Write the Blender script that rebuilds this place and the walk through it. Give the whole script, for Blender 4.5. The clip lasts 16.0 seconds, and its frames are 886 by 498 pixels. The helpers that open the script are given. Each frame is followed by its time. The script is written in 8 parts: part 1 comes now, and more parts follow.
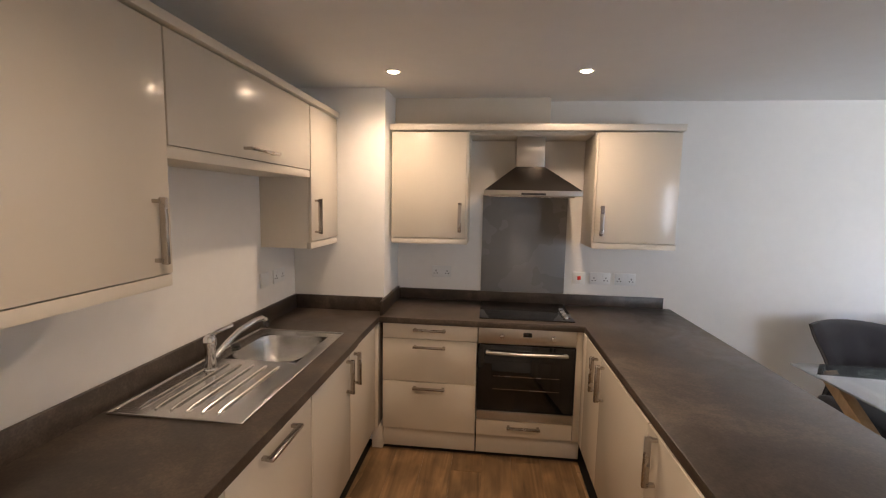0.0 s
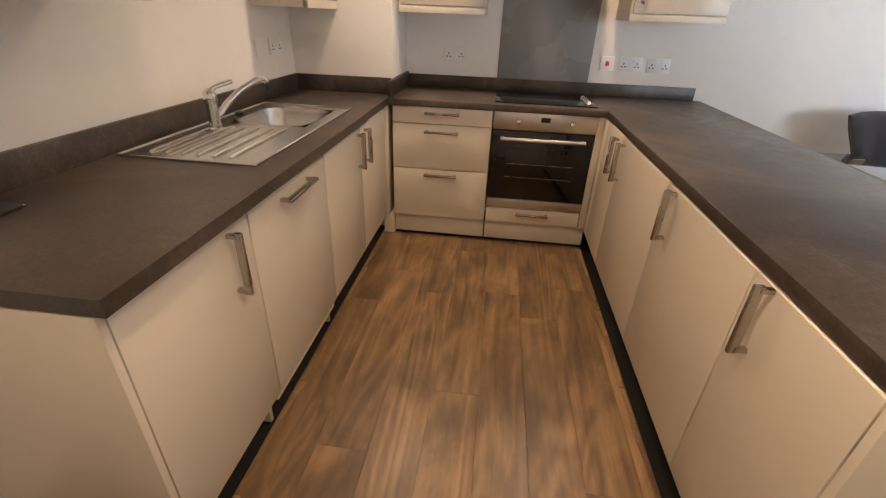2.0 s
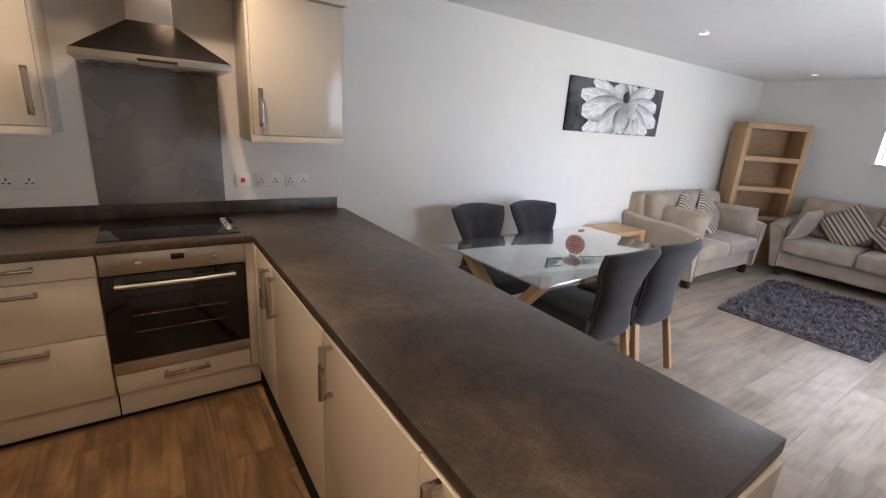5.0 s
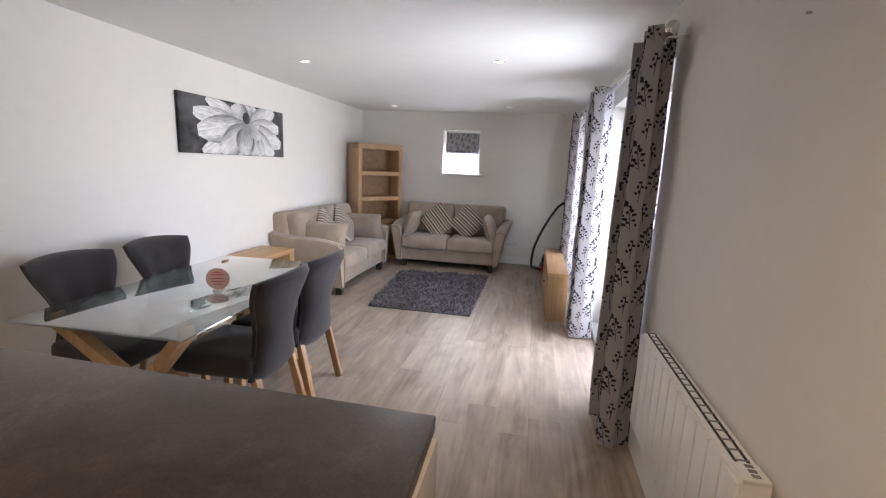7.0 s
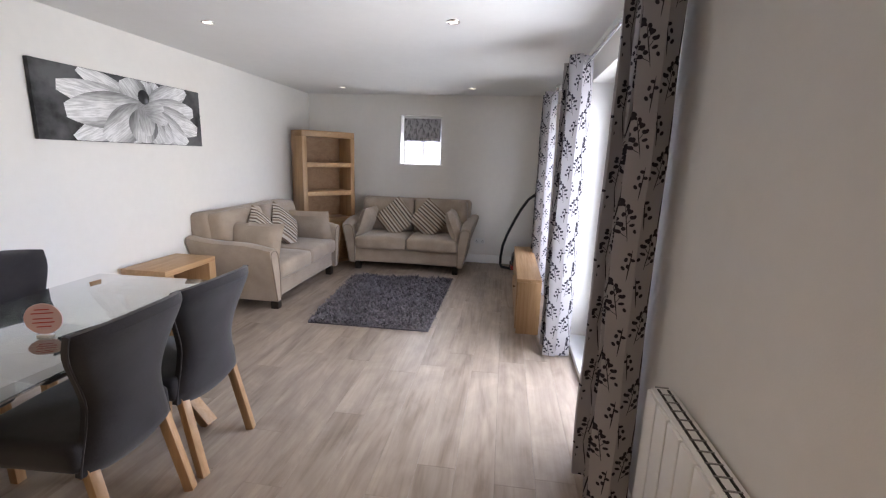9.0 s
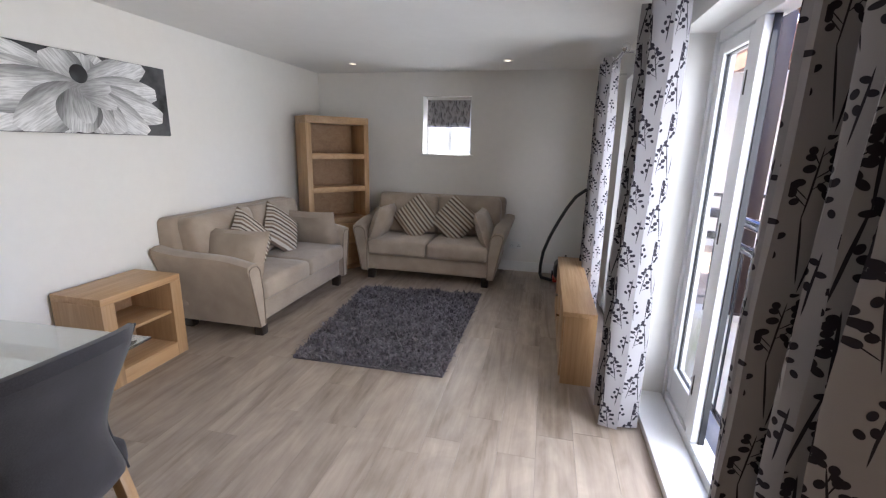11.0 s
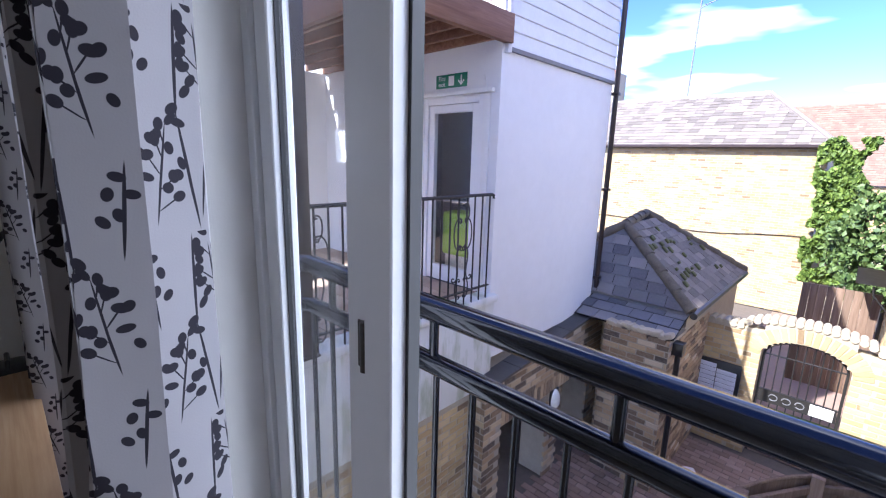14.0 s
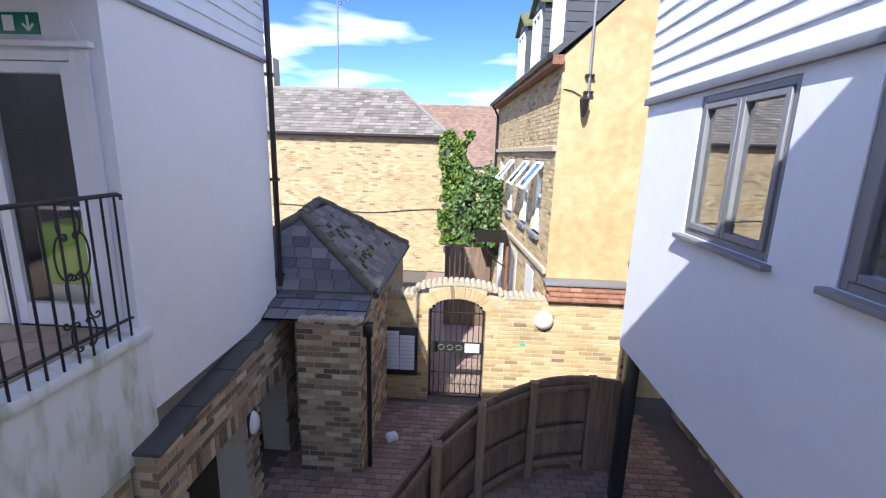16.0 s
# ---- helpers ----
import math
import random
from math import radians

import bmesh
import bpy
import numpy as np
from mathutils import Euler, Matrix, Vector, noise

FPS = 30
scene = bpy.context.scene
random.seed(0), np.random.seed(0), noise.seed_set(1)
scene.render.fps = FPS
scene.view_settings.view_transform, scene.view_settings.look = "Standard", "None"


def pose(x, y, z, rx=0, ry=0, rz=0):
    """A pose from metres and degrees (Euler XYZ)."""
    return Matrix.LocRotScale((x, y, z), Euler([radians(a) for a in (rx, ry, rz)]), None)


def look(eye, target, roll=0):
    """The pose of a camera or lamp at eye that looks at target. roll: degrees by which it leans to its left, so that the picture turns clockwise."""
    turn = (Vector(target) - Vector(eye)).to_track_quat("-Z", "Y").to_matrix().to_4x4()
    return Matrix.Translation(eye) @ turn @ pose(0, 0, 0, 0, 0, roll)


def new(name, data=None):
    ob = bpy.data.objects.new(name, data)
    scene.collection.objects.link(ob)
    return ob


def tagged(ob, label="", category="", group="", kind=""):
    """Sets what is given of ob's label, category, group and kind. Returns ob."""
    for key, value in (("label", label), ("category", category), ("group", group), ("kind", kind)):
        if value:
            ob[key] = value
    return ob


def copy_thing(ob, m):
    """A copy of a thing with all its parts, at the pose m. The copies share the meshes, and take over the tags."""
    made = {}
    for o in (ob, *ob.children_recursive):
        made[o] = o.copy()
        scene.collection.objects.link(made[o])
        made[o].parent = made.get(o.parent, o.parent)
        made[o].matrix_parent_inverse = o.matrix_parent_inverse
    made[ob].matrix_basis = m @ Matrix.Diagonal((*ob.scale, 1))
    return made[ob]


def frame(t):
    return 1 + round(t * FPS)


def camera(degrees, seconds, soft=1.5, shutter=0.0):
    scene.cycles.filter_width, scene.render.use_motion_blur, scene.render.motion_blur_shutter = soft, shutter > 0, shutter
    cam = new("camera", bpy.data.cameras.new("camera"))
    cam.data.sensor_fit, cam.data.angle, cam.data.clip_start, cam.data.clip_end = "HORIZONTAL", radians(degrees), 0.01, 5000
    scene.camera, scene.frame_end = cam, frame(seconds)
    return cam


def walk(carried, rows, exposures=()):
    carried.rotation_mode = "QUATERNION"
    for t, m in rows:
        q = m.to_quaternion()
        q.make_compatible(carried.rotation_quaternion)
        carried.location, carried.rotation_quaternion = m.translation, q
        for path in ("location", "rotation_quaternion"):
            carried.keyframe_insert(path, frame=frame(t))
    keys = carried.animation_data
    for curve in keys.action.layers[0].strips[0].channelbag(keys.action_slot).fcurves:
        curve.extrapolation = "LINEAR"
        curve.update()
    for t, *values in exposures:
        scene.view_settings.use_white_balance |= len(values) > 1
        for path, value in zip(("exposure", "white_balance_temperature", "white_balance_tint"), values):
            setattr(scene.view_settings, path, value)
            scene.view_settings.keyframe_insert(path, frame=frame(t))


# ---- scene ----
cam = camera(91.1, 16.0, 1.2)
PATH = [
    (0, (0.262, -0.109, 1.645), (0.051, 1.868, 1.427), 1.1),
    (0.5, (0.24, -0.116, 1.575), (-0.01, 1.839, 1.235), 2.5),
    (1, (0.223, -0.116, 1.501), (-0.027, 1.814, 1.041), 3.5),
    (1.5, (0.236, -0.108, 1.433), (0.001, 1.773, 0.794), 3.4),
    (2, (0.223, -0.103, 1.356), (0.037, 1.647, 0.406), 2.3),
    (2.5, (0.224, -0.117, 1.337), (0.058, 1.578, 0.289), 1.5),
    (3, (0.246, -0.111, 1.342), (0.118, 1.574, 0.271), -0.7),
    (3.5, (0.291, -0.077, 1.365), (0.459, 1.654, 0.378), 1.4),
    (4, (0.403, 0.061, 1.437), (0.903, 1.82, 0.626), 3.6),
    (4.5, (0.456, 0.123, 1.478), (1.233, 1.86, 0.863), 3.9),
    (5, (0.441, 0.216, 1.525), (1.534, 1.796, 0.97), 4.0),
    (5.2, (0.45, 0.249, 1.53), (1.662, 1.747, 0.994), 3.4),
    (7.3, (0.654, 0.248, 1.509), (2.594, 0.564, 1.14), 2.1),
    (7.5, (0.702, 0.227, 1.506), (2.644, 0.531, 1.136), 1.9),
    (8, (0.9, 0.185, 1.49), (2.845, 0.461, 1.116), 1.6),
    (8.5, (1.084, 0.173, 1.488), (3.026, 0.441, 1.093), 1.5),
    (9, (1.314, 0.208, 1.497), (3.254, 0.473, 1.088), 1.8),
    (9.2, (1.375, 0.236, 1.524), (3.31, 0.482, 1.082), 1.8),
    (11.3, (2.477, 0.223, 1.513), (4.371, 0.667, 1.048), 1.2),
    (11.5, (2.603, 0.208, 1.514), (4.498, 0.649, 1.05), 1.2),
    (12, (2.884, 0.217, 1.501), (4.811, 0.462, 1.026), 1.7),
    (12.5, (3.146, 0.196, 1.5), (5.072, -0.061, 1.025), 1.5),
    (13, (3.395, 0.118, 1.495), (5.249, -0.462, 1.019), 2.7),
    (13.5, (3.637, 0.005, 1.5), (5.333, -0.951, 1.044), 3.4),
    (14, (3.866, -0.125, 1.496), (5.221, -1.536, 1.081), 1.6),
    (14.5, (3.994, -0.26, 1.48), (4.976, -1.955, 1.072), 1.9),
    (15, (4.068, -0.398, 1.469), (4.735, -2.242, 1.072), 1.8),
    (15.5, (4.055, -0.534, 1.481), (4.419, -2.457, 1.068), 1.3),
    (16, (4.048, -0.596, 1.497), (4.138, -2.547, 1.068), 1.7),
]
EXPOSURES = [(0.0, 4.6, 6250, 13), (1.0, 4.65, 6300, 13), (2.0, 5.0, 6400, 13), (3.0, 5.05, 6450, 13), (3.6, 5.0, 6450, 13), (4.2, 4.6, 6350, 12), (5.0, 4.45, 6250, 12), (7.5, 4.45, 6500, 15), (9.0, 4.3, 6500, 15), (11.5, 3.95, 6450, 12), (12.0, 3.75, 6250, 11), (12.5, 3.55, 6000, 12), (13.0, 3.4, 5850, 12), (13.6, 3.1, 5850, 15), (14.0, 2.75, 5800, 16), (14.5, 2.3, 5850, 12), (16.0, 2.05, 5900, 9)]
walk(cam, [(t, look(eye, target, roll)) for t, eye, target, roll in PATH], EXPOSURES)

# ---- world and sun ----
SUN_TO = Vector((0.40, 1.0, 1.0)).normalized()
world = bpy.data.worlds.new("sky")
scene.world = world
world.use_nodes = True
wn, wl = world.node_tree.nodes, world.node_tree.links
wn.clear()
sky = wn.new("ShaderNodeTexSky")
sky.sky_type = "NISHITA"
sky.sun_disc = False
sky.sun_elevation = math.asin(SUN_TO.z)
sky.sun_rotation = math.atan2(SUN_TO.x, SUN_TO.y)
sky.air_density, sky.dust_density, sky.ozone_density = 0.8, 0.3, 4.5
# thin drifting clouds low over the roofs
wc = wn.new("ShaderNodeTexCoord")
wm = wn.new("ShaderNodeMapping")
wm.inputs["Scale"].default_value, wm.inputs["Location"].default_value = (1.2, 1.2, 5.5), (0.35, 0.0, 0.25)
wnz = wn.new("ShaderNodeTexNoise")
wnz.inputs["Scale"].default_value, wnz.inputs["Detail"].default_value = 1.7, 4.0
wr = wn.new("ShaderNodeValToRGB")
wr.color_ramp.elements[0].position, wr.color_ramp.elements[1].position = 0.52, 0.86
wx = wn.new("ShaderNodeMix")
wx.data_type = "RGBA"
wx.inputs["B"].default_value = (9.5, 9.6, 9.8, 1)
wh = wn.new("ShaderNodeHueSaturation")
wh.inputs["Saturation"].default_value, wh.inputs["Value"].default_value, wh.inputs["Hue"].default_value = 1.18, 0.56, 0.52
wbg = wn.new("ShaderNodeBackground")
wbg.inputs["Strength"].default_value = 0.13
wo = wn.new("ShaderNodeOutputWorld")
wl.new(wc.outputs["Generated"], wm.inputs["Vector"])
wl.new(wm.outputs["Vector"], wnz.inputs["Vector"])
wl.new(wnz.outputs["Fac"], wr.inputs["Fac"])
wl.new(wr.outputs["Color"], wx.inputs["Factor"])
wl.new(sky.outputs["Color"], wh.inputs["Color"])
wl.new(wh.outputs["Color"], wx.inputs["A"])
wl.new(wx.outputs["Result"], wbg.inputs["Color"])
wl.new(wbg.outputs["Background"], wo.inputs["Surface"])

sun = new("sun", bpy.data.lights.new("sun", "SUN"))
sun.data.energy, sun.data.angle, sun.data.color = 2.25, radians(0.5), (1.0, 0.95, 0.86)
sun.matrix_world = look(SUN_TO * 30, (0, 0, 0))


def window_light(name, place, target, w, h, watts, color):
    """Daylight that comes in through an opening."""
    lamp = new(name, bpy.data.lights.new(name, "AREA"))
    lamp.data.shape, lamp.data.size, lamp.data.size_y = "RECTANGLE", w, h
    lamp.data.energy, lamp.data.color, lamp.data.spread = watts, color, radians(150)
    lamp.matrix_world = look(place, target)
    return lamp


DAY = (0.86, 0.93, 1.0)
window_light("daylight_door", (4.02, -0.672, 1.06), (4.02, 2.0, 0.92), 1.70, 1.85, 4.5, DAY)
window_light("daylight_second_door", (5.84, -0.672, 1.06), (6.1, 2.0, 1.0), 0.66, 1.85, 1.2, DAY)
window_light("daylight_small_window", (7.80, 1.44, 1.60), (4.0, 1.44, 1.2), 0.5, 0.40, 0.5, DAY)


# ---- material tools ----
class Mat:
    """A small builder of node materials."""

    def __init__(self, name, rough=0.5, metal=0.0, color=(0.5, 0.5, 0.5)):
        self.m = bpy.data.materials.new(name)
        self.m.use_nodes = True
        self.n, self.l = self.m.node_tree.nodes, self.m.node_tree.links
        self.b = self.n["Principled BSDF"]
        self.b.inputs["Roughness"].default_value = rough
        self.b.inputs["Metallic"].default_value = metal
        self.b.inputs["Base Color"].default_value = (*color, 1)
        self.coord = self.n.new("ShaderNodeTexCoord").outputs["Object"]

    def geo(self):
        """World-sized coordinates that run on over separate pieces."""
        self.coord = self.n.new("ShaderNodeNewGeometry").outputs["Position"]
        return self

    def map(self, scale=(1, 1, 1), rot=(0, 0, 0), shift=None):
        q = self.n.new("ShaderNodeMapping")
        q.inputs["Scale"].default_value, q.inputs["Rotation"].default_value = scale, rot
        self.l.new(self.coord, q.inputs["Vector"])
        if shift is not None:
            self.l.new(shift, q.inputs["Location"])
        return q.outputs["Vector"]

    def noise(self, scale, detail=4.0, vec=None, rough=0.55, distort=0.0):
        q = self.n.new("ShaderNodeTexNoise")
        q.inputs["Scale"].default_value, q.inputs["Detail"].default_value = scale, detail
        q.inputs["Roughness"].default_value, q.inputs["Distortion"].default_value = rough, distort
        self.l.new(vec or self.coord, q.inputs["Vector"])
        return q.outputs["Fac"]

    def voronoi(self, scale, vec=None, feature="F1", out="Distance"):
        q = self.n.new("ShaderNodeTexVoronoi")
        q.feature = feature
        q.inputs["Scale"].default_value = scale
        self.l.new(vec or self.coord, q.inputs["Vector"])
        return q.outputs[out]

    def ramp(self, fac, *stops):
        q = self.n.new("ShaderNodeValToRGB")
        els = q.color_ramp.elements
        while len(els) < len(stops):
            els.new(0.5)
        for e, (p, c) in zip(els, stops):
            e.position, e.color = p, (*(c if isinstance(c, tuple) else (c, c, c)), 1)
        self.l.new(fac, q.inputs["Fac"])
        return q.outputs["Color"]

    def math(self, op, a, b=None, clamp=False):
        q = self.n.new("ShaderNodeMath")
        q.operation, q.use_clamp = op, clamp
        for k, v in enumerate((a, b)):
            if v is None:
                continue
            if isinstance(v, (int, float)):
                q.inputs[k].default_value = v
            else:
                self.l.new(v, q.inputs[k])
        return q.outputs[0]

    def mix(self, fac, a, b, blend="MIX"):
        q = self.n.new("ShaderNodeMix")
        q.data_type, q.blend_type = "RGBA", blend
        for key, v in (("Factor", fac), ("A", a), ("B", b)):
            sock = [s for s in q.inputs if s.name == key and (s.type == "RGBA" or key == "Factor")][0]
            if isinstance(v, (int, float)):
                sock.default_value = v
            elif isinstance(v, tuple):
                sock.default_value = (*v, 1)
            else:
                self.l.new(v, sock)
        return q.outputs[2]

    def rnd(self):
        return self.n.new("ShaderNodeObjectInfo").outputs["Random"]

    def island(self):
        return self.n.new("ShaderNodeNewGeometry").outputs["Random Per Island"]

    def split(self, vec=None):
        q = self.n.new("ShaderNodeSeparateXYZ")
        self.l.new(vec or self.coord, q.inputs[0])
        return q.outputs

    def color(self, c):
        self.l.new(c, self.b.inputs["Base Color"])
        return self

    def rough(self, r):
        self.l.new(r, self.b.inputs["Roughness"])
        return self

    def bump(self, h, strength=0.3, dist=0.01):
        q = self.n.new("ShaderNodeBump")
        q.inputs["Strength"].default_value, q.inputs["Distance"].default_value = strength, dist
        self.l.new(h, q.inputs["Height"])
        self.l.new(q.outputs["Normal"], self.b.inputs["Normal"])
        return self

    def set(self, **kw):
        for k, v in kw.items():
            self.b.inputs[k.replace("_", " ")].default_value = v
        return self


def plain(name, color, rough=0.5, metal=0.0, vary=0.06, scale=9.0, bump=0.0, bscale=60.0, **kw):
    """Paint, plastic or metal with a little unevenness at two scales."""
    m = Mat(name, rough, metal).geo()
    n1, n2 = m.noise(scale, 3), m.noise(scale * 9, 3)
    f = m.math("ADD", m.math("MULTIPLY", n1, 0.6), m.math("MULTIPLY", n2, 0.4))
    lo, hi = tuple(c * (1 - vary) for c in color), tuple(min(1, c * (1 + vary)) for c in color)
    m.color(m.ramp(f, (0.3, lo), (0.7, hi)))
    m.rough(m.ramp(n1, (0.3, max(0.02, rough - 0.03)), (0.7, min(1, rough + 0.03))))
    if bump:
        m.bump(m.noise(bscale, 4), bump, 0.004)
    return m.set(**kw).m


def wood(name, dark, mid, light, axis=0, scale=1.0, rough=0.45, per="rnd", knots=True, grain=0.38, tints=0.36, rings=0.0, patch=0.0, stretch=0.9):
    """Wood grain along one axis, each piece shifted and tinted on its own."""
    m = Mat(name, rough)
    r = m.rnd() if per == "rnd" else m.island()
    m.geo()
    sh = m.n.new("ShaderNodeCombineXYZ")
    m.l.new(m.math("MULTIPLY", r, 37.0), sh.inputs[0])
    m.l.new(m.math("MULTIPLY", r, 23.0), sh.inputs[1])
    m.l.new(m.math("MULTIPLY", r, 11.0), sh.inputs[2])
    sc = [9.0 * scale] * 3
    sc[axis] = stretch * scale
    v = m.map(tuple(sc), shift=sh.outputs[0])
    sc2 = [70.0 * scale] * 3
    sc2[axis] = 2.2 * scale
    v2 = m.map(tuple(sc2), shift=sh.outputs[0])
    a = m.noise(1.0, 5, v, 0.6, 1.4)
    g = m.noise(1.0, 4, v2, 0.65)
    f = m.math("ADD", m.math("MULTIPLY", a, 1 - grain), m.math("MULTIPLY", g, grain))
    if rings:
        # growth rings cut lengthwise: the contour lines of a slow swirl
        w = m.noise(0.55, 2, v, 0.5, 0.9)
        r2 = m.math("ADD", m.math("MULTIPLY", m.math("SINE", m.math("MULTIPLY", w, 60.0), 0.0), 0.28), 0.5)
        f = m.math("ADD", m.math("MULTIPLY", f, 1 - rings), m.math("MULTIPLY", r2, rings))
    c = m.ramp(f, (0.30, dark), (0.47, mid), (0.66, light))
    if knots:
        sck = [2.6 * scale] * 3
        sck[axis] = 1.0 * scale
        k = m.voronoi(1.0, m.map(tuple(sck), shift=sh.outputs[0]))
        c = m.mix(m.ramp(k, (0.02, 0.75), (0.12, 0.0)), c, tuple(q * 0.45 for q in dark))
    if patch:
        # cloudy light and dark areas in the boards
        scp = [3.4 * scale] * 3
        scp[axis] = 2.3 * scale
        c = m.mix(1.0, c, m.ramp(m.noise(1.5, 4, m.map(tuple(scp), shift=sh.outputs[0]), 0.62, 0.9), (0.34, 1 - patch), (0.62, 1.0)), "MULTIPLY")
    tint = m.math("ADD", m.math("MULTIPLY", r, tints), 0.98 - tints / 2)
    t3 = m.n.new("ShaderNodeCombineXYZ")
    for k in range(3):
        m.l.new(tint, t3.inputs[k])
    m.color(m.mix(1.0, c, t3.outputs[0], "MULTIPLY"))
    m.rough(m.ramp(g, (0.3, rough + 0.08), (0.7, rough - 0.06)))
    return m.bump(g, 0.12, 0.003).m


def fabric(name, dark, light, weave=420.0, rough=0.92, big=7.0):
    m = Mat(name, rough).geo()
    n = m.math("ADD", m.math("MULTIPLY", m.noise(big, 4), 0.55), m.math("MULTIPLY", m.noise(weave, 2), 0.45))
    m.color(m.ramp(n, (0.35, dark), (0.65, light)))
    m.set(Sheen_Weight=0.25, Sheen_Roughness=0.5)
    return m.bump(m.noise(weave, 2), 0.35, 0.002).m


def glassy(name, tint=(1, 1, 1), rough=0.0, base=0.045):
    m = bpy.data.materials.new(name)
    m.use_nodes = True
    n, l = m.node_tree.nodes, m.node_tree.links
    n.clear()
    lw, pw, fr = n.new("ShaderNodeLayerWeight"), n.new("ShaderNodeMath"), n.new("ShaderNodeMath")
    pw.operation, pw.inputs[1].default_value = "POWER", 4.0
    fr.operation, fr.inputs[1].default_value, fr.inputs[2].default_value = "MULTIPLY_ADD", 0.6, base
    lw.inputs["Blend"].default_value = 0.5
    l.new(lw.outputs["Facing"], pw.inputs[0])
    l.new(pw.outputs[0], fr.inputs[0])
    tr, gl = n.new("ShaderNodeBsdfTransparent"), n.new("ShaderNodeBsdfGlossy")
    tr.inputs["Color"].default_value = (*tint, 1)
    gl.inputs["Roughness"].default_value = rough
    mx, out = n.new("ShaderNodeMixShader"), n.new("ShaderNodeOutputMaterial")
    l.new(fr.outputs[0], mx.inputs[0])
    l.new(tr.outputs[0], mx.inputs[1])
    l.new(gl.outputs[0], mx.inputs[2])
    l.new(mx.outputs[0], out.inputs["Surface"])
    return m


def brick_mat(name, stops, rough=0.9):
    m = Mat(name, rough)
    r = m.math("FRACT", m.math("ADD", m.rnd(), m.island()))
    m.geo()
    c = m.ramp(r, *stops)
    n = m.noise(38, 5)
    c = m.mix(m.ramp(n, (0.42, 0.0), (0.85, 0.16)), c, tuple(min(1, q * 1.35) for q in stops[-1][1]))
    s = m.noise(1.3, 4)
    c = m.mix(m.ramp(s, (0.5, 0.0), (0.75, 0.35)), c, (0.07, 0.06, 0.045))
    return m.color(c).bump(m.noise(110, 4), 0.5, 0.004).m


# ---- materials ----
M = {}
M["wall"] = plain("wall_paint", (0.80, 0.78, 0.74), 0.75, vary=0.03, scale=1.6, bump=0.08, bscale=160)
M["ceiling"] = plain("ceiling_paint", (0.80, 0.79, 0.77), 0.85, vary=0.03, scale=1.2, bump=0.05, bscale=120)
M["satin"] = plain("white_satin_paint", (0.80, 0.80, 0.78), 0.35, vary=0.03, scale=4)
M["gloss"] = plain("cream_gloss_laminate", (0.68, 0.615, 0.51), 0.24, vary=0.015, scale=2, Coat_Weight=0.15, Coat_Roughness=0.08, Specular_IOR_Level=0.38)
M["carcass"] = plain("cream_melamine", (0.68, 0.62, 0.52), 0.38, vary=0.03, scale=6)
M["steel"] = plain("brushed_steel", (0.55, 0.53, 0.50), 0.30, 1.0, vary=0.03, scale=5)
M["sinksteel"] = plain("sink_steel", (0.62, 0.61, 0.59), 0.24, 1.0, vary=0.03, scale=6)
M["chrome"] = plain("chrome", (0.80, 0.80, 0.80), 0.06, 1.0, vary=0.02)
M["nickel"] = plain("satin_nickel", (0.46, 0.42, 0.38), 0.26, 1.0, vary=0.05)
M["blackglass"] = plain("black_glass", (0.010, 0.010, 0.011), 0.05, vary=0.1)
# near-black for underlays; shade in voids and holes is put into this colour too
M["dark"] = plain("void_shade_and_dark_underlay", (0.015, 0.014, 0.013), 0.7)
M["black"] = plain("black_plastic", (0.018, 0.018, 0.02), 0.32)
M["blackmetal"] = plain("black_gloss_metal_paint", (0.008, 0.009, 0.013), 0.13, vary=0.15, scale=20)
M["blackiron"] = plain("dull_black_iron", (0.020, 0.019, 0.018), 0.5, vary=0.25, scale=25)
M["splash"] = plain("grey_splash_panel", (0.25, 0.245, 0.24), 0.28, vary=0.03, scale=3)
M["white"] = plain("white_plastic", (0.78, 0.78, 0.76), 0.35, vary=0.03)
M["upvc"] = plain("white_frame_paint", (0.80, 0.80, 0.80), 0.34, vary=0.015, scale=3)
M["hoodsteel"] = plain("dull_hood_steel", (0.085, 0.075, 0.068), 0.34, 1.0, vary=0.04, scale=4)
M["red"] = plain("red_switch", (0.5, 0.03, 0.02), 0.4)
M["glass"] = glassy("clear_glass", (0.98, 0.99, 0.985))
M["tableglass"] = glassy("table_glass", (0.80, 0.87, 0.85), 0.0, 0.46)
M["smoked"] = plain("smoked_oven_glass", (0.006, 0.006, 0.006), 0.04, vary=0.1)
M["oak"] = wood("oak_furniture", (0.33, 0.185, 0.085), (0.44, 0.265, 0.13), (0.54, 0.345, 0.185), axis=0, rough=0.42, knots=False)
M["oaky"] = wood("oak_upright", (0.33, 0.185, 0.085), (0.44, 0.265, 0.13), (0.54, 0.345, 0.185), axis=2, rough=0.42, knots=False)
# the same oak, darkened: shade inside the open furniture is put into the colour
M["oakshade"] = wood("oak_back_with_shade", (0.22, 0.12, 0.06), (0.30, 0.17, 0.085), (0.36, 0.22, 0.12), axis=1, rough=0.5, knots=False)
M["plank"] = wood("grey_oak_plank", (0.23, 0.172, 0.125), (0.39, 0.31, 0.243), (0.50, 0.41, 0.33), axis=0, scale=0.62, rough=0.38, grain=0.24, tints=0.10, rings=0.10, patch=0.22, stretch=1.5)
M["kplank"] = wood("brown_oak_plank", (0.085, 0.046, 0.019), (0.20, 0.117, 0.053), (0.35, 0.215, 0.102), axis=1, scale=0.62, rough=0.36, grain=0.32, tints=0.14, rings=0.18, patch=0.46, stretch=1.5)
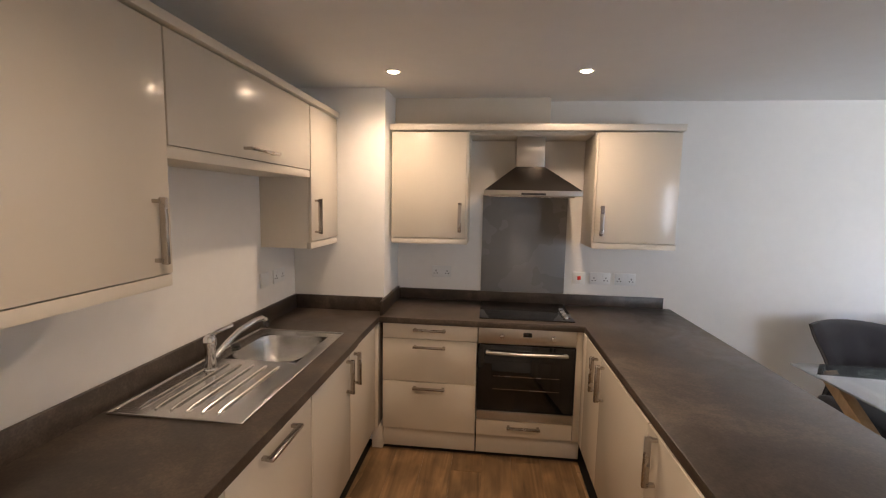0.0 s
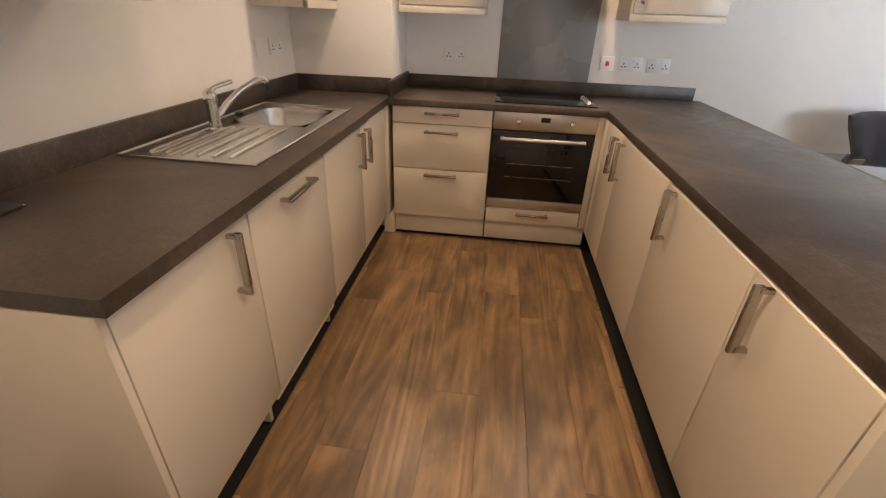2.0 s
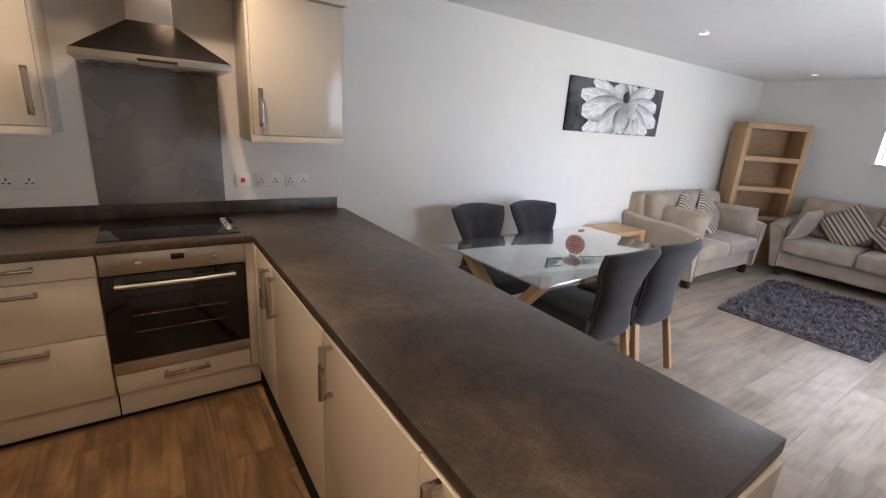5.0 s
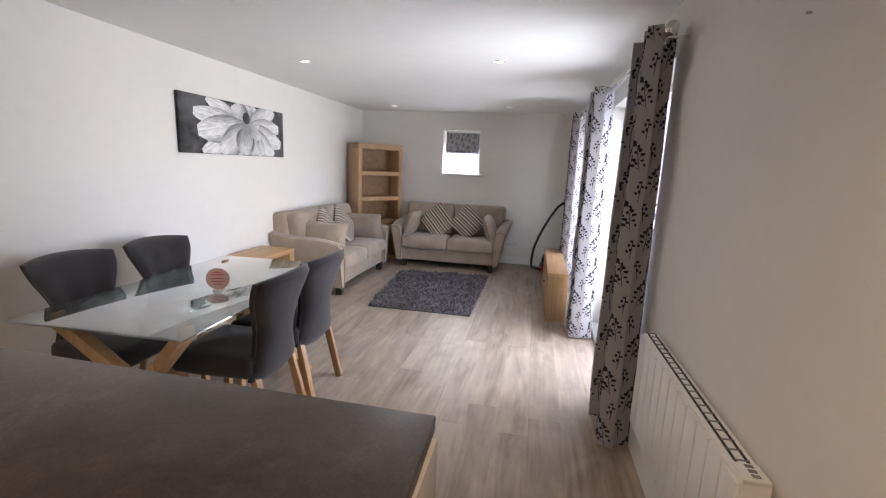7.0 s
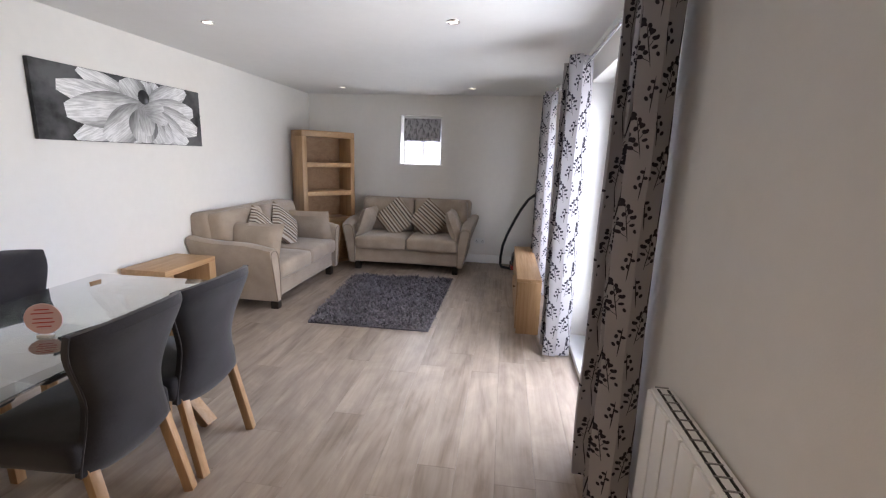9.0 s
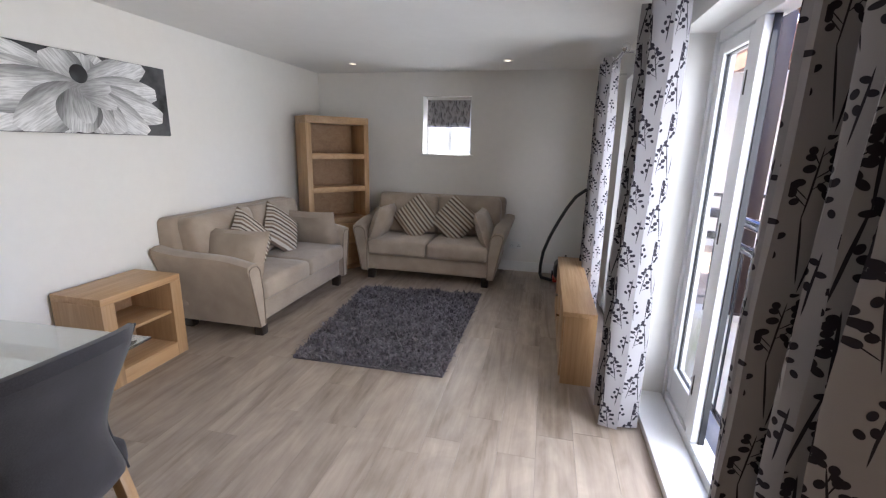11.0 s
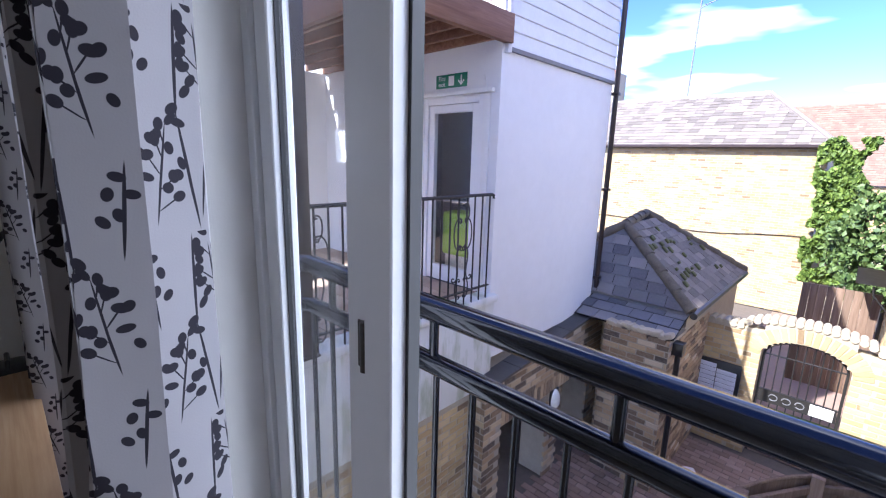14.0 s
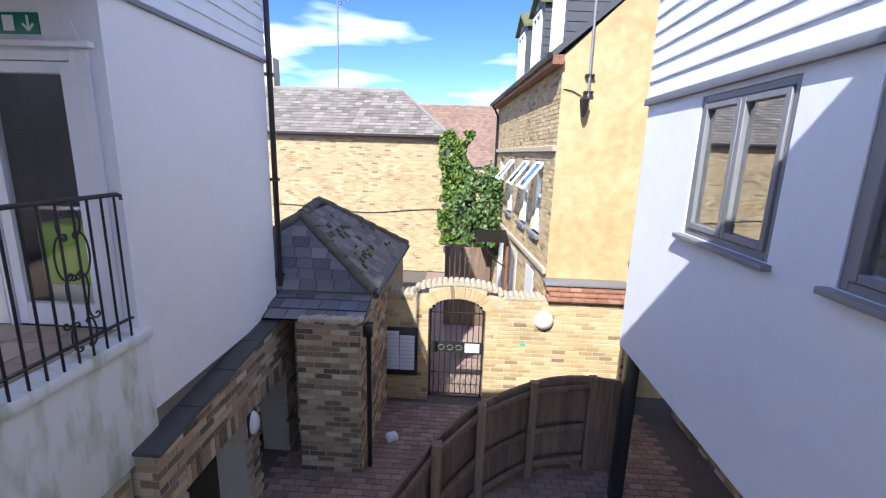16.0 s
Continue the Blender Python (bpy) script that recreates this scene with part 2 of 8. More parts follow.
M["rawedge"] = wood("pale_cut_board_edge", (0.20, 0.115, 0.05), (0.33, 0.205, 0.10), (0.42, 0.28, 0.15), axis=1, rough=0.5, knots=False, patch=0.5)
M["sofa"] = fabric("beige_sofa_chenille", (0.31, 0.245, 0.19), (0.44, 0.36, 0.285), 300, big=5.0)
M["sofapipe"] = fabric("brown_sofa_piping", (0.20, 0.15, 0.11), (0.27, 0.21, 0.16), 300)
M["chair"] = fabric("charcoal_chair_fabric", (0.016, 0.0145, 0.017), (0.034, 0.031, 0.036), 260)
M["darkwood"] = plain("dark_stained_foot", (0.02, 0.013, 0.01), 0.4)
M["render"] = plain("white_render", (0.80, 0.80, 0.80), 0.85, vary=0.04, scale=0.9, bump=0.2, bscale=90)
M["clad"] = plain("white_cladding", (0.78, 0.79, 0.80), 0.6, vary=0.05, scale=3, bump=0.15, bscale=60)
M["greyframe"] = plain("grey_window_frame", (0.21, 0.21, 0.22), 0.45, vary=0.05)
# dormer boards; also the painted-in dimness of the room behind the fire door
M["clad_and_shade"] = plain("dark_grey_cladding_and_room_shade", (0.075, 0.078, 0.088), 0.6, vary=0.1, scale=4)
M["mortar"] = plain("lime_mortar", (0.44, 0.38, 0.28), 0.95, vary=0.12, scale=8, bump=0.4, bscale=70)
M["darkmortar"] = plain("grey_mortar", (0.36, 0.315, 0.25), 0.95, vary=0.12, scale=8, bump=0.4, bscale=70)
M["brick"] = brick_mat("yellow_stock_brick", ((0.0, (0.20, 0.14, 0.08)), (0.07, (0.38, 0.26, 0.13)), (0.35, (0.47, 0.335, 0.165)), (0.75, (0.52, 0.385, 0.20)), (1.0, (0.57, 0.44, 0.25))))
M["brickmix"] = brick_mat("brown_mixed_brick", ((0.0, (0.085, 0.068, 0.055)), (0.28, (0.21, 0.145, 0.092)), (0.55, (0.34, 0.235, 0.14)), (0.8, (0.45, 0.33, 0.20)), (1.0, (0.56, 0.48, 0.37))))
M["slate"] = brick_mat("grey_slate", ((0.0, (0.09, 0.092, 0.105)), (0.4, (0.14, 0.142, 0.155)), (0.8, (0.19, 0.19, 0.20)), (1.0, (0.26, 0.245, 0.24))), 0.55)
M["slateold"] = brick_mat("mossy_brown_slate", ((0.0, (0.13, 0.112, 0.095)), (0.4, (0.19, 0.165, 0.14)), (0.8, (0.24, 0.21, 0.18)), (1.0, (0.30, 0.255, 0.21))), 0.8)
M["terracotta"] = brick_mat("red_clay_tile", ((0.0, (0.22, 0.10, 0.065)), (0.5, (0.30, 0.145, 0.09)), (1.0, (0.38, 0.20, 0.125))), 0.85)
M["farclay"] = brick_mat("weathered_brown_clay_tile", ((0.0, (0.20, 0.125, 0.09)), (0.5, (0.24, 0.152, 0.108)), (1.0, (0.29, 0.185, 0.13))), 0.85)
M["lead"] = plain("grey_lead", (0.22, 0.225, 0.24), 0.5, 0.3, vary=0.12)
M["coping"] = plain("dark_slate_coping", (0.07, 0.068, 0.066), 0.6, vary=0.25, scale=6, bump=0.3)
M["joist"] = wood("red_brown_joist", (0.13, 0.055, 0.03), (0.21, 0.095, 0.05), (0.29, 0.15, 0.085), axis=1, rough=0.6)
M["fence"] = wood("weathered_fence_board", (0.10, 0.062, 0.038), (0.17, 0.112, 0.075), (0.24, 0.165, 0.115), axis=2, rough=0.8)
M["paver"] = brick_mat("block_paver", ((0.0, (0.21, 0.145, 0.11)), (0.5, (0.29, 0.20, 0.155)), (1.0, (0.36, 0.26, 0.21))))
M["joint"] = plain("sand_joint", (0.13, 0.11, 0.09), 0.95, vary=0.2)
M["deck"] = brick_mat("walkway_tile", ((0.0, (0.30, 0.22, 0.17)), (0.5, (0.38, 0.29, 0.23)), (1.0, (0.45, 0.36, 0.29))))
M["brownmetal"] = plain("dark_brown_metal", (0.035, 0.022, 0.018), 0.35, vary=0.1)
M["green"] = plain("safety_green", (0.01, 0.19, 0.10), 0.4)
M["lime"] = plain("lime_green_fabric", (0.25, 0.42, 0.03), 0.6)
M["teal"] = plain("teal_mark", (0.03, 0.45, 0.33), 0.5)
M["pink"] = plain("pink_disc", (0.72, 0.52, 0.52), 0.5)
M["bulb"] = Mat("warm_bulb").set(Emission_Color=(1.0, 0.72, 0.42, 1), Emission_Strength=2.0).m
M["coolbulb"] = Mat("dim_bulb").set(Emission_Color=(1.0, 0.9, 0.75, 1), Emission_Strength=0.12).m
M["globe"] = plain("opal_globe", (0.80, 0.79, 0.74), 0.25, vary=0.02)
M["bag"] = plain("white_litter", (0.75, 0.76, 0.80), 0.5)


def worktop_mat():
    m = Mat("brown_stone_laminate", 0.36).geo()
    big, mid, fine = m.noise(1.7, 5, None, 0.6, 0.8), m.noise(7, 5, None, 0.6, 1.5), m.noise(120, 3)
    f = m.math("ADD", m.math("ADD", m.math("MULTIPLY", big, 0.5), m.math("MULTIPLY", mid, 0.3)), m.math("MULTIPLY", fine, 0.2))
    c = m.ramp(f, (0.36, (0.022, 0.016, 0.012)), (0.5, (0.060, 0.046, 0.036)), (0.64, (0.140, 0.106, 0.080)))
    k = m.voronoi(3.2, m.map((1.0, 1.0, 1.0)))
    c = m.mix(m.ramp(k, (0.02, 0.5), (0.10, 0.0)), c, (0.016, 0.012, 0.010))
    return m.color(c).rough(m.ramp(mid, (0.3, 0.30), (0.7, 0.44))).bump(fine, 0.06, 0.002).m


def stripe_mat():
    m = Mat("striped_cushion_cover", 0.9)
    x = m.split()[0]
    w = m.math("FRACT", m.math("MULTIPLY", x, 8.2))
    c = m.ramp(w, (0.0, (0.50, 0.45, 0.38)), (0.2, (0.13, 0.085, 0.06)), (0.38, (0.52, 0.47, 0.40)), (0.55, (0.23, 0.165, 0.12)), (0.72, (0.46, 0.40, 0.33)), (0.86, (0.09, 0.065, 0.05)))
    for s in m.n:
        if s.type == "VALTORGB":
            s.color_ramp.interpolation = "CONSTANT"
    return m.color(c).bump(m.noise(350, 2), 0.3, 0.002).m


def floral_mat(name, base, ink):
    """Curtain print: repeated leaning stems with sprigs of small leaves."""
    m = Mat(name, 0.85)
    m.coord = m.n.new("ShaderNodeUVMap").outputs["UV"]
    W, H = 0.175, 0.36
    s = m.split()
    col = m.math("MULTIPLY", s[0], 1 / W)
    cell = m.math("FLOOR", col, 0.0)
    u = m.math("MULTIPLY", m.math("FRACT", col), W)
    v = m.math("MULTIPLY", m.math("FRACT", m.math("ADD", m.math("MULTIPLY", s[1], 1 / H), m.math("MULTIPLY", cell, 0.37))), H)
    xy = m.n.new("ShaderNodeCombineXYZ")
    m.l.new(u, xy.inputs[0])
    m.l.new(v, xy.inputs[1])
    rng = random.Random(12)
    marks = []

    def line(x0, y0, x1, y1, w):
        marks.append(((x0 + x1) / 2, (y0 + y1) / 2, math.hypot(x1 - x0, y1 - y0) / 2, w, math.atan2(y1 - y0, x1 - x0)))

    for x, y, a, ln, n in ((0.045, 0.015, 1.40, 0.170, 17), (0.145, 0.170, 1.66, 0.170, 18)):
        line(x, y, x + ln * math.cos(a), y + ln * math.sin(a), 0.0022)
        for k in range(n):
            p = 0.22 + 0.80 * k / (n - 1) + rng.uniform(-0.05, 0.05)
            off = (0.034 * min(1.0, 1.5 - p) + 0.006) * rng.uniform(0.25, 1.0) * rng.choice((-1, 1))
            cx = x + ln * p * math.cos(a) - off * math.sin(a)
            cy = y + ln * p * math.sin(a) + off * math.cos(a) + 0.012
            marks.append((cx, cy, rng.uniform(0.0095, 0.0135), rng.uniform(0.007, 0.010), rng.uniform(0, 3.1)))
            if k % 3 == 1:
                line(x + ln * (p - 0.1) * math.cos(a), y + ln * (p - 0.1) * math.sin(a), cx, cy, 0.0014)
    line(0.120, 0.0, 0.092, 0.20, 0.0030)
    line(0.092, 0.18, 0.100, 0.36, 0.0030)
    line(0.125, 0.02, 0.146, 0.19, 0.0026)
    line(0.185, 0.0, 0.190, 0.14, 0.0026)
    line(0.030, 0.20, 0.018, 0.35, 0.0026)
    for x, y in ((0.178, 0.09), (0.188, 0.12), (0.172, 0.135), (0.185, 0.155), (0.030, 0.27), (0.014, 0.30), (0.028, 0.325), (0.040, 0.30), (0.048, 0.26)):
        marks.append((x, y, 0.011, 0.0075, rng.uniform(0, 3.1)))
    near = None
    for cx, cy, a, w, turn in marks:
        q = m.n.new("ShaderNodeMapping")
        q.vector_type = "TEXTURE"
        q.inputs["Location"].default_value, q.inputs["Rotation"].default_value, q.inputs["Scale"].default_value = (cx, cy, 0), (0, 0, turn), (a, w, 1)
        m.l.new(xy.outputs[0], q.inputs["Vector"])
        d = m.n.new("ShaderNodeVectorMath")
        d.operation = "LENGTH"
        m.l.new(q.outputs["Vector"], d.inputs[0])
        near = d.outputs["Value"] if near is None else m.math("MINIMUM", near, d.outputs["Value"])
    f = m.ramp(near, (0.90, 1.0), (1.12, 0.0))
    tone = m.mix(m.noise(9, 3), tuple(c * 0.94 for c in base), base)
    m.color(m.mix(f, tone, ink))
    return m.bump(m.noise(300, 2), 0.2, 0.001).m


M["worktop"] = worktop_mat()
M["stripe"] = stripe_mat()
M["floral"] = floral_mat("floral_curtain_print", (0.38, 0.365, 0.38), (0.018, 0.015, 0.025))


def rug_mat():
    m = Mat("grey_shag", 0.95)
    r = m.island()
    m.geo()
    f = m.math("ADD", m.math("MULTIPLY", r, 0.6), m.math("MULTIPLY", m.noise(9, 3), 0.4))
    m.color(m.ramp(f, (0.2, (0.055, 0.048, 0.056)), (0.55, (0.125, 0.108, 0.122)), (0.9, (0.23, 0.20, 0.22))))
    return m.set(Sheen_Weight=0.3).m


def ochre_mat():
    m = Mat("ochre_render", 0.9).geo()
    a, b = m.noise(0.7, 5), m.noise(6, 5)
    c = m.ramp(m.math("ADD", m.math("MULTIPLY", a, 0.5), m.math("MULTIPLY", b, 0.5)), (0.35, (0.40, 0.275, 0.13)), (0.52, (0.50, 0.355, 0.18)), (0.7, (0.58, 0.44, 0.25)))
    return m.color(c).bump(m.noise(40, 4), 0.35, 0.006).m


def algae_mat():
    m = Mat("stained_white_render", 0.85).geo()
    n = m.noise(2.4, 5, m.map((1, 2.5, 0.7)))
    streak = m.ramp(n, (0.50, 0.0), (0.70, 0.75))
    c = m.mix(streak, (0.74, 0.75, 0.72), (0.27, 0.33, 0.16))
    return m.color(c).bump(m.noise(60, 4), 0.3, 0.004).m


def leaf_mat(name, a, b):
    m = Mat(name, 0.6)
    r = m.island()
    m.color(m.ramp(r, (0.0, a), (1.0, b)))
    m.set(Subsurface_Weight=0.0)
    return m.m


M["rug"] = rug_mat()
M["ochre"] = ochre_mat()
M["algae"] = algae_mat()
M["ivy"] = leaf_mat("ivy_leaf", (0.06, 0.11, 0.018), (0.19, 0.28, 0.05))
M["bush"] = leaf_mat("bush_leaf", (0.045, 0.09, 0.022), (0.13, 0.20, 0.055))
M["mossy"] = plain("mossy_ridge_tile", (0.135, 0.115, 0.085), 0.9, vary=0.35, scale=9, bump=0.4)
M["moss"] = plain("moss", (0.13, 0.13, 0.055), 0.95, vary=0.3, scale=12)

# ---- mesh tools ----
ORIGIN = {}


def shade(me, angle=40):
    for p in me.polygons:
        p.use_smooth = True
    me.set_sharp_from_angle(angle=radians(angle))


def put(name, bm, material, parent=None, label="", smooth=True, at=None):
    """Link a bmesh, given in world places, as one mesh object, under parent where there is one."""
    o = ORIGIN.get(parent, Vector((0, 0, 0))) if parent else Vector(at or (0, 0, 0))
    if o.length:
        bmesh.ops.translate(bm, verts=bm.verts, vec=-o)
    me = bpy.data.meshes.new(name)
    bm.to_mesh(me)
    bm.free()
    for q in (material if isinstance(material, (list, tuple)) else [material]):
        me.materials.append(q)
    if smooth:
        shade(me)
    ob = new(name, me)
    ORIGIN[ob] = o
    if parent:
        ob.parent = parent
    elif o.length:
        ob.location = o
    if label:
        ob["label"] = label
    return ob


part = put


def thing(name, at, label, category, group="", kind=""):
    ob = new(name)
    ob.empty_display_size = 0.1
    ob.location = at
    ORIGIN[ob] = Vector(at)
    return tagged(ob, label, category, group, kind)


def piece(name, me, parent, place, turn=None):
    """One of many alike pieces on a shared mesh; place is in the world."""
    ob = new(name, me)
    o = ORIGIN.get(parent, Vector((0, 0, 0)))
    ob.parent = parent
    ob.location = Vector(place) - o
    if turn is not None:
        ob.rotation_euler = turn
    return ob


def box(x0, x1, y0, y1, z0, z1, bevel=0.0, seg=2, bm=None):
    own = bm is None
    b = bmesh.new()
    bmesh.ops.create_cube(b, size=1.0)
    bmesh.ops.scale(b, vec=(abs(x1 - x0), abs(y1 - y0), abs(z1 - z0)), verts=b.verts)
    bmesh.ops.translate(b, vec=((x0 + x1) / 2, (y0 + y1) / 2, (z0 + z1) / 2), verts=b.verts)
    if bevel:
        bmesh.ops.bevel(b, geom=b.edges[:], offset=bevel, segments=seg, affect="EDGES", profile=0.5)
    if own:
        return b
    return join(bm, b)


def join(bm, other):
    me = bpy.data.meshes.new("tmp")
    other.to_mesh(me)
    other.free()
    bm.from_mesh(me)
    bpy.data.meshes.remove(me)
    return bm


def cyl(p, q, r, r2=None, seg=20, caps=True, bm=None):
    """A round bar from p to q."""
    p, q = Vector(p), Vector(q)
    b = bmesh.new()
    bmesh.ops.create_cone(b, cap_ends=caps, segments=seg, radius1=r, radius2=r if r2 is None else r2, depth=(q - p).length)
    m = (q - p).to_track_quat("Z", "Y").to_matrix().to_4x4()
    bmesh.ops.transform(b, matrix=Matrix.Translation((p + q) / 2) @ m, verts=b.verts)
    return b if bm is None else join(bm, b)


def bar(p, q, w, d, bevel=0.0, bm=None):
    """A square bar from p to q."""
    p, q = Vector(p), Vector(q)
    b = box(-w / 2, w / 2, -d / 2, d / 2, -(q - p).length / 2, (q - p).length / 2, bevel)
    m = (q - p).to_track_quat("Z", "Y").to_matrix().to_4x4()
    bmesh.ops.transform(b, matrix=Matrix.Translation((p + q) / 2) @ m, verts=b.verts)
    return b if bm is None else join(bm, b)


def tube(points, r, seg=10, bm=None, closed=False):
    """A bent pipe along points."""
    pts = [Vector(p) for p in points]
    b = bmesh.new()
    rings = []
    up = Vector((0.13, 0.31, 0.94))
    n = len(pts)
    for i, p in enumerate(pts):
        d = (pts[min(i + 1, n - 1)] - pts[max(i - 1, 0)]).normalized()
        s = d.cross(up)
        s = s.normalized() if s.length > 1e-4 else d.orthogonal().normalized()
        t = d.cross(s)
        rings.append([b.verts.new(p + r * (math.cos(a) * s + math.sin(a) * t)) for a in [2 * math.pi * k / seg for k in range(seg)]])
    for a, c in zip(rings, rings[1:]):
        for k in range(seg):
            b.faces.new((a[k], a[(k + 1) % seg], c[(k + 1) % seg], c[k]))
    b.faces.new(rings[0][::-1])
    b.faces.new(rings[-1])
    bmesh.ops.recalc_face_normals(b, faces=b.faces)
    return b if bm is None else join(bm, b)


def lathe(profile, at, seg=28, axis="Z"):
    """A turned form from (radius, height) pairs."""
    b = bmesh.new()
    rings = [[b.verts.new((r * math.cos(2 * math.pi * k / seg), r * math.sin(2 * math.pi * k / seg), h)) for k in range(seg)] for r, h in profile]
    for a, c in zip(rings, rings[1:]):
        for k in range(seg):
            b.faces.new((a[k], a[(k + 1) % seg], c[(k + 1) % seg], c[k]))
    if profile[0][0] > 0:
        b.faces.new(rings[0][::-1])
    if profile[-1][0] > 0:
        b.faces.new(rings[-1])
    bmesh.ops.remove_doubles(b, verts=b.verts, dist=1e-5)
    if axis == "Y":
        bmesh.ops.rotate(b, cent=(0, 0, 0), matrix=Matrix.Rotation(radians(90), 3, "X"), verts=b.verts)
    if axis == "X":
        bmesh.ops.rotate(b, cent=(0, 0, 0), matrix=Matrix.Rotation(radians(90), 3, "Y"), verts=b.verts)
    bmesh.ops.translate(b, vec=at, verts=b.verts)
    return b


def pillow(w, d, h, m, puff=1.0, n=10, sag=0.0):
    """A stuffed cushion of w x d x h, seams round the middle, set by the matrix m (its centre)."""
    b = bmesh.new()
    grid = {}
    for side in (1, -1):
        for i in range(n + 1):
            for j in range(n + 1):
                u, v = 2 * i / n - 1, 2 * j / n - 1
                e = (1 - abs(u) ** 2.6) * (1 - abs(v) ** 2.6)
                z = side * h / 2 * max(0.0, e) ** 0.38 * puff
                pinch = 1 - 0.05 * (1 - u * u) * abs(v) ** 3 - 0.05 * (1 - v * v) * abs(u) ** 3
                z += 0.012 * h * noise.noise((u * 3 + w * 9, v * 3 + h * 7, side * 2)) * 4
                grid[side, i, j] = b.verts.new((u * w / 2 * pinch, v * d / 2 * pinch, z - sag * (1 - u * u)))
        for i in range(n):
            for j in range(n):
                q = [grid[side, i, j], grid[side, i + 1, j], grid[side, i + 1, j + 1], grid[side, i, j + 1]]
                b.faces.new(q if side > 0 else q[::-1])
    bmesh.ops.remove_doubles(b, verts=b.verts, dist=1e-4)
    bmesh.ops.transform(b, matrix=m, verts=b.verts)
    return b


def soft_box(w, d, h, m, r=0.05, crown=0.0, n=6):
    """A padded block with a swollen top, set by the matrix m (its centre)."""
    b = bmesh.new()
    bmesh.ops.create_cube(b, size=1.0)
    bmesh.ops.scale(b, vec=(w, d, h), verts=b.verts)
    bmesh.ops.bevel(b, geom=b.edges[:], offset=r, segments=3, affect="EDGES", profile=0.6)
    bmesh.ops.subdivide_edges(b, edges=[e for e in b.edges if e.calc_length() > 2.2 * r], cuts=n, use_grid_fill=True)
    for v in b.verts:
        x, y = v.co.x / (w / 2), v.co.y / (d / 2)
        k = max(0, 1 - x * x) * max(0, 1 - y * y)
        if v.co.z > 0:
            v.co.z += crown * k ** 0.5
        v.co += 0.006 * noise.noise_vector(v.co * 7 + Vector((w, d, h)) * 5)
    bmesh.ops.transform(b, matrix=m, verts=b.verts)
    return b


def extrude_profile(points, axis, a, c, bevel=0.0):
    """A closed outline of (u, v) pairs swept along an axis from a to c."""
    b = bmesh.new()

    def at(u, v, w):
        return {"x": (w, u, v), "y": (u, w, v), "z": (u, v, w)}[axis]
    f1 = [b.verts.new(at(u, v, a)) for u, v in points]
    f2 = [b.verts.new(at(u, v, c)) for u, v in points]
    b.faces.new(f1)
    b.faces.new(f2[::-1])
    k = len(points)
    for i in range(k):
        b.faces.new((f1[i], f2[i], f2[(i + 1) % k], f1[(i + 1) % k]))
    bmesh.ops.recalc_face_normals(b, faces=b.faces)
    if bevel:
        bmesh.ops.bevel(b, geom=b.edges[:], offset=bevel, segments=2, affect="EDGES", profile=0.5)
    return b


def structure(name, bm, material, label, category, smooth=True):
    return tagged(put(name, bm, material, None, "", smooth), label, category, "", "structure")


def mesh_from(verts, faces, name):
    me = bpy.data.meshes.new(name)
    me.from_pydata(verts, [], faces)
    me.update()
    return me

# ---- the flat: shell ----
XW, XE, YS, YN, ZC = -1.05, 7.62, -0.40, 3.12, 2.36
OUT = -0.68
D1, D2 = (3.12, 4.96), (5.45, 6.55)
DTOP = 2.10

b = box(XW - 0.2, 1.56, OUT, YN + 0.2, -0.2, -0.012)
floor_k = structure("floor_kitchen", b, M["dark"], "dark screed under the brown oak-look kitchen planks", "floor")
b = box(1.56, XE + 0.28, OUT, YN + 0.2, -0.2, -0.012)
floor_l = structure("floor_living", b, M["dark"], "screed under the pale grey oak laminate floor", "floor")
b = box(XW - 0.2, XE + 0.28, OUT, YN + 0.2, ZC, ZC + 0.14)
structure("ceiling", b, M["ceiling"], "plain matt white plaster ceiling", "ceiling")
structure("wall_west", box(XW - 0.2, XW, OUT, YN + 0.2, -0.012, ZC), M["wall"], "white painted plaster kitchen wall", "wall")
structure("wall_north", box(XW, XE, YN, YN + 0.2, -0.012, ZC), M["wall"], "long white painted plaster wall", "wall")
b = bmesh.new()
for x0, x1, z0, z1 in ((XW, D1[0], -0.012, ZC), (D1[0], D1[1], DTOP, ZC), (D1[1], D2[0], -0.012, ZC), (D2[0], D2[1], DTOP, ZC), (D2[1], XE, -0.012, ZC)):
    box(x0, x1, OUT, YS, z0, z1, bm=b)
structure("wall_south", b, M["wall"], "white painted plaster wall with two glazed door openings", "wall", False)
WY, WZ = (1.14, 1.735), (1.385, 2.08)
b = bmesh.new()
for y0, y1, z0, z1 in ((OUT, WY[0], -0.012, ZC), (WY[1], YN + 0.2, -0.012, ZC), (WY[0], WY[1], -0.012, WZ[0]), (WY[0], WY[1], WZ[1], ZC)):
    box(XE, XE + 0.28, y0, y1, z0, z1, bm=b)
structure("wall_east", b, M["wall"], "white painted plaster end wall with a small window", "wall", False)
b = box(XW, -0.425, 2.69, YN, -0.012, ZC, 0.004)
structure("wall_pillar", b, M["wall"], "white plastered boxed-out corner pillar", "wall")
structure("wall_boxing", box(-0.425, 0.65, 2.99, YN, 2.15, ZC, 0.003), M["carcass"], "cream boxing panel over the wall cabinets", "wall")
# unseen block; height and east end are set by the shade it casts
structure("upper_storey", box(XW - 0.2, 9.0, OUT, YN + 0.3, ZC + 0.14, 4.30), M["render"], "unseen upper storey over the flat, sized to shade the court", "wall")


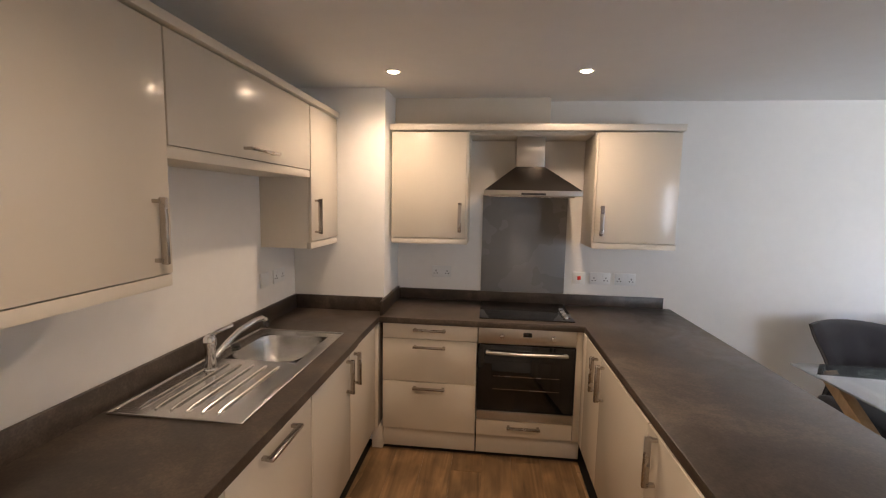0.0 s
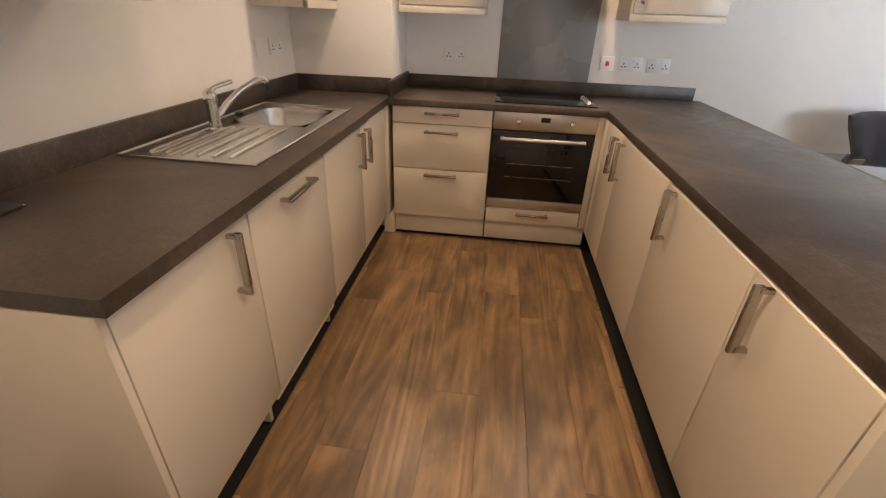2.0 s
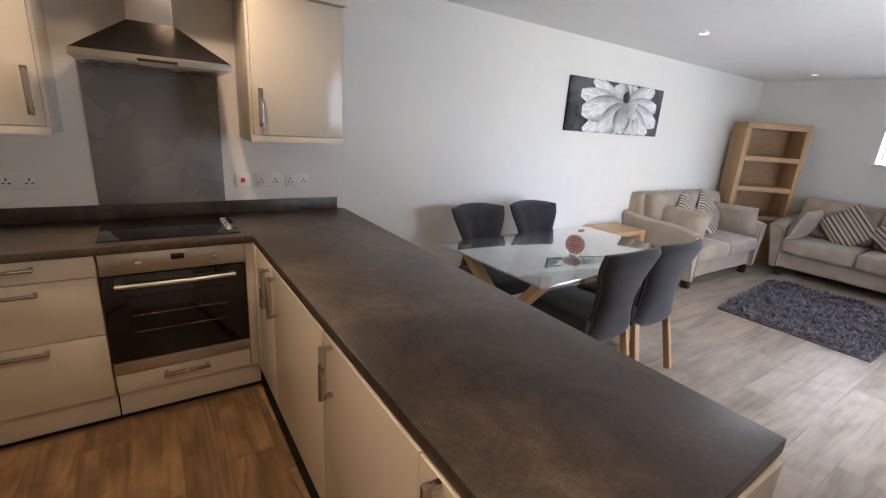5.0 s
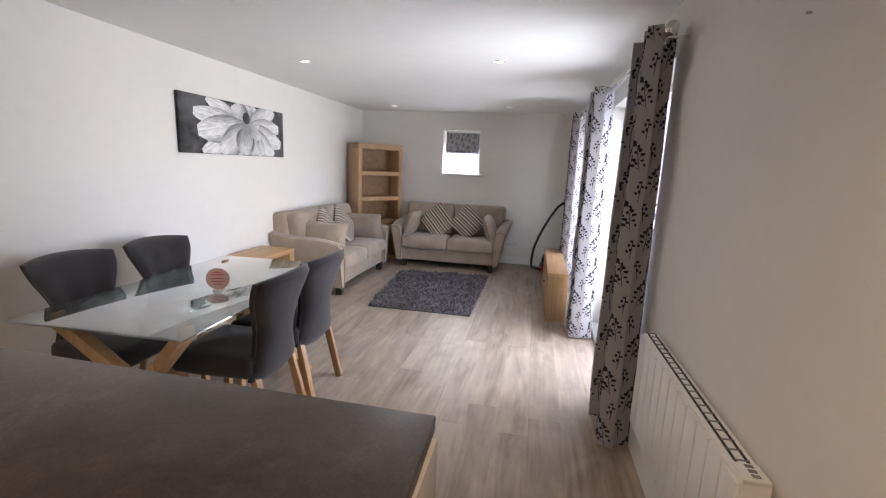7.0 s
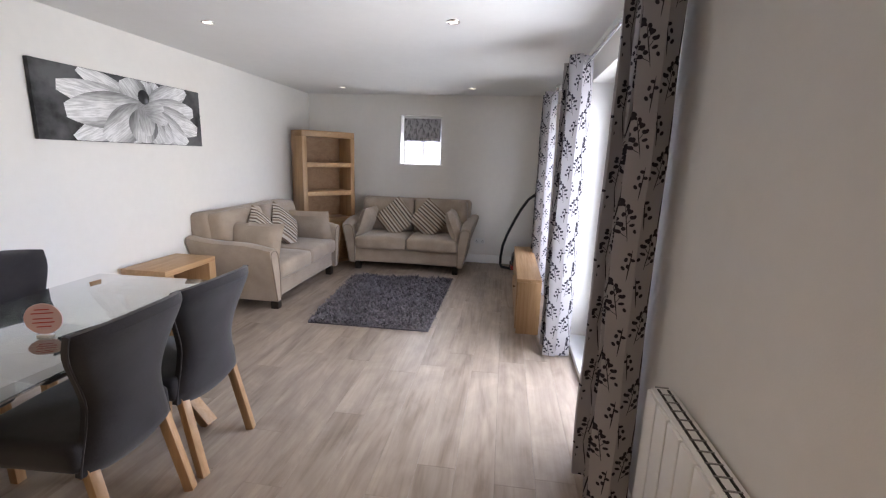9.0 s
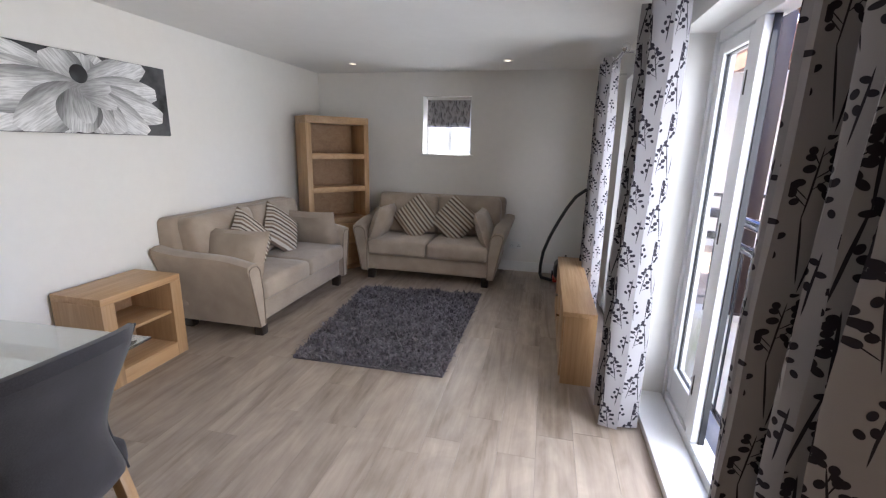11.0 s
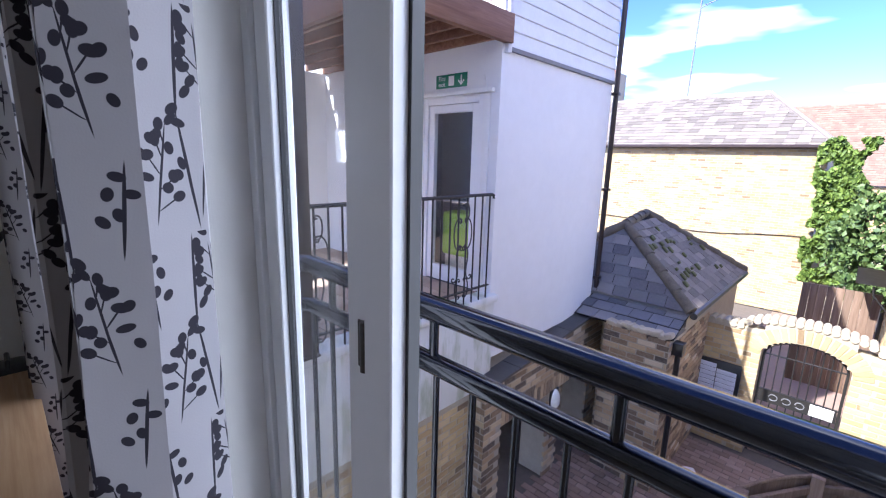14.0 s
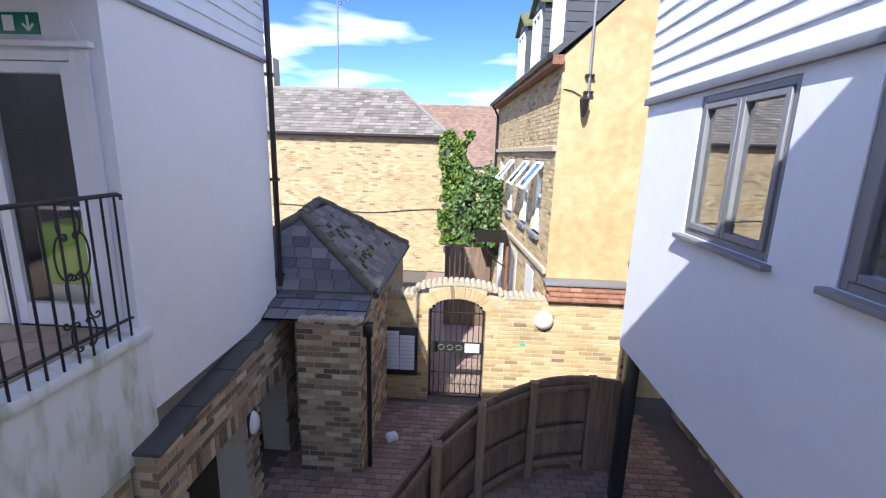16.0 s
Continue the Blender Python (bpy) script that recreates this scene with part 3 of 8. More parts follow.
def skirting(name, axis, a, c, at, face):
    """A moulded skirting board along x or y; face: the way it looks out."""
    p = [(0, 0), (0.018, 0), (0.018, 0.085), (0.014, 0.09), (0.014, 0.105), (0.008, 0.118), (0, 0.12)]
    pts = [(at + face * u, v) for u, v in p]
    bm = extrude_profile(pts, axis, a, c)
    structure(name, bm, M["satin"], "moulded white painted skirting board", "baseboard")


skirting("baseboard_north", "x", 1.6, XE, YN, -1)
skirting("baseboard_east", "y", YS, YN, XE, -1)
skirting("baseboard_south", "x", 1.0, D1[0] - 0.03, YS, 1)
skirting("baseboard_south_end", "x", D2[1] + 0.02, XE, YS, 1)
skirting("baseboard_south_middle", "x", D1[1] + 0.02, D2[0] - 0.02, YS, 1)


# ---- lamps in the ceiling ----
def spotlight(x, y, lit, watts):
    t = thing("ceiling_spotlight", (x, y, ZC), "small round recessed ceiling spotlight with chrome rim, " + ("lit" if lit else "dim"), "spotlight", "recessed ceiling spotlights")
    part("rim", lathe([(0.034, -0.002), (0.036, -0.006), (0.044, -0.005), (0.046, 0.0)], (x, y, ZC), 24), M["chrome"], t)
    part("bulb", lathe([(0.0, -0.011), (0.016, -0.0095), (0.028, -0.005), (0.034, -0.0015)], (x, y, ZC), 20), M["bulb"] if lit else M["coolbulb"], t)
    if watts:
        lamp = new("spot_beam", bpy.data.lights.new("spot_beam", "SPOT"))
        lamp.data.energy, lamp.data.color, lamp.data.spot_size, lamp.data.spot_blend = watts, (1.0, 0.73, 0.50), radians(158), 1.0
        lamp.data.shadow_soft_size = 0.03
        lamp.matrix_world = look((x, y, ZC - 0.012), (x, y + 0.001, 0))


# the two at y 0.42 are unseen, added to brighten the near kitchen
for x, y in ((-0.30, 2.36), (0.755, 2.39), (0.05, 0.42), (0.755, 0.42)):
    spotlight(x, y, True, 2.2)
for x, y in ((4.33, 0.60), (4.28, 2.29), (7.03, 2.37), (7.03, 0.68)):
    spotlight(x, y, False, 0)

# ---- kitchen ----
WT = 0.905


def bow_handle(parent, p, q, out, r=0.0075, label="brushed steel bar handle"):
    """A square-ended bar handle from p to q that stands off along out."""
    p, q, out = Vector(p), Vector(q), Vector(out)
    d = (q - p).normalized()
    bm = bar(p + out * 0.032 - d * 0.012, q + out * 0.032 + d * 0.012, 0.024, 0.013, 0.004)
    bar(p, p + out * 0.03, 0.016, 0.012, 0.0015, bm)
    bar(q, q + out * 0.03, 0.016, 0.012, 0.0015, bm)
    return part("handle", bm, M["nickel"], parent, label)


def door_x(parent, name, x, face, y0, y1, z0, z1, handle=None):
    """A slab front in a plane of constant x; handle: two (y, z) ends."""
    d = part(name, box(x, x + face * 0.019, y0 + 0.0015, y1 - 0.0015, z0, z1, 0.0025), M["gloss"], parent)
    if handle:
        (ya, za), (yb, zb) = handle
        bow_handle(d, (x + face * 0.019, ya, za), (x + face * 0.019, yb, zb), (face, 0, 0))
    return d


def door_y(parent, name, y, x0, x1, z0, z1, handle=None):
    d = part(name, box(x0 + 0.0015, x1 - 0.0015, y - 0.019, y, z0, z1, 0.0025), M["gloss"], parent)
    if handle:
        (xa, za), (xb, zb) = handle
        bow_handle(d, (xa, y - 0.019, za), (xb, y - 0.019, zb), (0, -1, 0))
    return d


GL = "base units under the worktop"
LX, RX, BY = -0.468, 0.872, 2.582
# left run
u = thing("base_cabinet", (-0.75, 2.06, 0), "cream gloss double sink base cabinet with bar handles", "cabinet", GL)
b = box(XW + 0.005, LX, 1.545, 2.545, 0.15, 0.70)
box(LX - 0.02, LX, 1.545, 2.545, 0.70, 0.862, bm=b)
part("carcass", b, M["carcass"], u)
door_x(u, "door", LX, 1, 1.545, 2.045, 0.15, 0.862, ((1.985, 0.655), (1.985, 0.815)))
door_x(u, "door", LX, 1, 2.045, 2.545, 0.15, 0.862, ((2.105, 0.655), (2.105, 0.815)))
u = thing("dishwasher", (-0.75, 1.24, 0), "integrated dishwasher behind a cream gloss front", "dishwasher", "")
part("body", box(XW + 0.005, LX, 0.95, 1.54, 0.10, 0.862), M["carcass"], u)
door_x(u, "door", LX, 1, 0.95, 1.54, 0.15, 0.862, ((1.15, 0.805), (1.36, 0.805)))
u = thing("base_cabinet", (-0.75, 0.69, 0), "cream gloss end base cabinet with one tall door", "cabinet", GL)
part("carcass", box(XW + 0.005, LX, 0.455, 0.945, 0.15, 0.862), M["carcass"], u)
door_x(u, "door", LX, 1, 0.455, 0.945, 0.15, 0.862, ((0.84, 0.655), (0.84, 0.825)))
part("end_panel", box(XW + 0.003, LX + 0.019, 0.434, 0.453, 0.0, 0.862, 0.002), M["gloss"], u)
u = thing("corner_post", (-0.452, 2.62, 0), "cream corner filler post beside the pillar", "filler panel")
part("post", box(-0.478, -0.432, 2.55, 2.69, 0.15, 0.862, 0.002), M["gloss"], u)
part("foot_block", box(-0.478, -0.405, 2.575, 2.69, 0.0, 0.152, 0.004), M["carcass"], u, "cream plinth block")
u = thing("plinth_board", (-0.52, 2.0, 0), "cream kick board with gaps below the sink units", "plinth", "plinth boards")
part("board", box(-0.538, -0.52, 1.55, 2.57, 0.03, 0.148, 0.001), M["carcass"], u)
# black sheet: the shade below the left units is painted, not cast
part("backing", box(-0.60, -0.585, 0.46, 2.6, 0.0, 0.14), M["dark"], u, "black sheet with the shade under the units in its colour")
part("return_board", box(-0.62, -0.50, 1.535, 1.553, 0.0, 0.148, 0.001), M["gloss"], u)
part("return_board", box(-0.62, -0.50, 0.93, 0.948, 0.0, 0.148, 0.001), M["gloss"], u)
part("board", box(-0.538, -0.52, 0.455, 0.93, 0.035, 0.148, 0.001), M["carcass"], u)

# back run
u = thing("drawer_unit", (-0.1, 2.85, 0), "cream gloss unit of three drawers with bar handles", "drawer unit", "")
part("carcass", box(-0.405, 0.205, BY, YN - 0.005, 0.15, 0.866), M["carcass"], u)
for z0, z1, hz in ((0.155, 0.478, 0.447), (0.482, 0.762, 0.72), (0.766, 0.866, 0.832)):
    door_y(u, "drawer", BY, -0.405, 0.205, z0, z1, ((-0.19, hz), (-0.005, hz)))
part("plinth", box(-0.405, 0.205, 2.605, 2.623, 0.012, 0.15, 0.001), M["carcass"], u)


def oven():
    t = thing("oven", (0.51, 2.85, 0), "built-in stainless steel electric oven with black glass door", "oven")
    part("housing", box(0.213, 0.815, BY + 0.002, YN - 0.005, 0.15, 0.866), M["carcass"], t, "cream oven housing")
    cp = part("control_panel", box(0.213, 0.815, BY - 0.024, BY + 0.002, 0.765, 0.866, 0.003), M["steel"], t)
    for x in (0.36, 0.675):
        part("knob", lathe([(0.018, 0.0), (0.017, 0.012), (0.013, 0.020), (0.0, 0.021)], (x, BY - 0.024, 0.815), 18, "Y"), M["chrome"], cp, "chrome control knob")
    part("display", box(0.49, 0.545, BY - 0.026, BY - 0.0235, 0.815, 0.843, 0.001), M["blackglass"], cp, "black clock display")
    d = part("door", box(0.213, 0.815, BY - 0.026, BY + 0.002, 0.325, 0.757, 0.004), M["blackglass"], t, "black glass oven door")
    part("window", box(0.30, 0.73, BY - 0.0285, BY - 0.0255, 0.385, 0.655, 0.002), M["smoked"], d, "smoked window")
    # nickel strips laid on the glass stand in for glints off shelves inside
    for z in (0.47, 0.555):
        part("shelf_glint", box(0.31, 0.72, BY - 0.0295, BY - 0.0284, z, z + 0.004), M["nickel"], d, "bright strip on the glass for the glint of a wire shelf")
    part("trim", box(0.213, 0.815, BY - 0.026, BY + 0.002, 0.262, 0.322, 0.003), M["steel"], t, "steel vent strip")
    bm = tube([(0.262 + 0.50 * k / 12, BY - 0.056 - 0.012 * math.sin(math.pi * k / 12), 0.715) for k in range(13)], 0.011, 12)
    bar((0.275, BY - 0.026, 0.715), (0.275, BY - 0.058, 0.715), 0.018, 0.014, 0.002, bm)
    bar((0.75, BY - 0.026, 0.715), (0.75, BY - 0.058, 0.715), 0.018, 0.014, 0.002, bm)
    part("handle", bm, M["steel"], d, "curved steel oven handle")
    dr = door_y(t, "pan_drawer", BY, 0.213, 0.815, 0.155, 0.255, ((0.418, 0.225), (0.602, 0.225)))
    part("plinth", box(0.213, 0.87, 2.605, 2.623, 0.012, 0.15, 0.001), M["carcass"], t)


oven()
u = thing("corner_post", (0.845, 2.6, 0), "cream corner filler post beside the oven", "filler panel")
part("post", box(0.818, 0.872, 2.563, 2.60, 0.15, 0.866, 0.001), M["gloss"], u)

# right run, a peninsula
u = thing("base_cabinet", (1.2, 2.3, 0), "cream gloss corner base cabinet of the peninsula", "cabinet", GL)
part("carcass", box(RX, 1.50, 2.128, YN - 0.01, 0.15, 0.866), M["carcass"], u)
door_x(u, "filler", RX, -1, 2.47, 2.555, 0.15, 0.862)
door_x(u, "door", RX, -1, 2.128, 2.468, 0.15, 0.862, ((2.19, 0.66), (2.19, 0.83)))
u = thing("base_cabinet", (1.2, 1.8, 0), "cream gloss base cabinet with a tall door", "cabinet", GL)
part("carcass", box(RX, 1.50, 1.46, 2.122, 0.15, 0.866), M["carcass"], u)
door_x(u, "door", RX, -1, 1.46, 2.125, 0.15, 0.862, ((2.065, 0.66), (2.065, 0.83)))
u = thing("base_cabinet", (1.2, 1.15, 0), "cream gloss base cabinet with a broad door", "cabinet", GL)
part("carcass", box(RX, 1.50, 0.85, 1.452, 0.15, 0.866), M["carcass"], u)
door_x(u, "door", RX, -1, 0.848, 1.456, 0.15, 0.862, ((1.365, 0.685), (1.365, 0.85)))
u = thing("base_cabinet", (1.2, 0.64, 0), "cream gloss end cabinet of the peninsula", "cabinet", GL)
part("carcass", box(RX, 1.50, 0.455, 0.845, 0.15, 0.866), M["carcass"], u)
door_x(u, "door", RX, -1, 0.452, 0.846, 0.15, 0.862, ((0.765, 0.69), (0.765, 0.855)))
part("end_panel", box(RX - 0.019, 1.53, 0.430, 0.450, 0.0, 0.866, 0.002), M["gloss"], u)
part("back_panel", box(1.505, 1.523, 0.452, YN - 0.002, 0.0, 0.866, 0.002), M["gloss"], u)
u = thing("plinth_board", (0.93, 1.5, 0), "cream kick board with a dark gap at the floor", "plinth", "plinth boards")
part("board", box(0.905, 0.923, 0.455, 2.60, 0.05, 0.148, 0.001), M["carcass"], u)
# likewise a black sheet with the shade below the peninsula in its colour
part("backing", box(0.93, 0.945, 0.455, 2.6, 0.0, 0.14), M["dark"], u, "black sheet with the shade under the units in its colour")

# worktops with upstands
b = bmesh.new()
for x0, x1, y0, y1 in ((XW + 0.002, -0.421, 0.432, 1.685), (XW + 0.002, -0.427, 2.088, 2.688), (XW + 0.002, -0.943, 1.685, 2.088), (-0.573, -0.421, 1.685, 2.088)):
    box(x0, x1, y0, y1, 0.866, WT, bm=b)
u = tagged(put("worktop", b, M["worktop"], None, at=(-0.75, 1.5, 0.866)), "dark brown mottled stone-look laminate worktop with the sink", "worktop")
poly = [(-0.423, 2.545), (0.855, 2.545), (0.860, 0.425), (1.562, 0.444), (1.567, YN - 0.002), (-0.423, YN - 0.002)]
b = extrude_profile(poly, "z", 0.866, WT, 0.003)
u = tagged(put("worktop", b, M["worktop"], None, at=(0.9, 2.0, 0.866)), "dark brown mottled laminate worktop turning into a peninsula", "worktop")
u = thing("upstand", (-1.0, 2.0, WT), "dark brown laminate upstand along the kitchen walls", "upstand")
part("strip", box(XW, XW + 0.018, 0.44, 2.69, WT, 1.0, 0.002), M["worktop"], u)
part("strip", box(XW + 0.018, -0.435, 2.672, 2.69, WT, 1.0, 0.002), M["worktop"], u)
part("strip", box(-0.425, -0.407, 2.57, YN - 0.02, WT, 1.0, 0.002), M["worktop"], u)
part("strip", box(-0.425, 1.515, YN - 0.02, YN - 0.002, WT, 0.985, 0.002), M["worktop"], u)


def hob():
    t = thing("hob", (0.51, 2.85, WT), "black ceramic glass hob with round side knobs", "hob")
    part("glass", box(0.213, 0.812, 2.615, 3.095, WT - 0.001, WT + 0.007, 0.003), M["blackglass"], t)
    for k in range(4):
        part("knob", lathe([(0.017, 0), (0.016, 0.014), (0.012, 0.019), (0, 0.019)], (0.765, 2.69 + 0.07 * k, WT + 0.006), 18), M["chrome"], t, "steel hob knob")


hob()
u = tagged(put("splashback", box(0.207, 0.815, YN - 0.008, YN - 0.001, 0.985, 1.70, 0.001), M["splash"], None, at=(0.51, YN, 0.985)), "plain mid-grey splashback panel behind the hob", "splashback")


def sink():
    t = thing("sink", (-0.77, 1.66, WT), "stainless steel inset sink with ribbed drainer", "sink")
    x0, x1, y0, y1 = -1.008, -0.525, 1.165, 2.155
    z = WT + 0.004
    bx0, bx1, by0, by1 = -0.93, -0.585, 1.70, 2.075
    bm = bmesh.new()
    # rim in four strips round the bowl
    for a in ((x0, x1, y0, by0), (x0, x1, by1, y1), (x0, bx0, by0, by1), (bx1, x1, by0, by1)):
        box(a[0], a[1], a[2], a[3], WT, z, bm=bm)
    bmesh.ops.remove_doubles(bm, verts=bm.verts, dist=1e-4)
    rim = part("rim", bm, M["sinksteel"], t)
    bm = bmesh.new()
    rings = []
    for d, s in ((0.0, 1.0), (-0.02, 0.97), (-0.12, 0.92), (-0.145, 0.80), (-0.15, 0.2)):
        ring = []
        for k in range(32):
            a = 2 * math.pi * k / 32
            cx, cy = math.cos(a), math.sin(a)
            n = (abs(cx) ** 5 + abs(cy) ** 5) ** (-0.2)
            ring.append(bm.verts.new(((bx0 + bx1) / 2 + n * cx * s * (bx1 - bx0) / 2, (by0 + by1) / 2 + n * cy * s * (by1 - by0) / 2, z + 0.0005 + d)))
        rings.append(ring)
    for p, q in zip(rings, rings[1:]):
        for k in range(32):
            bm.faces.new((p[k], p[(k + 1) % 32], q[(k + 1) % 32], q[k]))
    bm.faces.new(rings[-1])
    part("bowl", bm, M["sinksteel"], t)
    for k in range(6):
        x = -0.93 + 0.058 * k
        part("drainer_rib", tube([(x, 1.215, z), (x, 1.25, z + 0.004), (x, 1.60, z + 0.003), (x, 1.64, z)], 0.006, 8), M["sinksteel"], rim)
    edge = tube([(x0, y0, z), (x1, y0, z), (x1, y1, z), (x0, y1, z), (x0, y0, z)], 0.005, 8)
    part("rolled_edge", edge, M["sinksteel"], rim)
    part("plug_hole", lathe([(0.0, 0), (0.035, 0.0), (0.04, 0.003)], (-0.76, 1.90, z - 0.148), 20), M["chrome"], t)
    part("overflow", lathe([(0.0, 0.001), (0.016, 0.001), (0.018, 0.0)], (-0.905, 1.75, z - 0.04), 16, "X"), M["chrome"], t)


sink()


def tap():
    t = thing("mixer_tap", (-0.90, 1.56, WT), "chrome single-lever kitchen mixer tap", "tap")
    part("base", lathe([(0.028, 0), (0.028, 0.008), (0.022, 0.012), (0.021, 0.10), (0.026, 0.115), (0.026, 0.14), (0.018, 0.155), (0.0, 0.158)], (-0.90, 1.56, WT + 0.004), 22), M["chrome"], t)
    part("spout", tube([(-0.89, 1.575, WT + 0.06), (-0.87, 1.62, WT + 0.10), (-0.84, 1.68, WT + 0.145), (-0.805, 1.75, WT + 0.175), (-0.79, 1.785, WT + 0.178), (-0.78, 1.80, WT + 0.165)], 0.013, 12), M["chrome"], t)
    part("lever", tube([(-0.90, 1.56, WT + 0.155), (-0.885, 1.585, WT + 0.168), (-0.85, 1.645, WT + 0.182)], 0.009, 10), M["chrome"], t)
    part("aerator", cyl((-0.78, 1.80, WT + 0.165), (-0.775, 1.805, WT + 0.135), 0.013, seg=14), M["black"], t)


tap()
u = thing("sink_plug", (-0.975, 1.83, WT), "black rubber sink plug lying by the tap", "sink plug")
part("plug", lathe([(0.02, 0.0), (0.024, 0.012), (0.012, 0.018), (0.0, 0.018)], (-0.965, 1.85, WT + 0.006), 16), M["black"], u)
u = thing("phone", (-1.0, 0.72, WT), "thin black phone with silver edge on the worktop", "phone")
part("case", box(-1.02, -0.90, 0.66, 0.75, WT, WT + 0.009, 0.003), M["black"], u)
part("edge", box(-1.022, -0.898, 0.745, 0.752, WT, WT + 0.007, 0.002), M["chrome"], u)


# wall cabinets
def wall_unit_x(label, y0, y1, z0, z1, handle, light_rail=True):
    t = thing("wall_cabinet", (-0.9, (y0 + y1) / 2, z0), label, "cabinet", "wall cabinets")
    part("carcass", box(XW, -0.762, y0, y1, z0, z1, 0.001), M["carcass"], t)
    d = door_x(t, "door", -0.762, 1, y0 + 0.001, y1 - 0.001, z0 + 0.04, z1 - 0.005, handle)
    if light_rail:
        part("light_rail", box(-0.775, -0.748, y0, y1, z0 - 0.002, z0 + 0.036, 0.002), M["carcass"], t)
    return t


wall_unit_x("tall cream gloss wall cabinet with bar handle", 0.48, 1.17, 1.362, 2.165, ((1.10, 1.45), (1.10, 1.63)))
wall_unit_x("cream gloss flip-up bridging cabinet over the sink", 1.172, 2.258, 1.765, 2.165, ((1.60, 1.845), (1.82, 1.845)))
wall_unit_x("narrow cream gloss wall cabinet by the pillar", 2.262, 2.688, 1.362, 2.165, ((2.315, 1.455), (2.315, 1.635)))
u = thing("cornice", (-0.9, 1.6, 2.165), "cream cornice strip along the wall cabinets", "cornice", "cabinet cornices")
part("strip", box(-0.80, -0.725, 0.48, 2.688, 2.167, 2.20, 0.004), M["carcass"], u)


def wall_unit_y(label, x0, x1, hx):
    t = thing("wall_cabinet", ((x0 + x1) / 2, 2.95, 1.36), label, "cabinet", "wall cabinets")
    part("carcass", box(x0, x1, 2.79, YN, 1.362, 2.10, 0.001), M["carcass"], t)
    door_y(t, "door", 2.79, x0 + 0.012, x1 - 0.012, 1.40, 2.095, ((hx, 1.455), (hx, 1.625)))
    part("light_rail", box(x0, x1, 2.775, 2.80, 1.360, 1.396, 0.002), M["carcass"], t)
    return t


wall_unit_y("cream gloss wall cabinet before the cooker hood niche", -0.402, 0.112, 0.062)
wall_unit_y("cream gloss wall cabinet with bar handle beside the hood", 0.918, 1.437, 0.968)
u = thing("cornice", (0.5, 2.8, 2.1), "cream cornice strip over the hood cabinets", "cornice", "cabinet cornices")
part("strip", box(-0.41, 1.445, 2.755, 2.83, 2.104, 2.145, 0.004), M["carcass"], u)
part("end_return", box(1.38, 1.445, 2.83, YN, 2.104, 2.145, 0.003), M["carcass"], u)
part("bridge_panel", box(0.114, 0.916, 2.84, YN, 2.086, 2.104, 0.001), M["carcass"], u)


def hood():
    t = thing("cooker_hood", (0.52, 2.9, 1.70), "stainless steel chimney cooker hood", "cooker hood")
    bm = bmesh.new()
    lo = [(0.222, 2.64), (0.820, 2.64), (0.818, YN - 0.01), (0.222, YN - 0.01)]
    hi = [(0.425, 2.88), (0.615, 2.88), (0.615, YN - 0.01), (0.425, YN - 0.01)]
    a = [bm.verts.new((x, y, 1.722)) for x, y in lo]
    c = [bm.verts.new((x, y, 1.885)) for x, y in hi]
    for k in range(4):
        bm.faces.new((a[k], a[(k + 1) % 4], c[(k + 1) % 4], c[k]))
    bm.faces.new(a[::-1])
    bm.faces.new(c)
    part("canopy", bm, M["hoodsteel"], t, "", False)
    part("rim", box(0.218, 0.822, 2.636, YN - 0.008, 1.690, 1.722, 0.002), M["steel"], t)
    part("flue", box(0.427, 0.613, 2.90, YN - 0.012, 1.885, 2.0865, 0.002), M["steel"], t)
    part("control_strip", box(0.45, 0.60, 2.633, 2.637, 1.694, 1.706), M["black"], t)
    part("filter", box(0.26, 0.78, 2.68, 3.06, 1.682, 1.6895), M["nickel"], t)


hood()


def socket(x, y, z, face, w=0.146, double=True, red=False, name="socket"):
    """A wall plate with switches and pin holes; face: 'y-' on the north wall, 'x+' on the west, 'x-' on the east."""
    lab = "white double wall socket with switches" if double else ("white cooker switch with a red rocker" if red else "white blank wall plate")
    t = thing("wall_socket" if double else "wall_switch", (x, y, z), lab, "socket", "wall plates")

    def slab(u0, u1, v0, v1, d0, d1, bev=0.001):
        if face == "y-":
            return box(x + u0, x + u1, y - d1, y - d0, z + v0, z + v1, bev)
        s = 1 if face == "x+" else -1
        return box(min(x + s * d0, x + s * d1), max(x + s * d0, x + s * d1), y + u0, y + u1, z + v0, z + v1, bev)
    part("plate", slab(-w / 2, w / 2, -0.043, 0.043, 0, 0.009, 0.003), M["white"], t)
    if double:
        for s in (-1, 1):
            part("rocker", slab(s * 0.02 - 0.007, s * 0.02 + 0.007, 0.012, 0.034, 0.009, 0.012), M["white"], t)
            for du, dv, ww, hh in ((0.0, 0.004, 0.003, 0.006), (-0.011, -0.014, 0.005, 0.003), (0.011, -0.014, 0.005, 0.003)):
                c = s * 0.042 + du
                part("pin_hole", slab(c - ww, c + ww, dv - hh, dv + hh, 0.0085, 0.0095, 0), M["dark"], t)
    elif red:
        part("rocker", slab(-0.012, 0.012, -0.014, 0.014, 0.009, 0.013), M["red"], t, "red rocker switch")


socket(-0.09, YN, 1.12, "y-")
socket(0.92, YN, 1.108, "y-", 0.088, False, True)
socket(1.068, YN, 1.108, "y-")
socket(1.245, YN, 1.107, "y-")
socket(XW, 2.285, 1.165, "x+", 0.088, False)
socket(XW, 2.46, 1.165, "x+")
socket(XE, 0.53, 0.325, "x-")

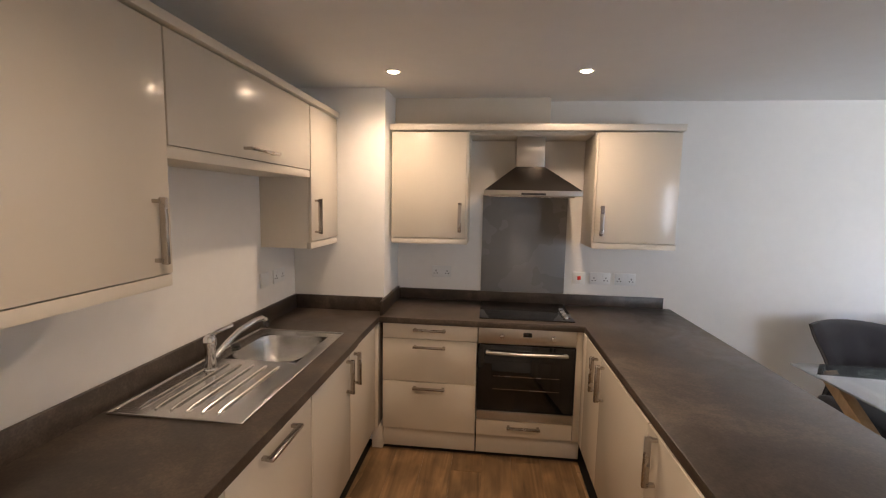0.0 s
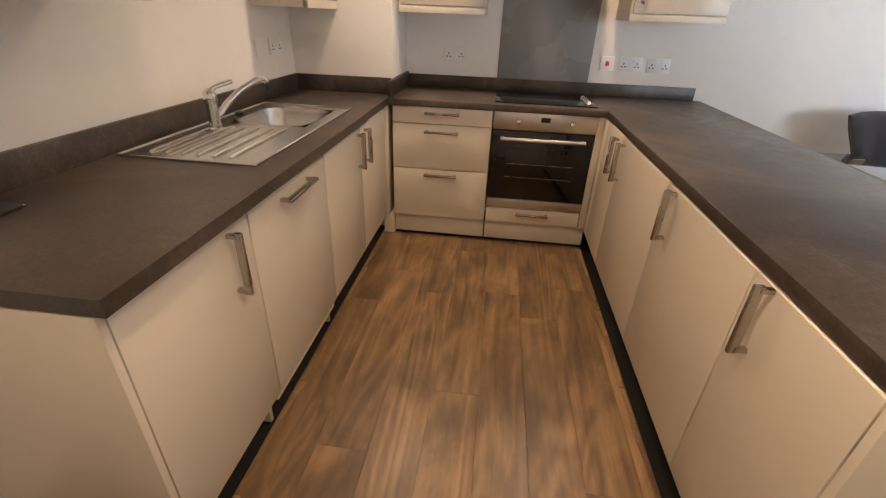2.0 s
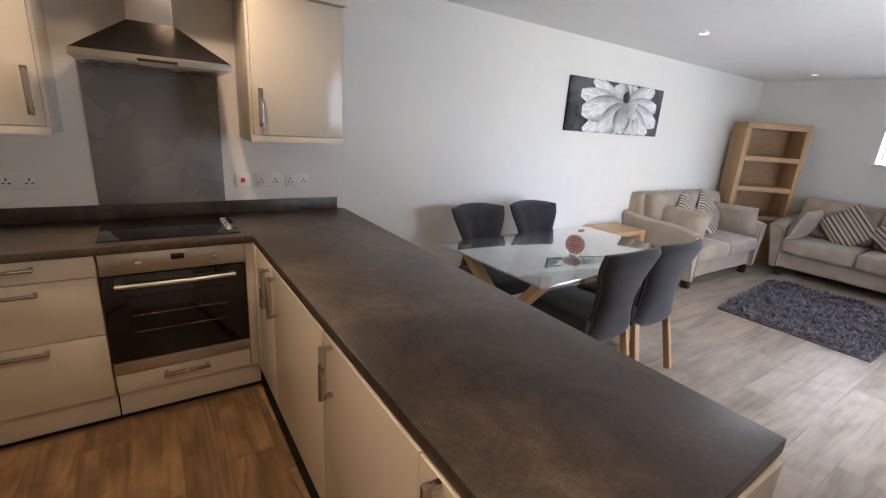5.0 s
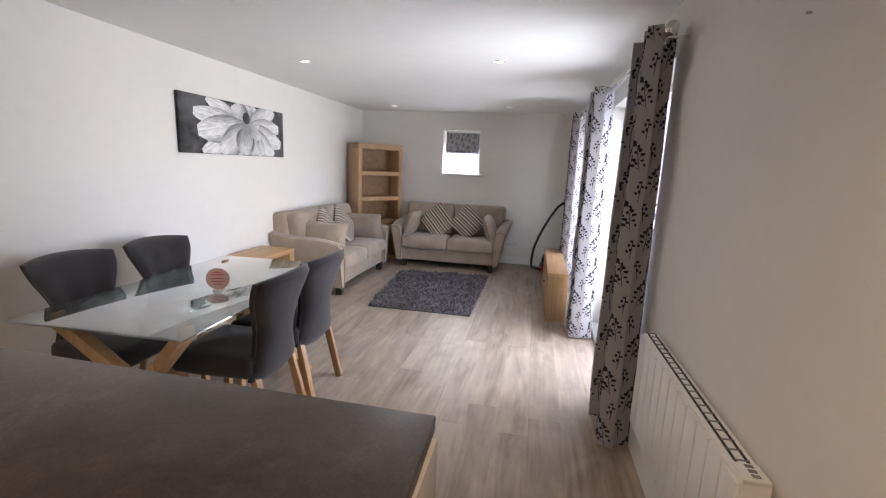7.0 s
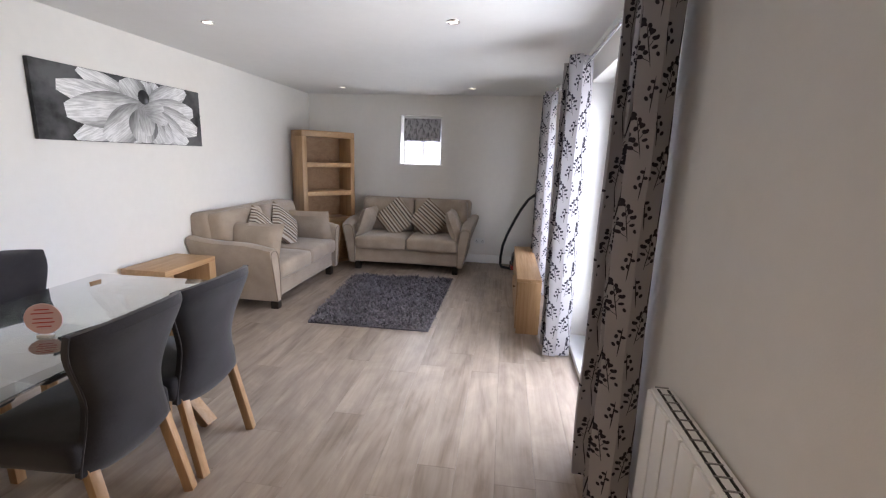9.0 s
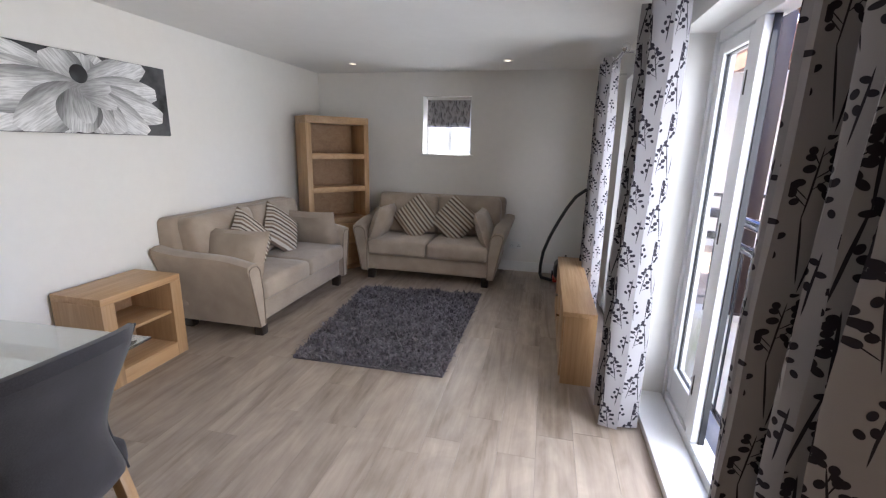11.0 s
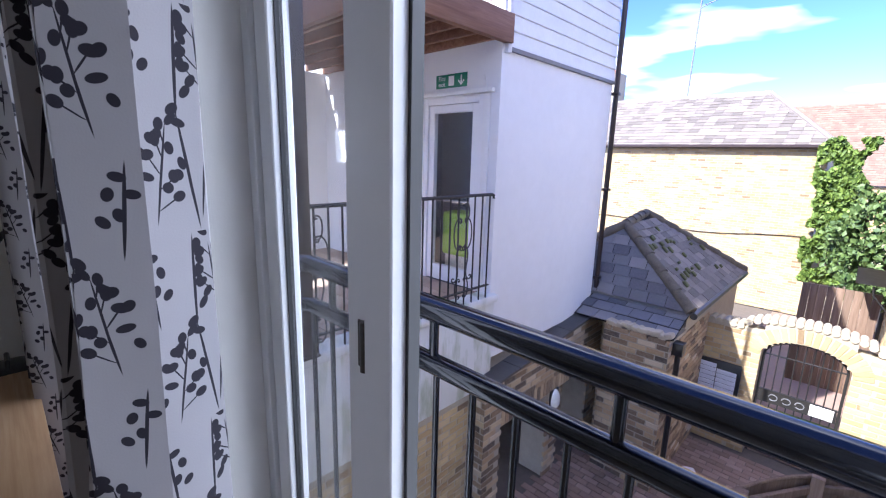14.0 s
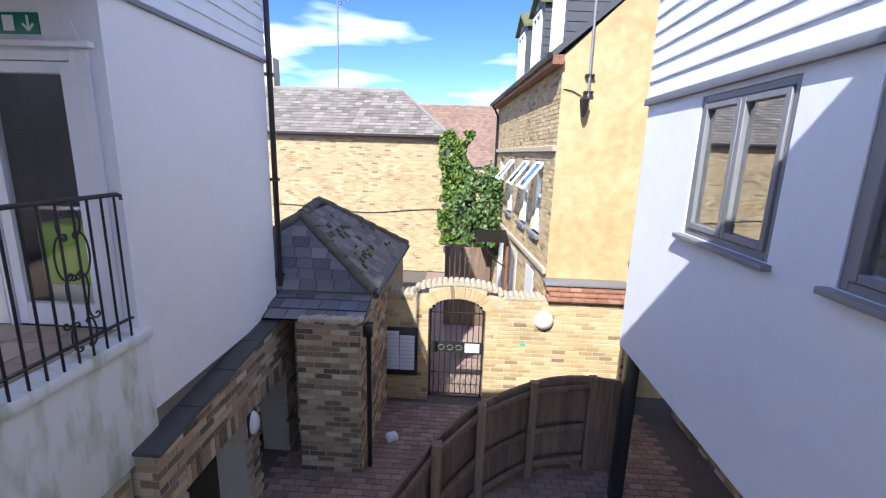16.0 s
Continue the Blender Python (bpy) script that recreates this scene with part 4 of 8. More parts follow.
# ---- glazed doors to the court ----
def glazed_leaf(name, x0, x1, z0, z1, y, parent, stile=0.085, bottom=0.20):
    """A painted door leaf with one pane and dark seals, in a plane of constant y."""
    bm = bmesh.new()
    for a in ((x0, x0 + stile, z0, z1), (x1 - stile, x1, z0, z1), (x0 + stile, x1 - stile, z0, z0 + bottom), (x0 + stile, x1 - stile, z1 - stile, z1)):
        box(a[0], a[1], y - 0.028, y + 0.028, a[2], a[3], 0.004, 1, bm)
    lf = part(name, bm, M["upvc"], parent, "white painted glazed leaf")
    g0, g1, h0, h1 = x0 + stile, x1 - stile, z0 + bottom, z1 - stile
    bm = bmesh.new()
    for a in ((g0, g0 + 0.004, h0, h1), (g1 - 0.004, g1, h0, h1), (g0 + 0.004, g1 - 0.004, h0, h0 + 0.004), (g0 + 0.004, g1 - 0.004, h1 - 0.004, h1)):
        box(a[0], a[1], y - 0.009, y + 0.009, a[2], a[3], bm=bm)
    part("seal", bm, M["black"], lf, "black rubber glazing seal")
    p = part("pane", box(g0 + 0.004, g1 - 0.004, y - 0.004, y + 0.004, h0 + 0.004, h1 - 0.004), M["glass"], lf, "clear glass pane")
    p.visible_shadow = False
    return lf


def hinge(x, y, z, parent):
    bm = cyl((x, y, z - 0.05), (x, y, z + 0.05), 0.0095, seg=12)
    box(x - 0.026, x + 0.026, y - 0.006, y - 0.002, z - 0.048, z + 0.048, 0.001, 1, bm)
    for k in (-0.018, 0.018):
        cyl((x, y, z + k - 0.001), (x, y, z + k + 0.001), 0.0085, seg=12, bm=bm)
    part("hinge", bm, M["hoodsteel"], parent, "dull steel butt hinge")


FY = -0.612
dr = thing("door_1", (4.0, FY, 0), "white painted glazed double doors, one leaf open to the court", "door", "", "structure")
bm = bmesh.new()
box(D1[1] - 0.038, D1[1], FY - 0.05, FY + 0.04, 0.03, DTOP, 0.003, 1, bm)
box(D1[0], D1[0] + 0.055, FY - 0.05, FY + 0.04, 0.03, DTOP, 0.003, 1, bm)
box(D1[0] + 0.055, D1[1] - 0.055, FY - 0.05, FY + 0.04, DTOP - 0.055, DTOP, 0.003, 1, bm)
box(4.415, 4.495, FY - 0.012, FY + 0.04, 0.09, DTOP - 0.055, 0.004, 1, bm)
box(D1[0] + 0.055, D1[1] - 0.055, FY - 0.05, FY + 0.04, 0.03, 0.09, 0.003, 1, bm)
part("frame", bm, M["upvc"], dr)
part("seal_strip", box(4.406, 4.4146, FY - 0.020, FY + 0.006, 0.09, DTOP - 0.055), M["black"], dr, "black weather seal")
lf = glazed_leaf("side_leaf", 4.502, 4.918, 0.095, DTOP - 0.06, FY, dr, 0.062, 0.17)
for z in (0.36, 1.14, 1.80):
    hinge(4.499, FY + 0.034, z, lf)
# black strip that paints the dark of the gap between leaf and post
part("seal", box(4.4960, 4.5022, FY - 0.02, FY + 0.0318, 0.10, DTOP - 0.065), M["black"], lf, "black strip with the shade of the leaf gap in its colour")
lf2 = glazed_leaf("closed_leaf", 3.182, 3.765, 0.095, DTOP - 0.06, FY, dr, 0.105)
part("lock_plate", box(3.69, 3.745, FY + 0.029, FY + 0.037, 0.93, 1.19, 0.006), M["nickel"], lf2, "satin steel lock plate")
part("lever_handle", tube([(3.715, FY + 0.037, 1.095), (3.72, FY + 0.075, 1.095), (3.74, FY + 0.095, 1.10), (3.79, FY + 0.10, 1.105), (3.835, FY + 0.10, 1.11), (3.85, FY + 0.085, 1.11), (3.85, FY + 0.06, 1.11)], 0.010, 10), M["nickel"], lf2, "steel lever handle")
part("lever_handle", tube([(3.715, FY - 0.03, 1.095), (3.72, FY - 0.06, 1.095), (3.75, FY - 0.07, 1.10), (3.85, FY - 0.07, 1.11)], 0.010, 10), M["steel"], lf2, "steel lever handle")
part("keyhole", cyl((3.715, FY + 0.036, 1.0), (3.715, FY + 0.040, 1.0), 0.008, seg=12), M["dark"], lf2)
structure("sill_door", box(D1[0], D1[1], FY + 0.042, YS + 0.012, 0.0, 0.045, 0.006), M["satin"], "white painted timber threshold inside the glazed doors", "sill")
dr2 = thing("door_2", (6.0, FY, 0), "second white glazed door behind the curtain", "door", "", "structure")
bm = bmesh.new()
for a in ((D2[0], D2[0] + 0.055, 0.03, DTOP), (D2[1] - 0.055, D2[1], 0.03, DTOP), (D2[0] + 0.055, D2[1] - 0.055, DTOP - 0.055, DTOP), (D2[0] + 0.055, D2[1] - 0.055, 0.03, 0.09)):
    box(a[0], a[1], FY - 0.05, FY + 0.04, a[2], a[3], 0.003, 1, bm)
part("frame", bm, M["upvc"], dr2)
glazed_leaf("leaf", D2[0] + 0.06, D2[1] - 0.06, 0.095, DTOP - 0.06, FY, dr2)
structure("sill_second_door", box(D2[0], D2[1], FY + 0.042, YS + 0.004, 0.0, 0.045, 0.006), M["satin"], "white painted threshold of the second door", "sill")

# small window in the end wall
wn1 = thing("window_1", (XE + 0.2, 1.44, WZ[0]), "small white framed window with bright daylight", "window", "", "structure")
fx = XE + 0.20
bm = bmesh.new()
for a in ((WY[0], WY[0] + 0.05, WZ[0], WZ[1]), (WY[1] - 0.05, WY[1], WZ[0], WZ[1]), (WY[0] + 0.05, WY[1] - 0.05, WZ[0], WZ[0] + 0.05), (WY[0] + 0.05, WY[1] - 0.05, WZ[1] - 0.05, WZ[1]), (1.415, 1.465, WZ[0] + 0.05, WZ[1] - 0.05)):
    box(fx, fx + 0.06, a[0], a[1], a[2], a[3], 0.004, 1, bm)
part("window_frame", bm, M["upvc"], wn1)
for y0, y1 in ((1.19, 1.415), (1.465, 1.685)):
    p = part("pane", box(fx + 0.027, fx + 0.033, y0, y1, WZ[0] + 0.05, WZ[1] - 0.05), M["glass"], wn1)
    p.visible_shadow = False
part("window_sill", box(XE - 0.028, fx, WY[0] - 0.03, WY[1] + 0.03, WZ[0] - 0.004, WZ[0] + 0.018, 0.004), M["satin"], wn1)


def two_sided(bm):
    """Give a sheet of cloth its thickness; both faces carry the print."""
    bm.normal_update()
    ret = bmesh.ops.duplicate(bm, geom=bm.faces[:])["geom"]
    for v in [q for q in ret if isinstance(q, bmesh.types.BMVert)]:
        v.co -= v.normal * 0.004
    bmesh.ops.reverse_faces(bm, faces=[q for q in ret if isinstance(q, bmesh.types.BMFace)])
    return bm


def cloth(path, z0, z1, name, parent, label="", flare=0.0, rows=26, vshift=0.0):
    """A hanging cloth whose folds follow the plan path; the print's scale is kept along the cloth."""
    bm = bmesh.new()
    uvl = bm.loops.layers.uv.new("UVMap")
    pts = [Vector((x, y)) for x, y in path]
    run = [0.0]
    for p, q in zip(pts, pts[1:]):
        run.append(run[-1] + (q - p).length)
    mid = sum(pts, Vector((0, 0))) / len(pts)
    grid, uv = [], {}
    for r in range(rows + 1):
        k = r / rows
        z = z0 + (z1 - z0) * k
        row = []
        for i, p in enumerate(pts):
            s = 1 + flare * (1 - k) ** 2 - 0.10 * math.sin(math.pi * k) ** 2
            w = 0.010 * noise.noise((i * 0.35, z * 2.3, mid.x))
            v = bm.verts.new((mid.x + (p.x - mid.x) * s + w, mid.y + (p.y - mid.y) * (1 + 0.25 * (1 - k)) + w, z))
            uv[v] = (run[i] * 1.25, z * 1.2 + vshift)
            row.append(v)
        grid.append(row)
    for a, c in zip(grid, grid[1:]):
        for i in range(len(pts) - 1):
            bm.faces.new((a[i], a[i + 1], c[i + 1], c[i]))
    for f in bm.faces:
        for l in f.loops:
            l[uvl].uv = uv[l.vert]
    return part(name, two_sided(bm), M["floral"], parent, label)


def curtain(x0, x1, y, label, folds=5, depth=0.055, vshift=0.0, flare=0.08):
    t = thing("curtain", ((x0 + x1) / 2, y, 0.02), label, "curtain", "floral curtains")
    n = folds * 10
    path = [(x0 + (x1 - x0) * i / n + 0.010 * math.sin(i * 0.9), y + depth * math.sin(2 * math.pi * folds * i / n) * (0.8 + 0.3 * math.sin(i * 0.23))) for i in range(n + 1)]
    cloth(path, 0.015, 2.20, "drape", t, "", flare, vshift=vshift)
    for k in range(folds):
        x = x0 + (x1 - x0) * (k + 0.5) / folds
        ring = [(x + 0.004 * (k % 2), y + 0.026 * math.cos(a), 2.145 + 0.026 * math.sin(a)) for a in [2 * math.pi * j / 16 for j in range(17)]]
        part("eyelet", tube(ring, 0.005, 8), M["chrome"], t, "chrome eyelet ring")
    return t


curtain(2.93, 3.42, -0.285, "floor-length pale curtain with dark floral sprigs", 5, 0.070)
curtain(4.47, 4.95, -0.255, "pale floral eyelet curtain beside the open door", 5, 0.080, 0.37, -0.30)
curtain(6.08, 6.60, -0.215, "floral curtain behind the low oak unit", 6, 0.065, 0.81, -0.02)


def curtain_pole(x0, x1, y):
    t = thing("curtain_pole", ((x0 + x1) / 2, y, 2.145), "slim chrome curtain pole with knob ends", "curtain pole", "curtain poles")
    part("pole", cyl((x0, y, 2.145), (x1, y, 2.145), 0.014, seg=14), M["chrome"], t)
    for x, s in ((x0, -1), (x1, 1)):
        part("finial", lathe([(0.014, 0), (0.022, 0.004), (0.03, 0.03), (0.028, 0.055), (0.0, 0.07)], (x, y, 2.145), 18, "X") if s > 0 else lathe([(0.0, -0.07), (0.028, -0.055), (0.03, -0.03), (0.022, -0.004), (0.014, 0)], (x, y, 2.145), 18, "X"), M["chrome"], t)
        xx = x - s * 0.10
        part("bracket", bar((xx, YS, 2.145), (xx, y, 2.145), 0.016, 0.016, 0.002), M["chrome"], t)


curtain_pole(2.84, 5.06, -0.285)
curtain_pole(5.52, 6.68, -0.215)

# roman blind
t = thing("roman_blind", (XE + 0.12, 1.44, 1.73), "half-drawn floral roman blind in the window recess", "blind")
bm = bmesh.new()
uvl = bm.loops.layers.uv.new("UVMap")
prof = [(0.10, 2.05), (0.10, 1.90), (0.098, 1.80), (0.09, 1.775), (0.10, 1.755), (0.085, 1.745), (0.098, 1.728)]
rows = []
for y in (WY[0] + 0.03, 1.30, 1.44, 1.58, WY[1] - 0.03):
    rows.append([bm.verts.new((XE + dx, y, z + 0.006 * math.sin(y * 20) * (z < 1.8))) for dx, z in prof])
for a, c in zip(rows, rows[1:]):
    for i in range(len(prof) - 1):
        f = bm.faces.new((a[i], a[i + 1], c[i + 1], c[i]))
        for l in f.loops:
            l[uvl].uv = (l.vert.co.y * 1.9, l.vert.co.z * 1.9)
part("cloth", two_sided(bm), M["floral"], t)
part("head_rail", box(XE + 0.09, XE + 0.125, WY[0] + 0.02, WY[1] - 0.02, 2.045, 2.078, 0.002), M["white"], t)


# ---- wall radiator ----
def radiator():
    t = thing("radiator", (2.2, YS, 0.3), "white electric panel radiator with vertical channels", "radiator")
    x0, x1, z0, z1, y0, y1 = 1.70, 2.74, 0.30, 0.765, YS + 0.012, YS + 0.095
    part("body", box(x0, x1, y0, y1 - 0.012, z0, z1, 0.006), M["satin"], t)
    n = 11
    w = (x1 - x0) / n
    for k in range(n):
        part("panel", box(x0 + k * w + 0.0035, x0 + (k + 1) * w - 0.0035, y1 - 0.014, y1, z0 + 0.004, z1 - 0.006, 0.005), M["satin"], t)
    for y in (y0 + 0.02, y1 - 0.032):
        part("top_slot", box(x0 + 0.012, x1 - 0.012, y - 0.004, y + 0.004, z1 - 0.001, z1 + 0.0015), M["dark"], t, "dark slot of the top grille")
    for k in range(n * 2 + 1):
        part("grille_rib", box(x0 + k * w / 2 - (0.002 if k else 0), x0 + k * w / 2 + 0.002, y0 + 0.014, y1 - 0.026, z1 - 0.001, z1 + 0.003), M["splash"], t)
    part("control_panel", box(x0 - 0.004, x0 + 0.07, y0 + 0.006, y1 - 0.01, z1, z1 + 0.012, 0.003), M["white"], t, "white control cap with grey keys")
    for k in range(3):
        part("key", box(x0 + 0.008 + 0.02 * k, x0 + 0.02 + 0.02 * k, y0 + 0.025, y0 + 0.045, z1 + 0.012, z1 + 0.014), M["splash"], t)


radiator()
t = thing("wall_nail", (1.9, YS, 1.95), "small nail stub in the plaster wall", "nail")
part("stub", cyl((1.95, YS, 1.93), (1.95, YS + 0.012, 1.93), 0.004, seg=8), M["nickel"], t)


# ---- canvas print ----
def canvas():
    x0, x1, z0, z1, y = 3.713, 5.207, 1.537, 2.023, YN - 0.032
    t = thing("wall_picture", ((x0 + x1) / 2, YN, z0), "wide black and white canvas print of a large daisy flower", "picture")
    m = Mat("canvas_ground", 0.8).geo()
    m.color(m.ramp(m.noise(5, 4), (0.35, (0.012, 0.012, 0.013)), (0.65, (0.12, 0.12, 0.125)))).bump(m.noise(900, 1), 0.15, 0.001)
    part("canvas", box(x0, x1, y, YN - 0.001, z0, z1, 0.003), m.m, t)
    pm = Mat("grey_petal_paint", 0.8)
    s = pm.split()
    w = pm.math("ABSOLUTE", s[2])
    n = pm.noise(9, 4, pm.map((1.0, 1.0, 9.0)))
    along = pm.ramp(s[0], (0.04, 0.34), (0.20, 0.70), (0.50, 0.88))
    vein = pm.ramp(n, (0.35, 0.62), (0.6, 1.0))
    rim = pm.ramp(w, (0.045, 1.0), (0.115, 0.38))
    pm.color(pm.mix(1.0, pm.mix(1.0, along, vein, "MULTIPLY"), rim, "MULTIPLY"))
    cx, cz = 4.56, 1.80
    # angle in degrees, length, half-width and how far the petal lies in front
    layers = [(radians(a), L, wd, up) for a, L, wd, up in (
        (158, 0.92, 0.060, 0.0004), (173, 0.70, 0.075, 0.0004), (203, 0.86, 0.075, 0.0004), (236, 0.50, 0.09, 0.0005),
        (50, 0.26, 0.09, 0.0005), (90, 0.22, 0.10, 0.0005), (130, 0.28, 0.10, 0.0005), (25, 0.52, 0.085, 0.0008),
        (3, 0.55, 0.080, 0.0010), (347, 0.60, 0.085, 0.0012), (330, 0.66, 0.085, 0.0014), (315, 0.54, 0.085, 0.0016),
        (299, 0.40, 0.09, 0.0018), (186, 0.66, 0.100, 0.0016), (214, 0.50, 0.105, 0.0020), (258, 0.30, 0.11, 0.0022),
        (275, 0.20, 0.060, 0.0028), (340, 0.24, 0.045, 0.0028), (10, 0.20, 0.04, 0.0028))]
    for a, L, wd, up in layers:
        d = Vector((math.cos(a), math.sin(a)))
        # keep the petal within the canvas
        for lim, c, q in ((x0 + 0.004, cx, d.x), (x1 - 0.004, cx, d.x), (z0 + 0.004, cz, d.y), (z1 - 0.004, cz, d.y)):
            if q * (lim - c) > 0:
                L = min(L, (lim - c) / q * 1.0)
        bm = bmesh.new()
        n = 12
        left, right = [], []
        for i in range(n + 1):
            k = i / n
            hw = 1.3 * wd * (math.sin(math.pi * min(1, k * 0.86 + 0.07)) ** 0.7)
            for sgn, arr in ((1, left), (-1, right)):
                px, pz = k * L, sgn * hw
                wx = min(max(cx + px * d.x - pz * d.y, x0 + 0.003), x1 - 0.003)
                wz = min(max(cz + px * d.y + pz * d.x, z0 + 0.003), z1 - 0.003)
                lx, lz = (wx - cx) * d.x + (wz - cz) * d.y, -(wx - cx) * d.y + (wz - cz) * d.x
                arr.append(bm.verts.new((lx, 0, lz)))
        for i in range(n):
            bm.faces.new((left[i], left[i + 1], right[i + 1], right[i]))
        me = bpy.data.meshes.new("petal")
        bm.to_mesh(me)
        bm.free()
        me.materials.append(pm.m)
        ob = piece("painted_petal", me, t, (cx, y - 0.0012 - up - 0.00002 * len(t.children), cz), (0, -a, 0))
    part("flower_eye", lathe([(0.0, 0.0055), (0.05, 0.005), (0.058, 0.001)], (cx, y, cz + 0.095), 26, "Y"), M["black"], t, "dark grey flower centre")


canvas()


# ---- dining table and chairs ----
def dining_table():
    c, a = Vector((2.80, 2.12, 0)), radians(2.5)
    t = thing("dining_table", c, "rectangular clear glass dining table on crossed oak legs", "table")
    r = Matrix.Translation(c) @ Matrix.Rotation(a, 4, "Z")

    def w(bm):
        bmesh.ops.transform(bm, matrix=r, verts=bm.verts)
        return bm
    part("tabletop", w(box(-0.76, 0.76, -0.45, 0.45, 0.740, 0.752, 0.003)), M["tableglass"], t, "clear glass top with green edge")
    for s in (-1, 1):
        part("leg", w(bar((s * 0.62, -0.36, 0.735), (s * 0.40, 0.34, 0.0), 0.07, 0.055, 0.004)), M["oaky"], t, "slanting oak leg")
        part("leg", w(bar((s * 0.62, 0.36, 0.735), (s * 0.48, -0.38, 0.0), 0.07, 0.055, 0.004)), M["oaky"], t, "slanting oak leg")
        part("end_rail", w(bar((s * 0.60, -0.30, 0.715), (s * 0.60, 0.30, 0.715), 0.05, 0.035, 0.004)), M["oak"], t)
    part("stretcher", w(bar((-0.50, 0.0, 0.37), (0.50, 0.0, 0.37), 0.06, 0.05, 0.004)), M["oak"], t)
    for x in (-0.58, 0.58):
        for y in (-0.3, 0.3):
            part("pad", w(cyl((x, y, 0.733), (x, y, 0.7405), 0.02, seg=16)), M["chrome"], t, "steel glass pad")


dining_table()


def dining_chair():
    """A buttoned chair at the origin that faces +y."""
    t = thing("dining_chair", (0, 0, 0), "charcoal fabric dining chair with buttoned waisted back and oak legs", "chair", "chairs round the glass table")
    part("seat", soft_box(0.46, 0.47, 0.11, Matrix.Translation((0, 0.04, 0.435)), 0.035, 0.018), M["chair"], t)
    def half(k):
        """Half the width of the back: broad hips, a narrow waist, wide wings."""
        return 0.212 - 0.050 * math.sin(math.pi * min(1, k * 1.12)) ** 1.5 + 0.040 * max(0.0, k - 0.45) * 1.8

    def lean(k):
        """The back bends away towards its rolled top."""
        return -0.200 - 0.045 * k - 0.085 * k ** 3

    bm = bmesh.new()
    nx, nz = 14, 20
    f, bk = [], []
    for j in range(nz + 1):
        k = j / nz
        z = 0.37 + 0.545 * k
        hw, yb = half(k), lean(k)
        rf, rb = [], []
        for i in range(nx + 1):
            u = 2 * i / nx - 1
            wing = (0.020 + 0.050 * k) * abs(u) ** 2.4
            top = 0.022 * (1 - u * u) * k ** 6 - 0.030 * (1 - u * u) * (1 - k) ** 8
            e = (1 - abs(u) ** 6) ** 0.5 * (1 - abs(2 * k - 1) ** 14) ** 0.5
            tuft = 0.012 * sum(math.exp(-(((u * hw - bx) / 0.030) ** 2 + ((z - bz) / 0.035) ** 2)) for bx in (-0.075, 0.075) for bz in (0.68, 0.80))
            th = 0.012 + 0.034 * e
            rf.append(bm.verts.new((u * hw, yb + wing + th - tuft, z + top)))
            rb.append(bm.verts.new((u * hw, yb + wing - th, z + top)))
        f.append(rf)
        bk.append(rb)
    for g, flip in ((f, False), (bk, True)):
        for j in range(nz):
            for i in range(nx):
                q = (g[j][i], g[j][i + 1], g[j + 1][i + 1], g[j + 1][i])
                bm.faces.new(q[::-1] if not flip else q)
    for j in range(nz):
        bm.faces.new((f[j][0], f[j + 1][0], bk[j + 1][0], bk[j][0]))
        bm.faces.new((f[j][nx], bk[j][nx], bk[j + 1][nx], f[j + 1][nx]))
    for i in range(nx):
        bm.faces.new((f[nz][i], f[nz][i + 1], bk[nz][i + 1], bk[nz][i]))
        bm.faces.new((f[0][i], bk[0][i], bk[0][i + 1], f[0][i + 1]))
    bmesh.ops.recalc_face_normals(bm, faces=bm.faces)
    back = part("backrest", bm, M["chair"], t)
    for x in (-0.075, 0.075):
        for z in (0.68, 0.80):
            part("button", lathe([(0.0, 0.007), (0.010, 0.005), (0.013, 0.0)], (x, lean((z - 0.37) / 0.545) + 0.040, z), 14, "Y"), M["chair"], back, "covered button")
    for s in (-1, 1):
        hwp = [(s * (half(k) + 0.001), lean(k) + (0.020 + 0.050 * k) - 0.013, 0.37 + 0.545 * k) for k in [j / 16 for j in range(17)]]
        part("piping", tube(hwp, 0.004, 6), M["chair"], back, "piped seam")
        part("leg", bar((s * 0.185, 0.235, 0.39), (s * 0.185, 0.245, 0.0), 0.042, 0.042, 0.004), M["oaky"], t, "square oak leg")
        part("leg", bar((s * 0.175, -0.185, 0.40), (s * 0.19, -0.275, 0.0), 0.040, 0.042, 0.004), M["oaky"], t, "splayed oak back leg")
    return t


chair0 = dining_chair()
chair0.matrix_basis = pose(2.645, 1.80, 0, 0, 0, 2)
copy_thing(chair0, pose(3.12, 1.80, 0, 0, 0, -1))
copy_thing(chair0, pose(2.56, 2.56, 0, 0, 0, 181))
copy_thing(chair0, pose(3.14, 2.56, 0, 0, 0, 178))
t = thing("table_sign", (2.70, 1.98, 0.752), "round pink card sign with red writing on the table", "sign")
part("disc", lathe([(0.0, -0.003), (0.062, -0.003), (0.064, 0.0), (0.062, 0.003), (0.0, 0.003)], (0, 0, 0), 28, "X"), M["pink"], t)
t.children[0].rotation_euler = (0, 0, radians(25))
t.children[0].location = (0, 0, 0.076)
for k, (w0, z) in enumerate(((0.03, 0.115), (0.045, 0.10), (0.04, 0.078), (0.045, 0.062), (0.03, 0.045))):
    q = part("line_of_writing", box(-0.0045, -0.003, -w0 * 0.8, w0 * 0.8, -0.002, 0.002), M["red"], t, "unreadable red line")
    q.rotation_euler = (0, 0, radians(25))
    q.location = (0, 0, z)
for q in t.children:
    for v in q.data.vertices:
        v.co += ORIGIN[t]
part("stand", box(2.685, 2.715, 1.95, 2.01, 0.752, 0.762, 0.003), M["white"], t, "small white foot")


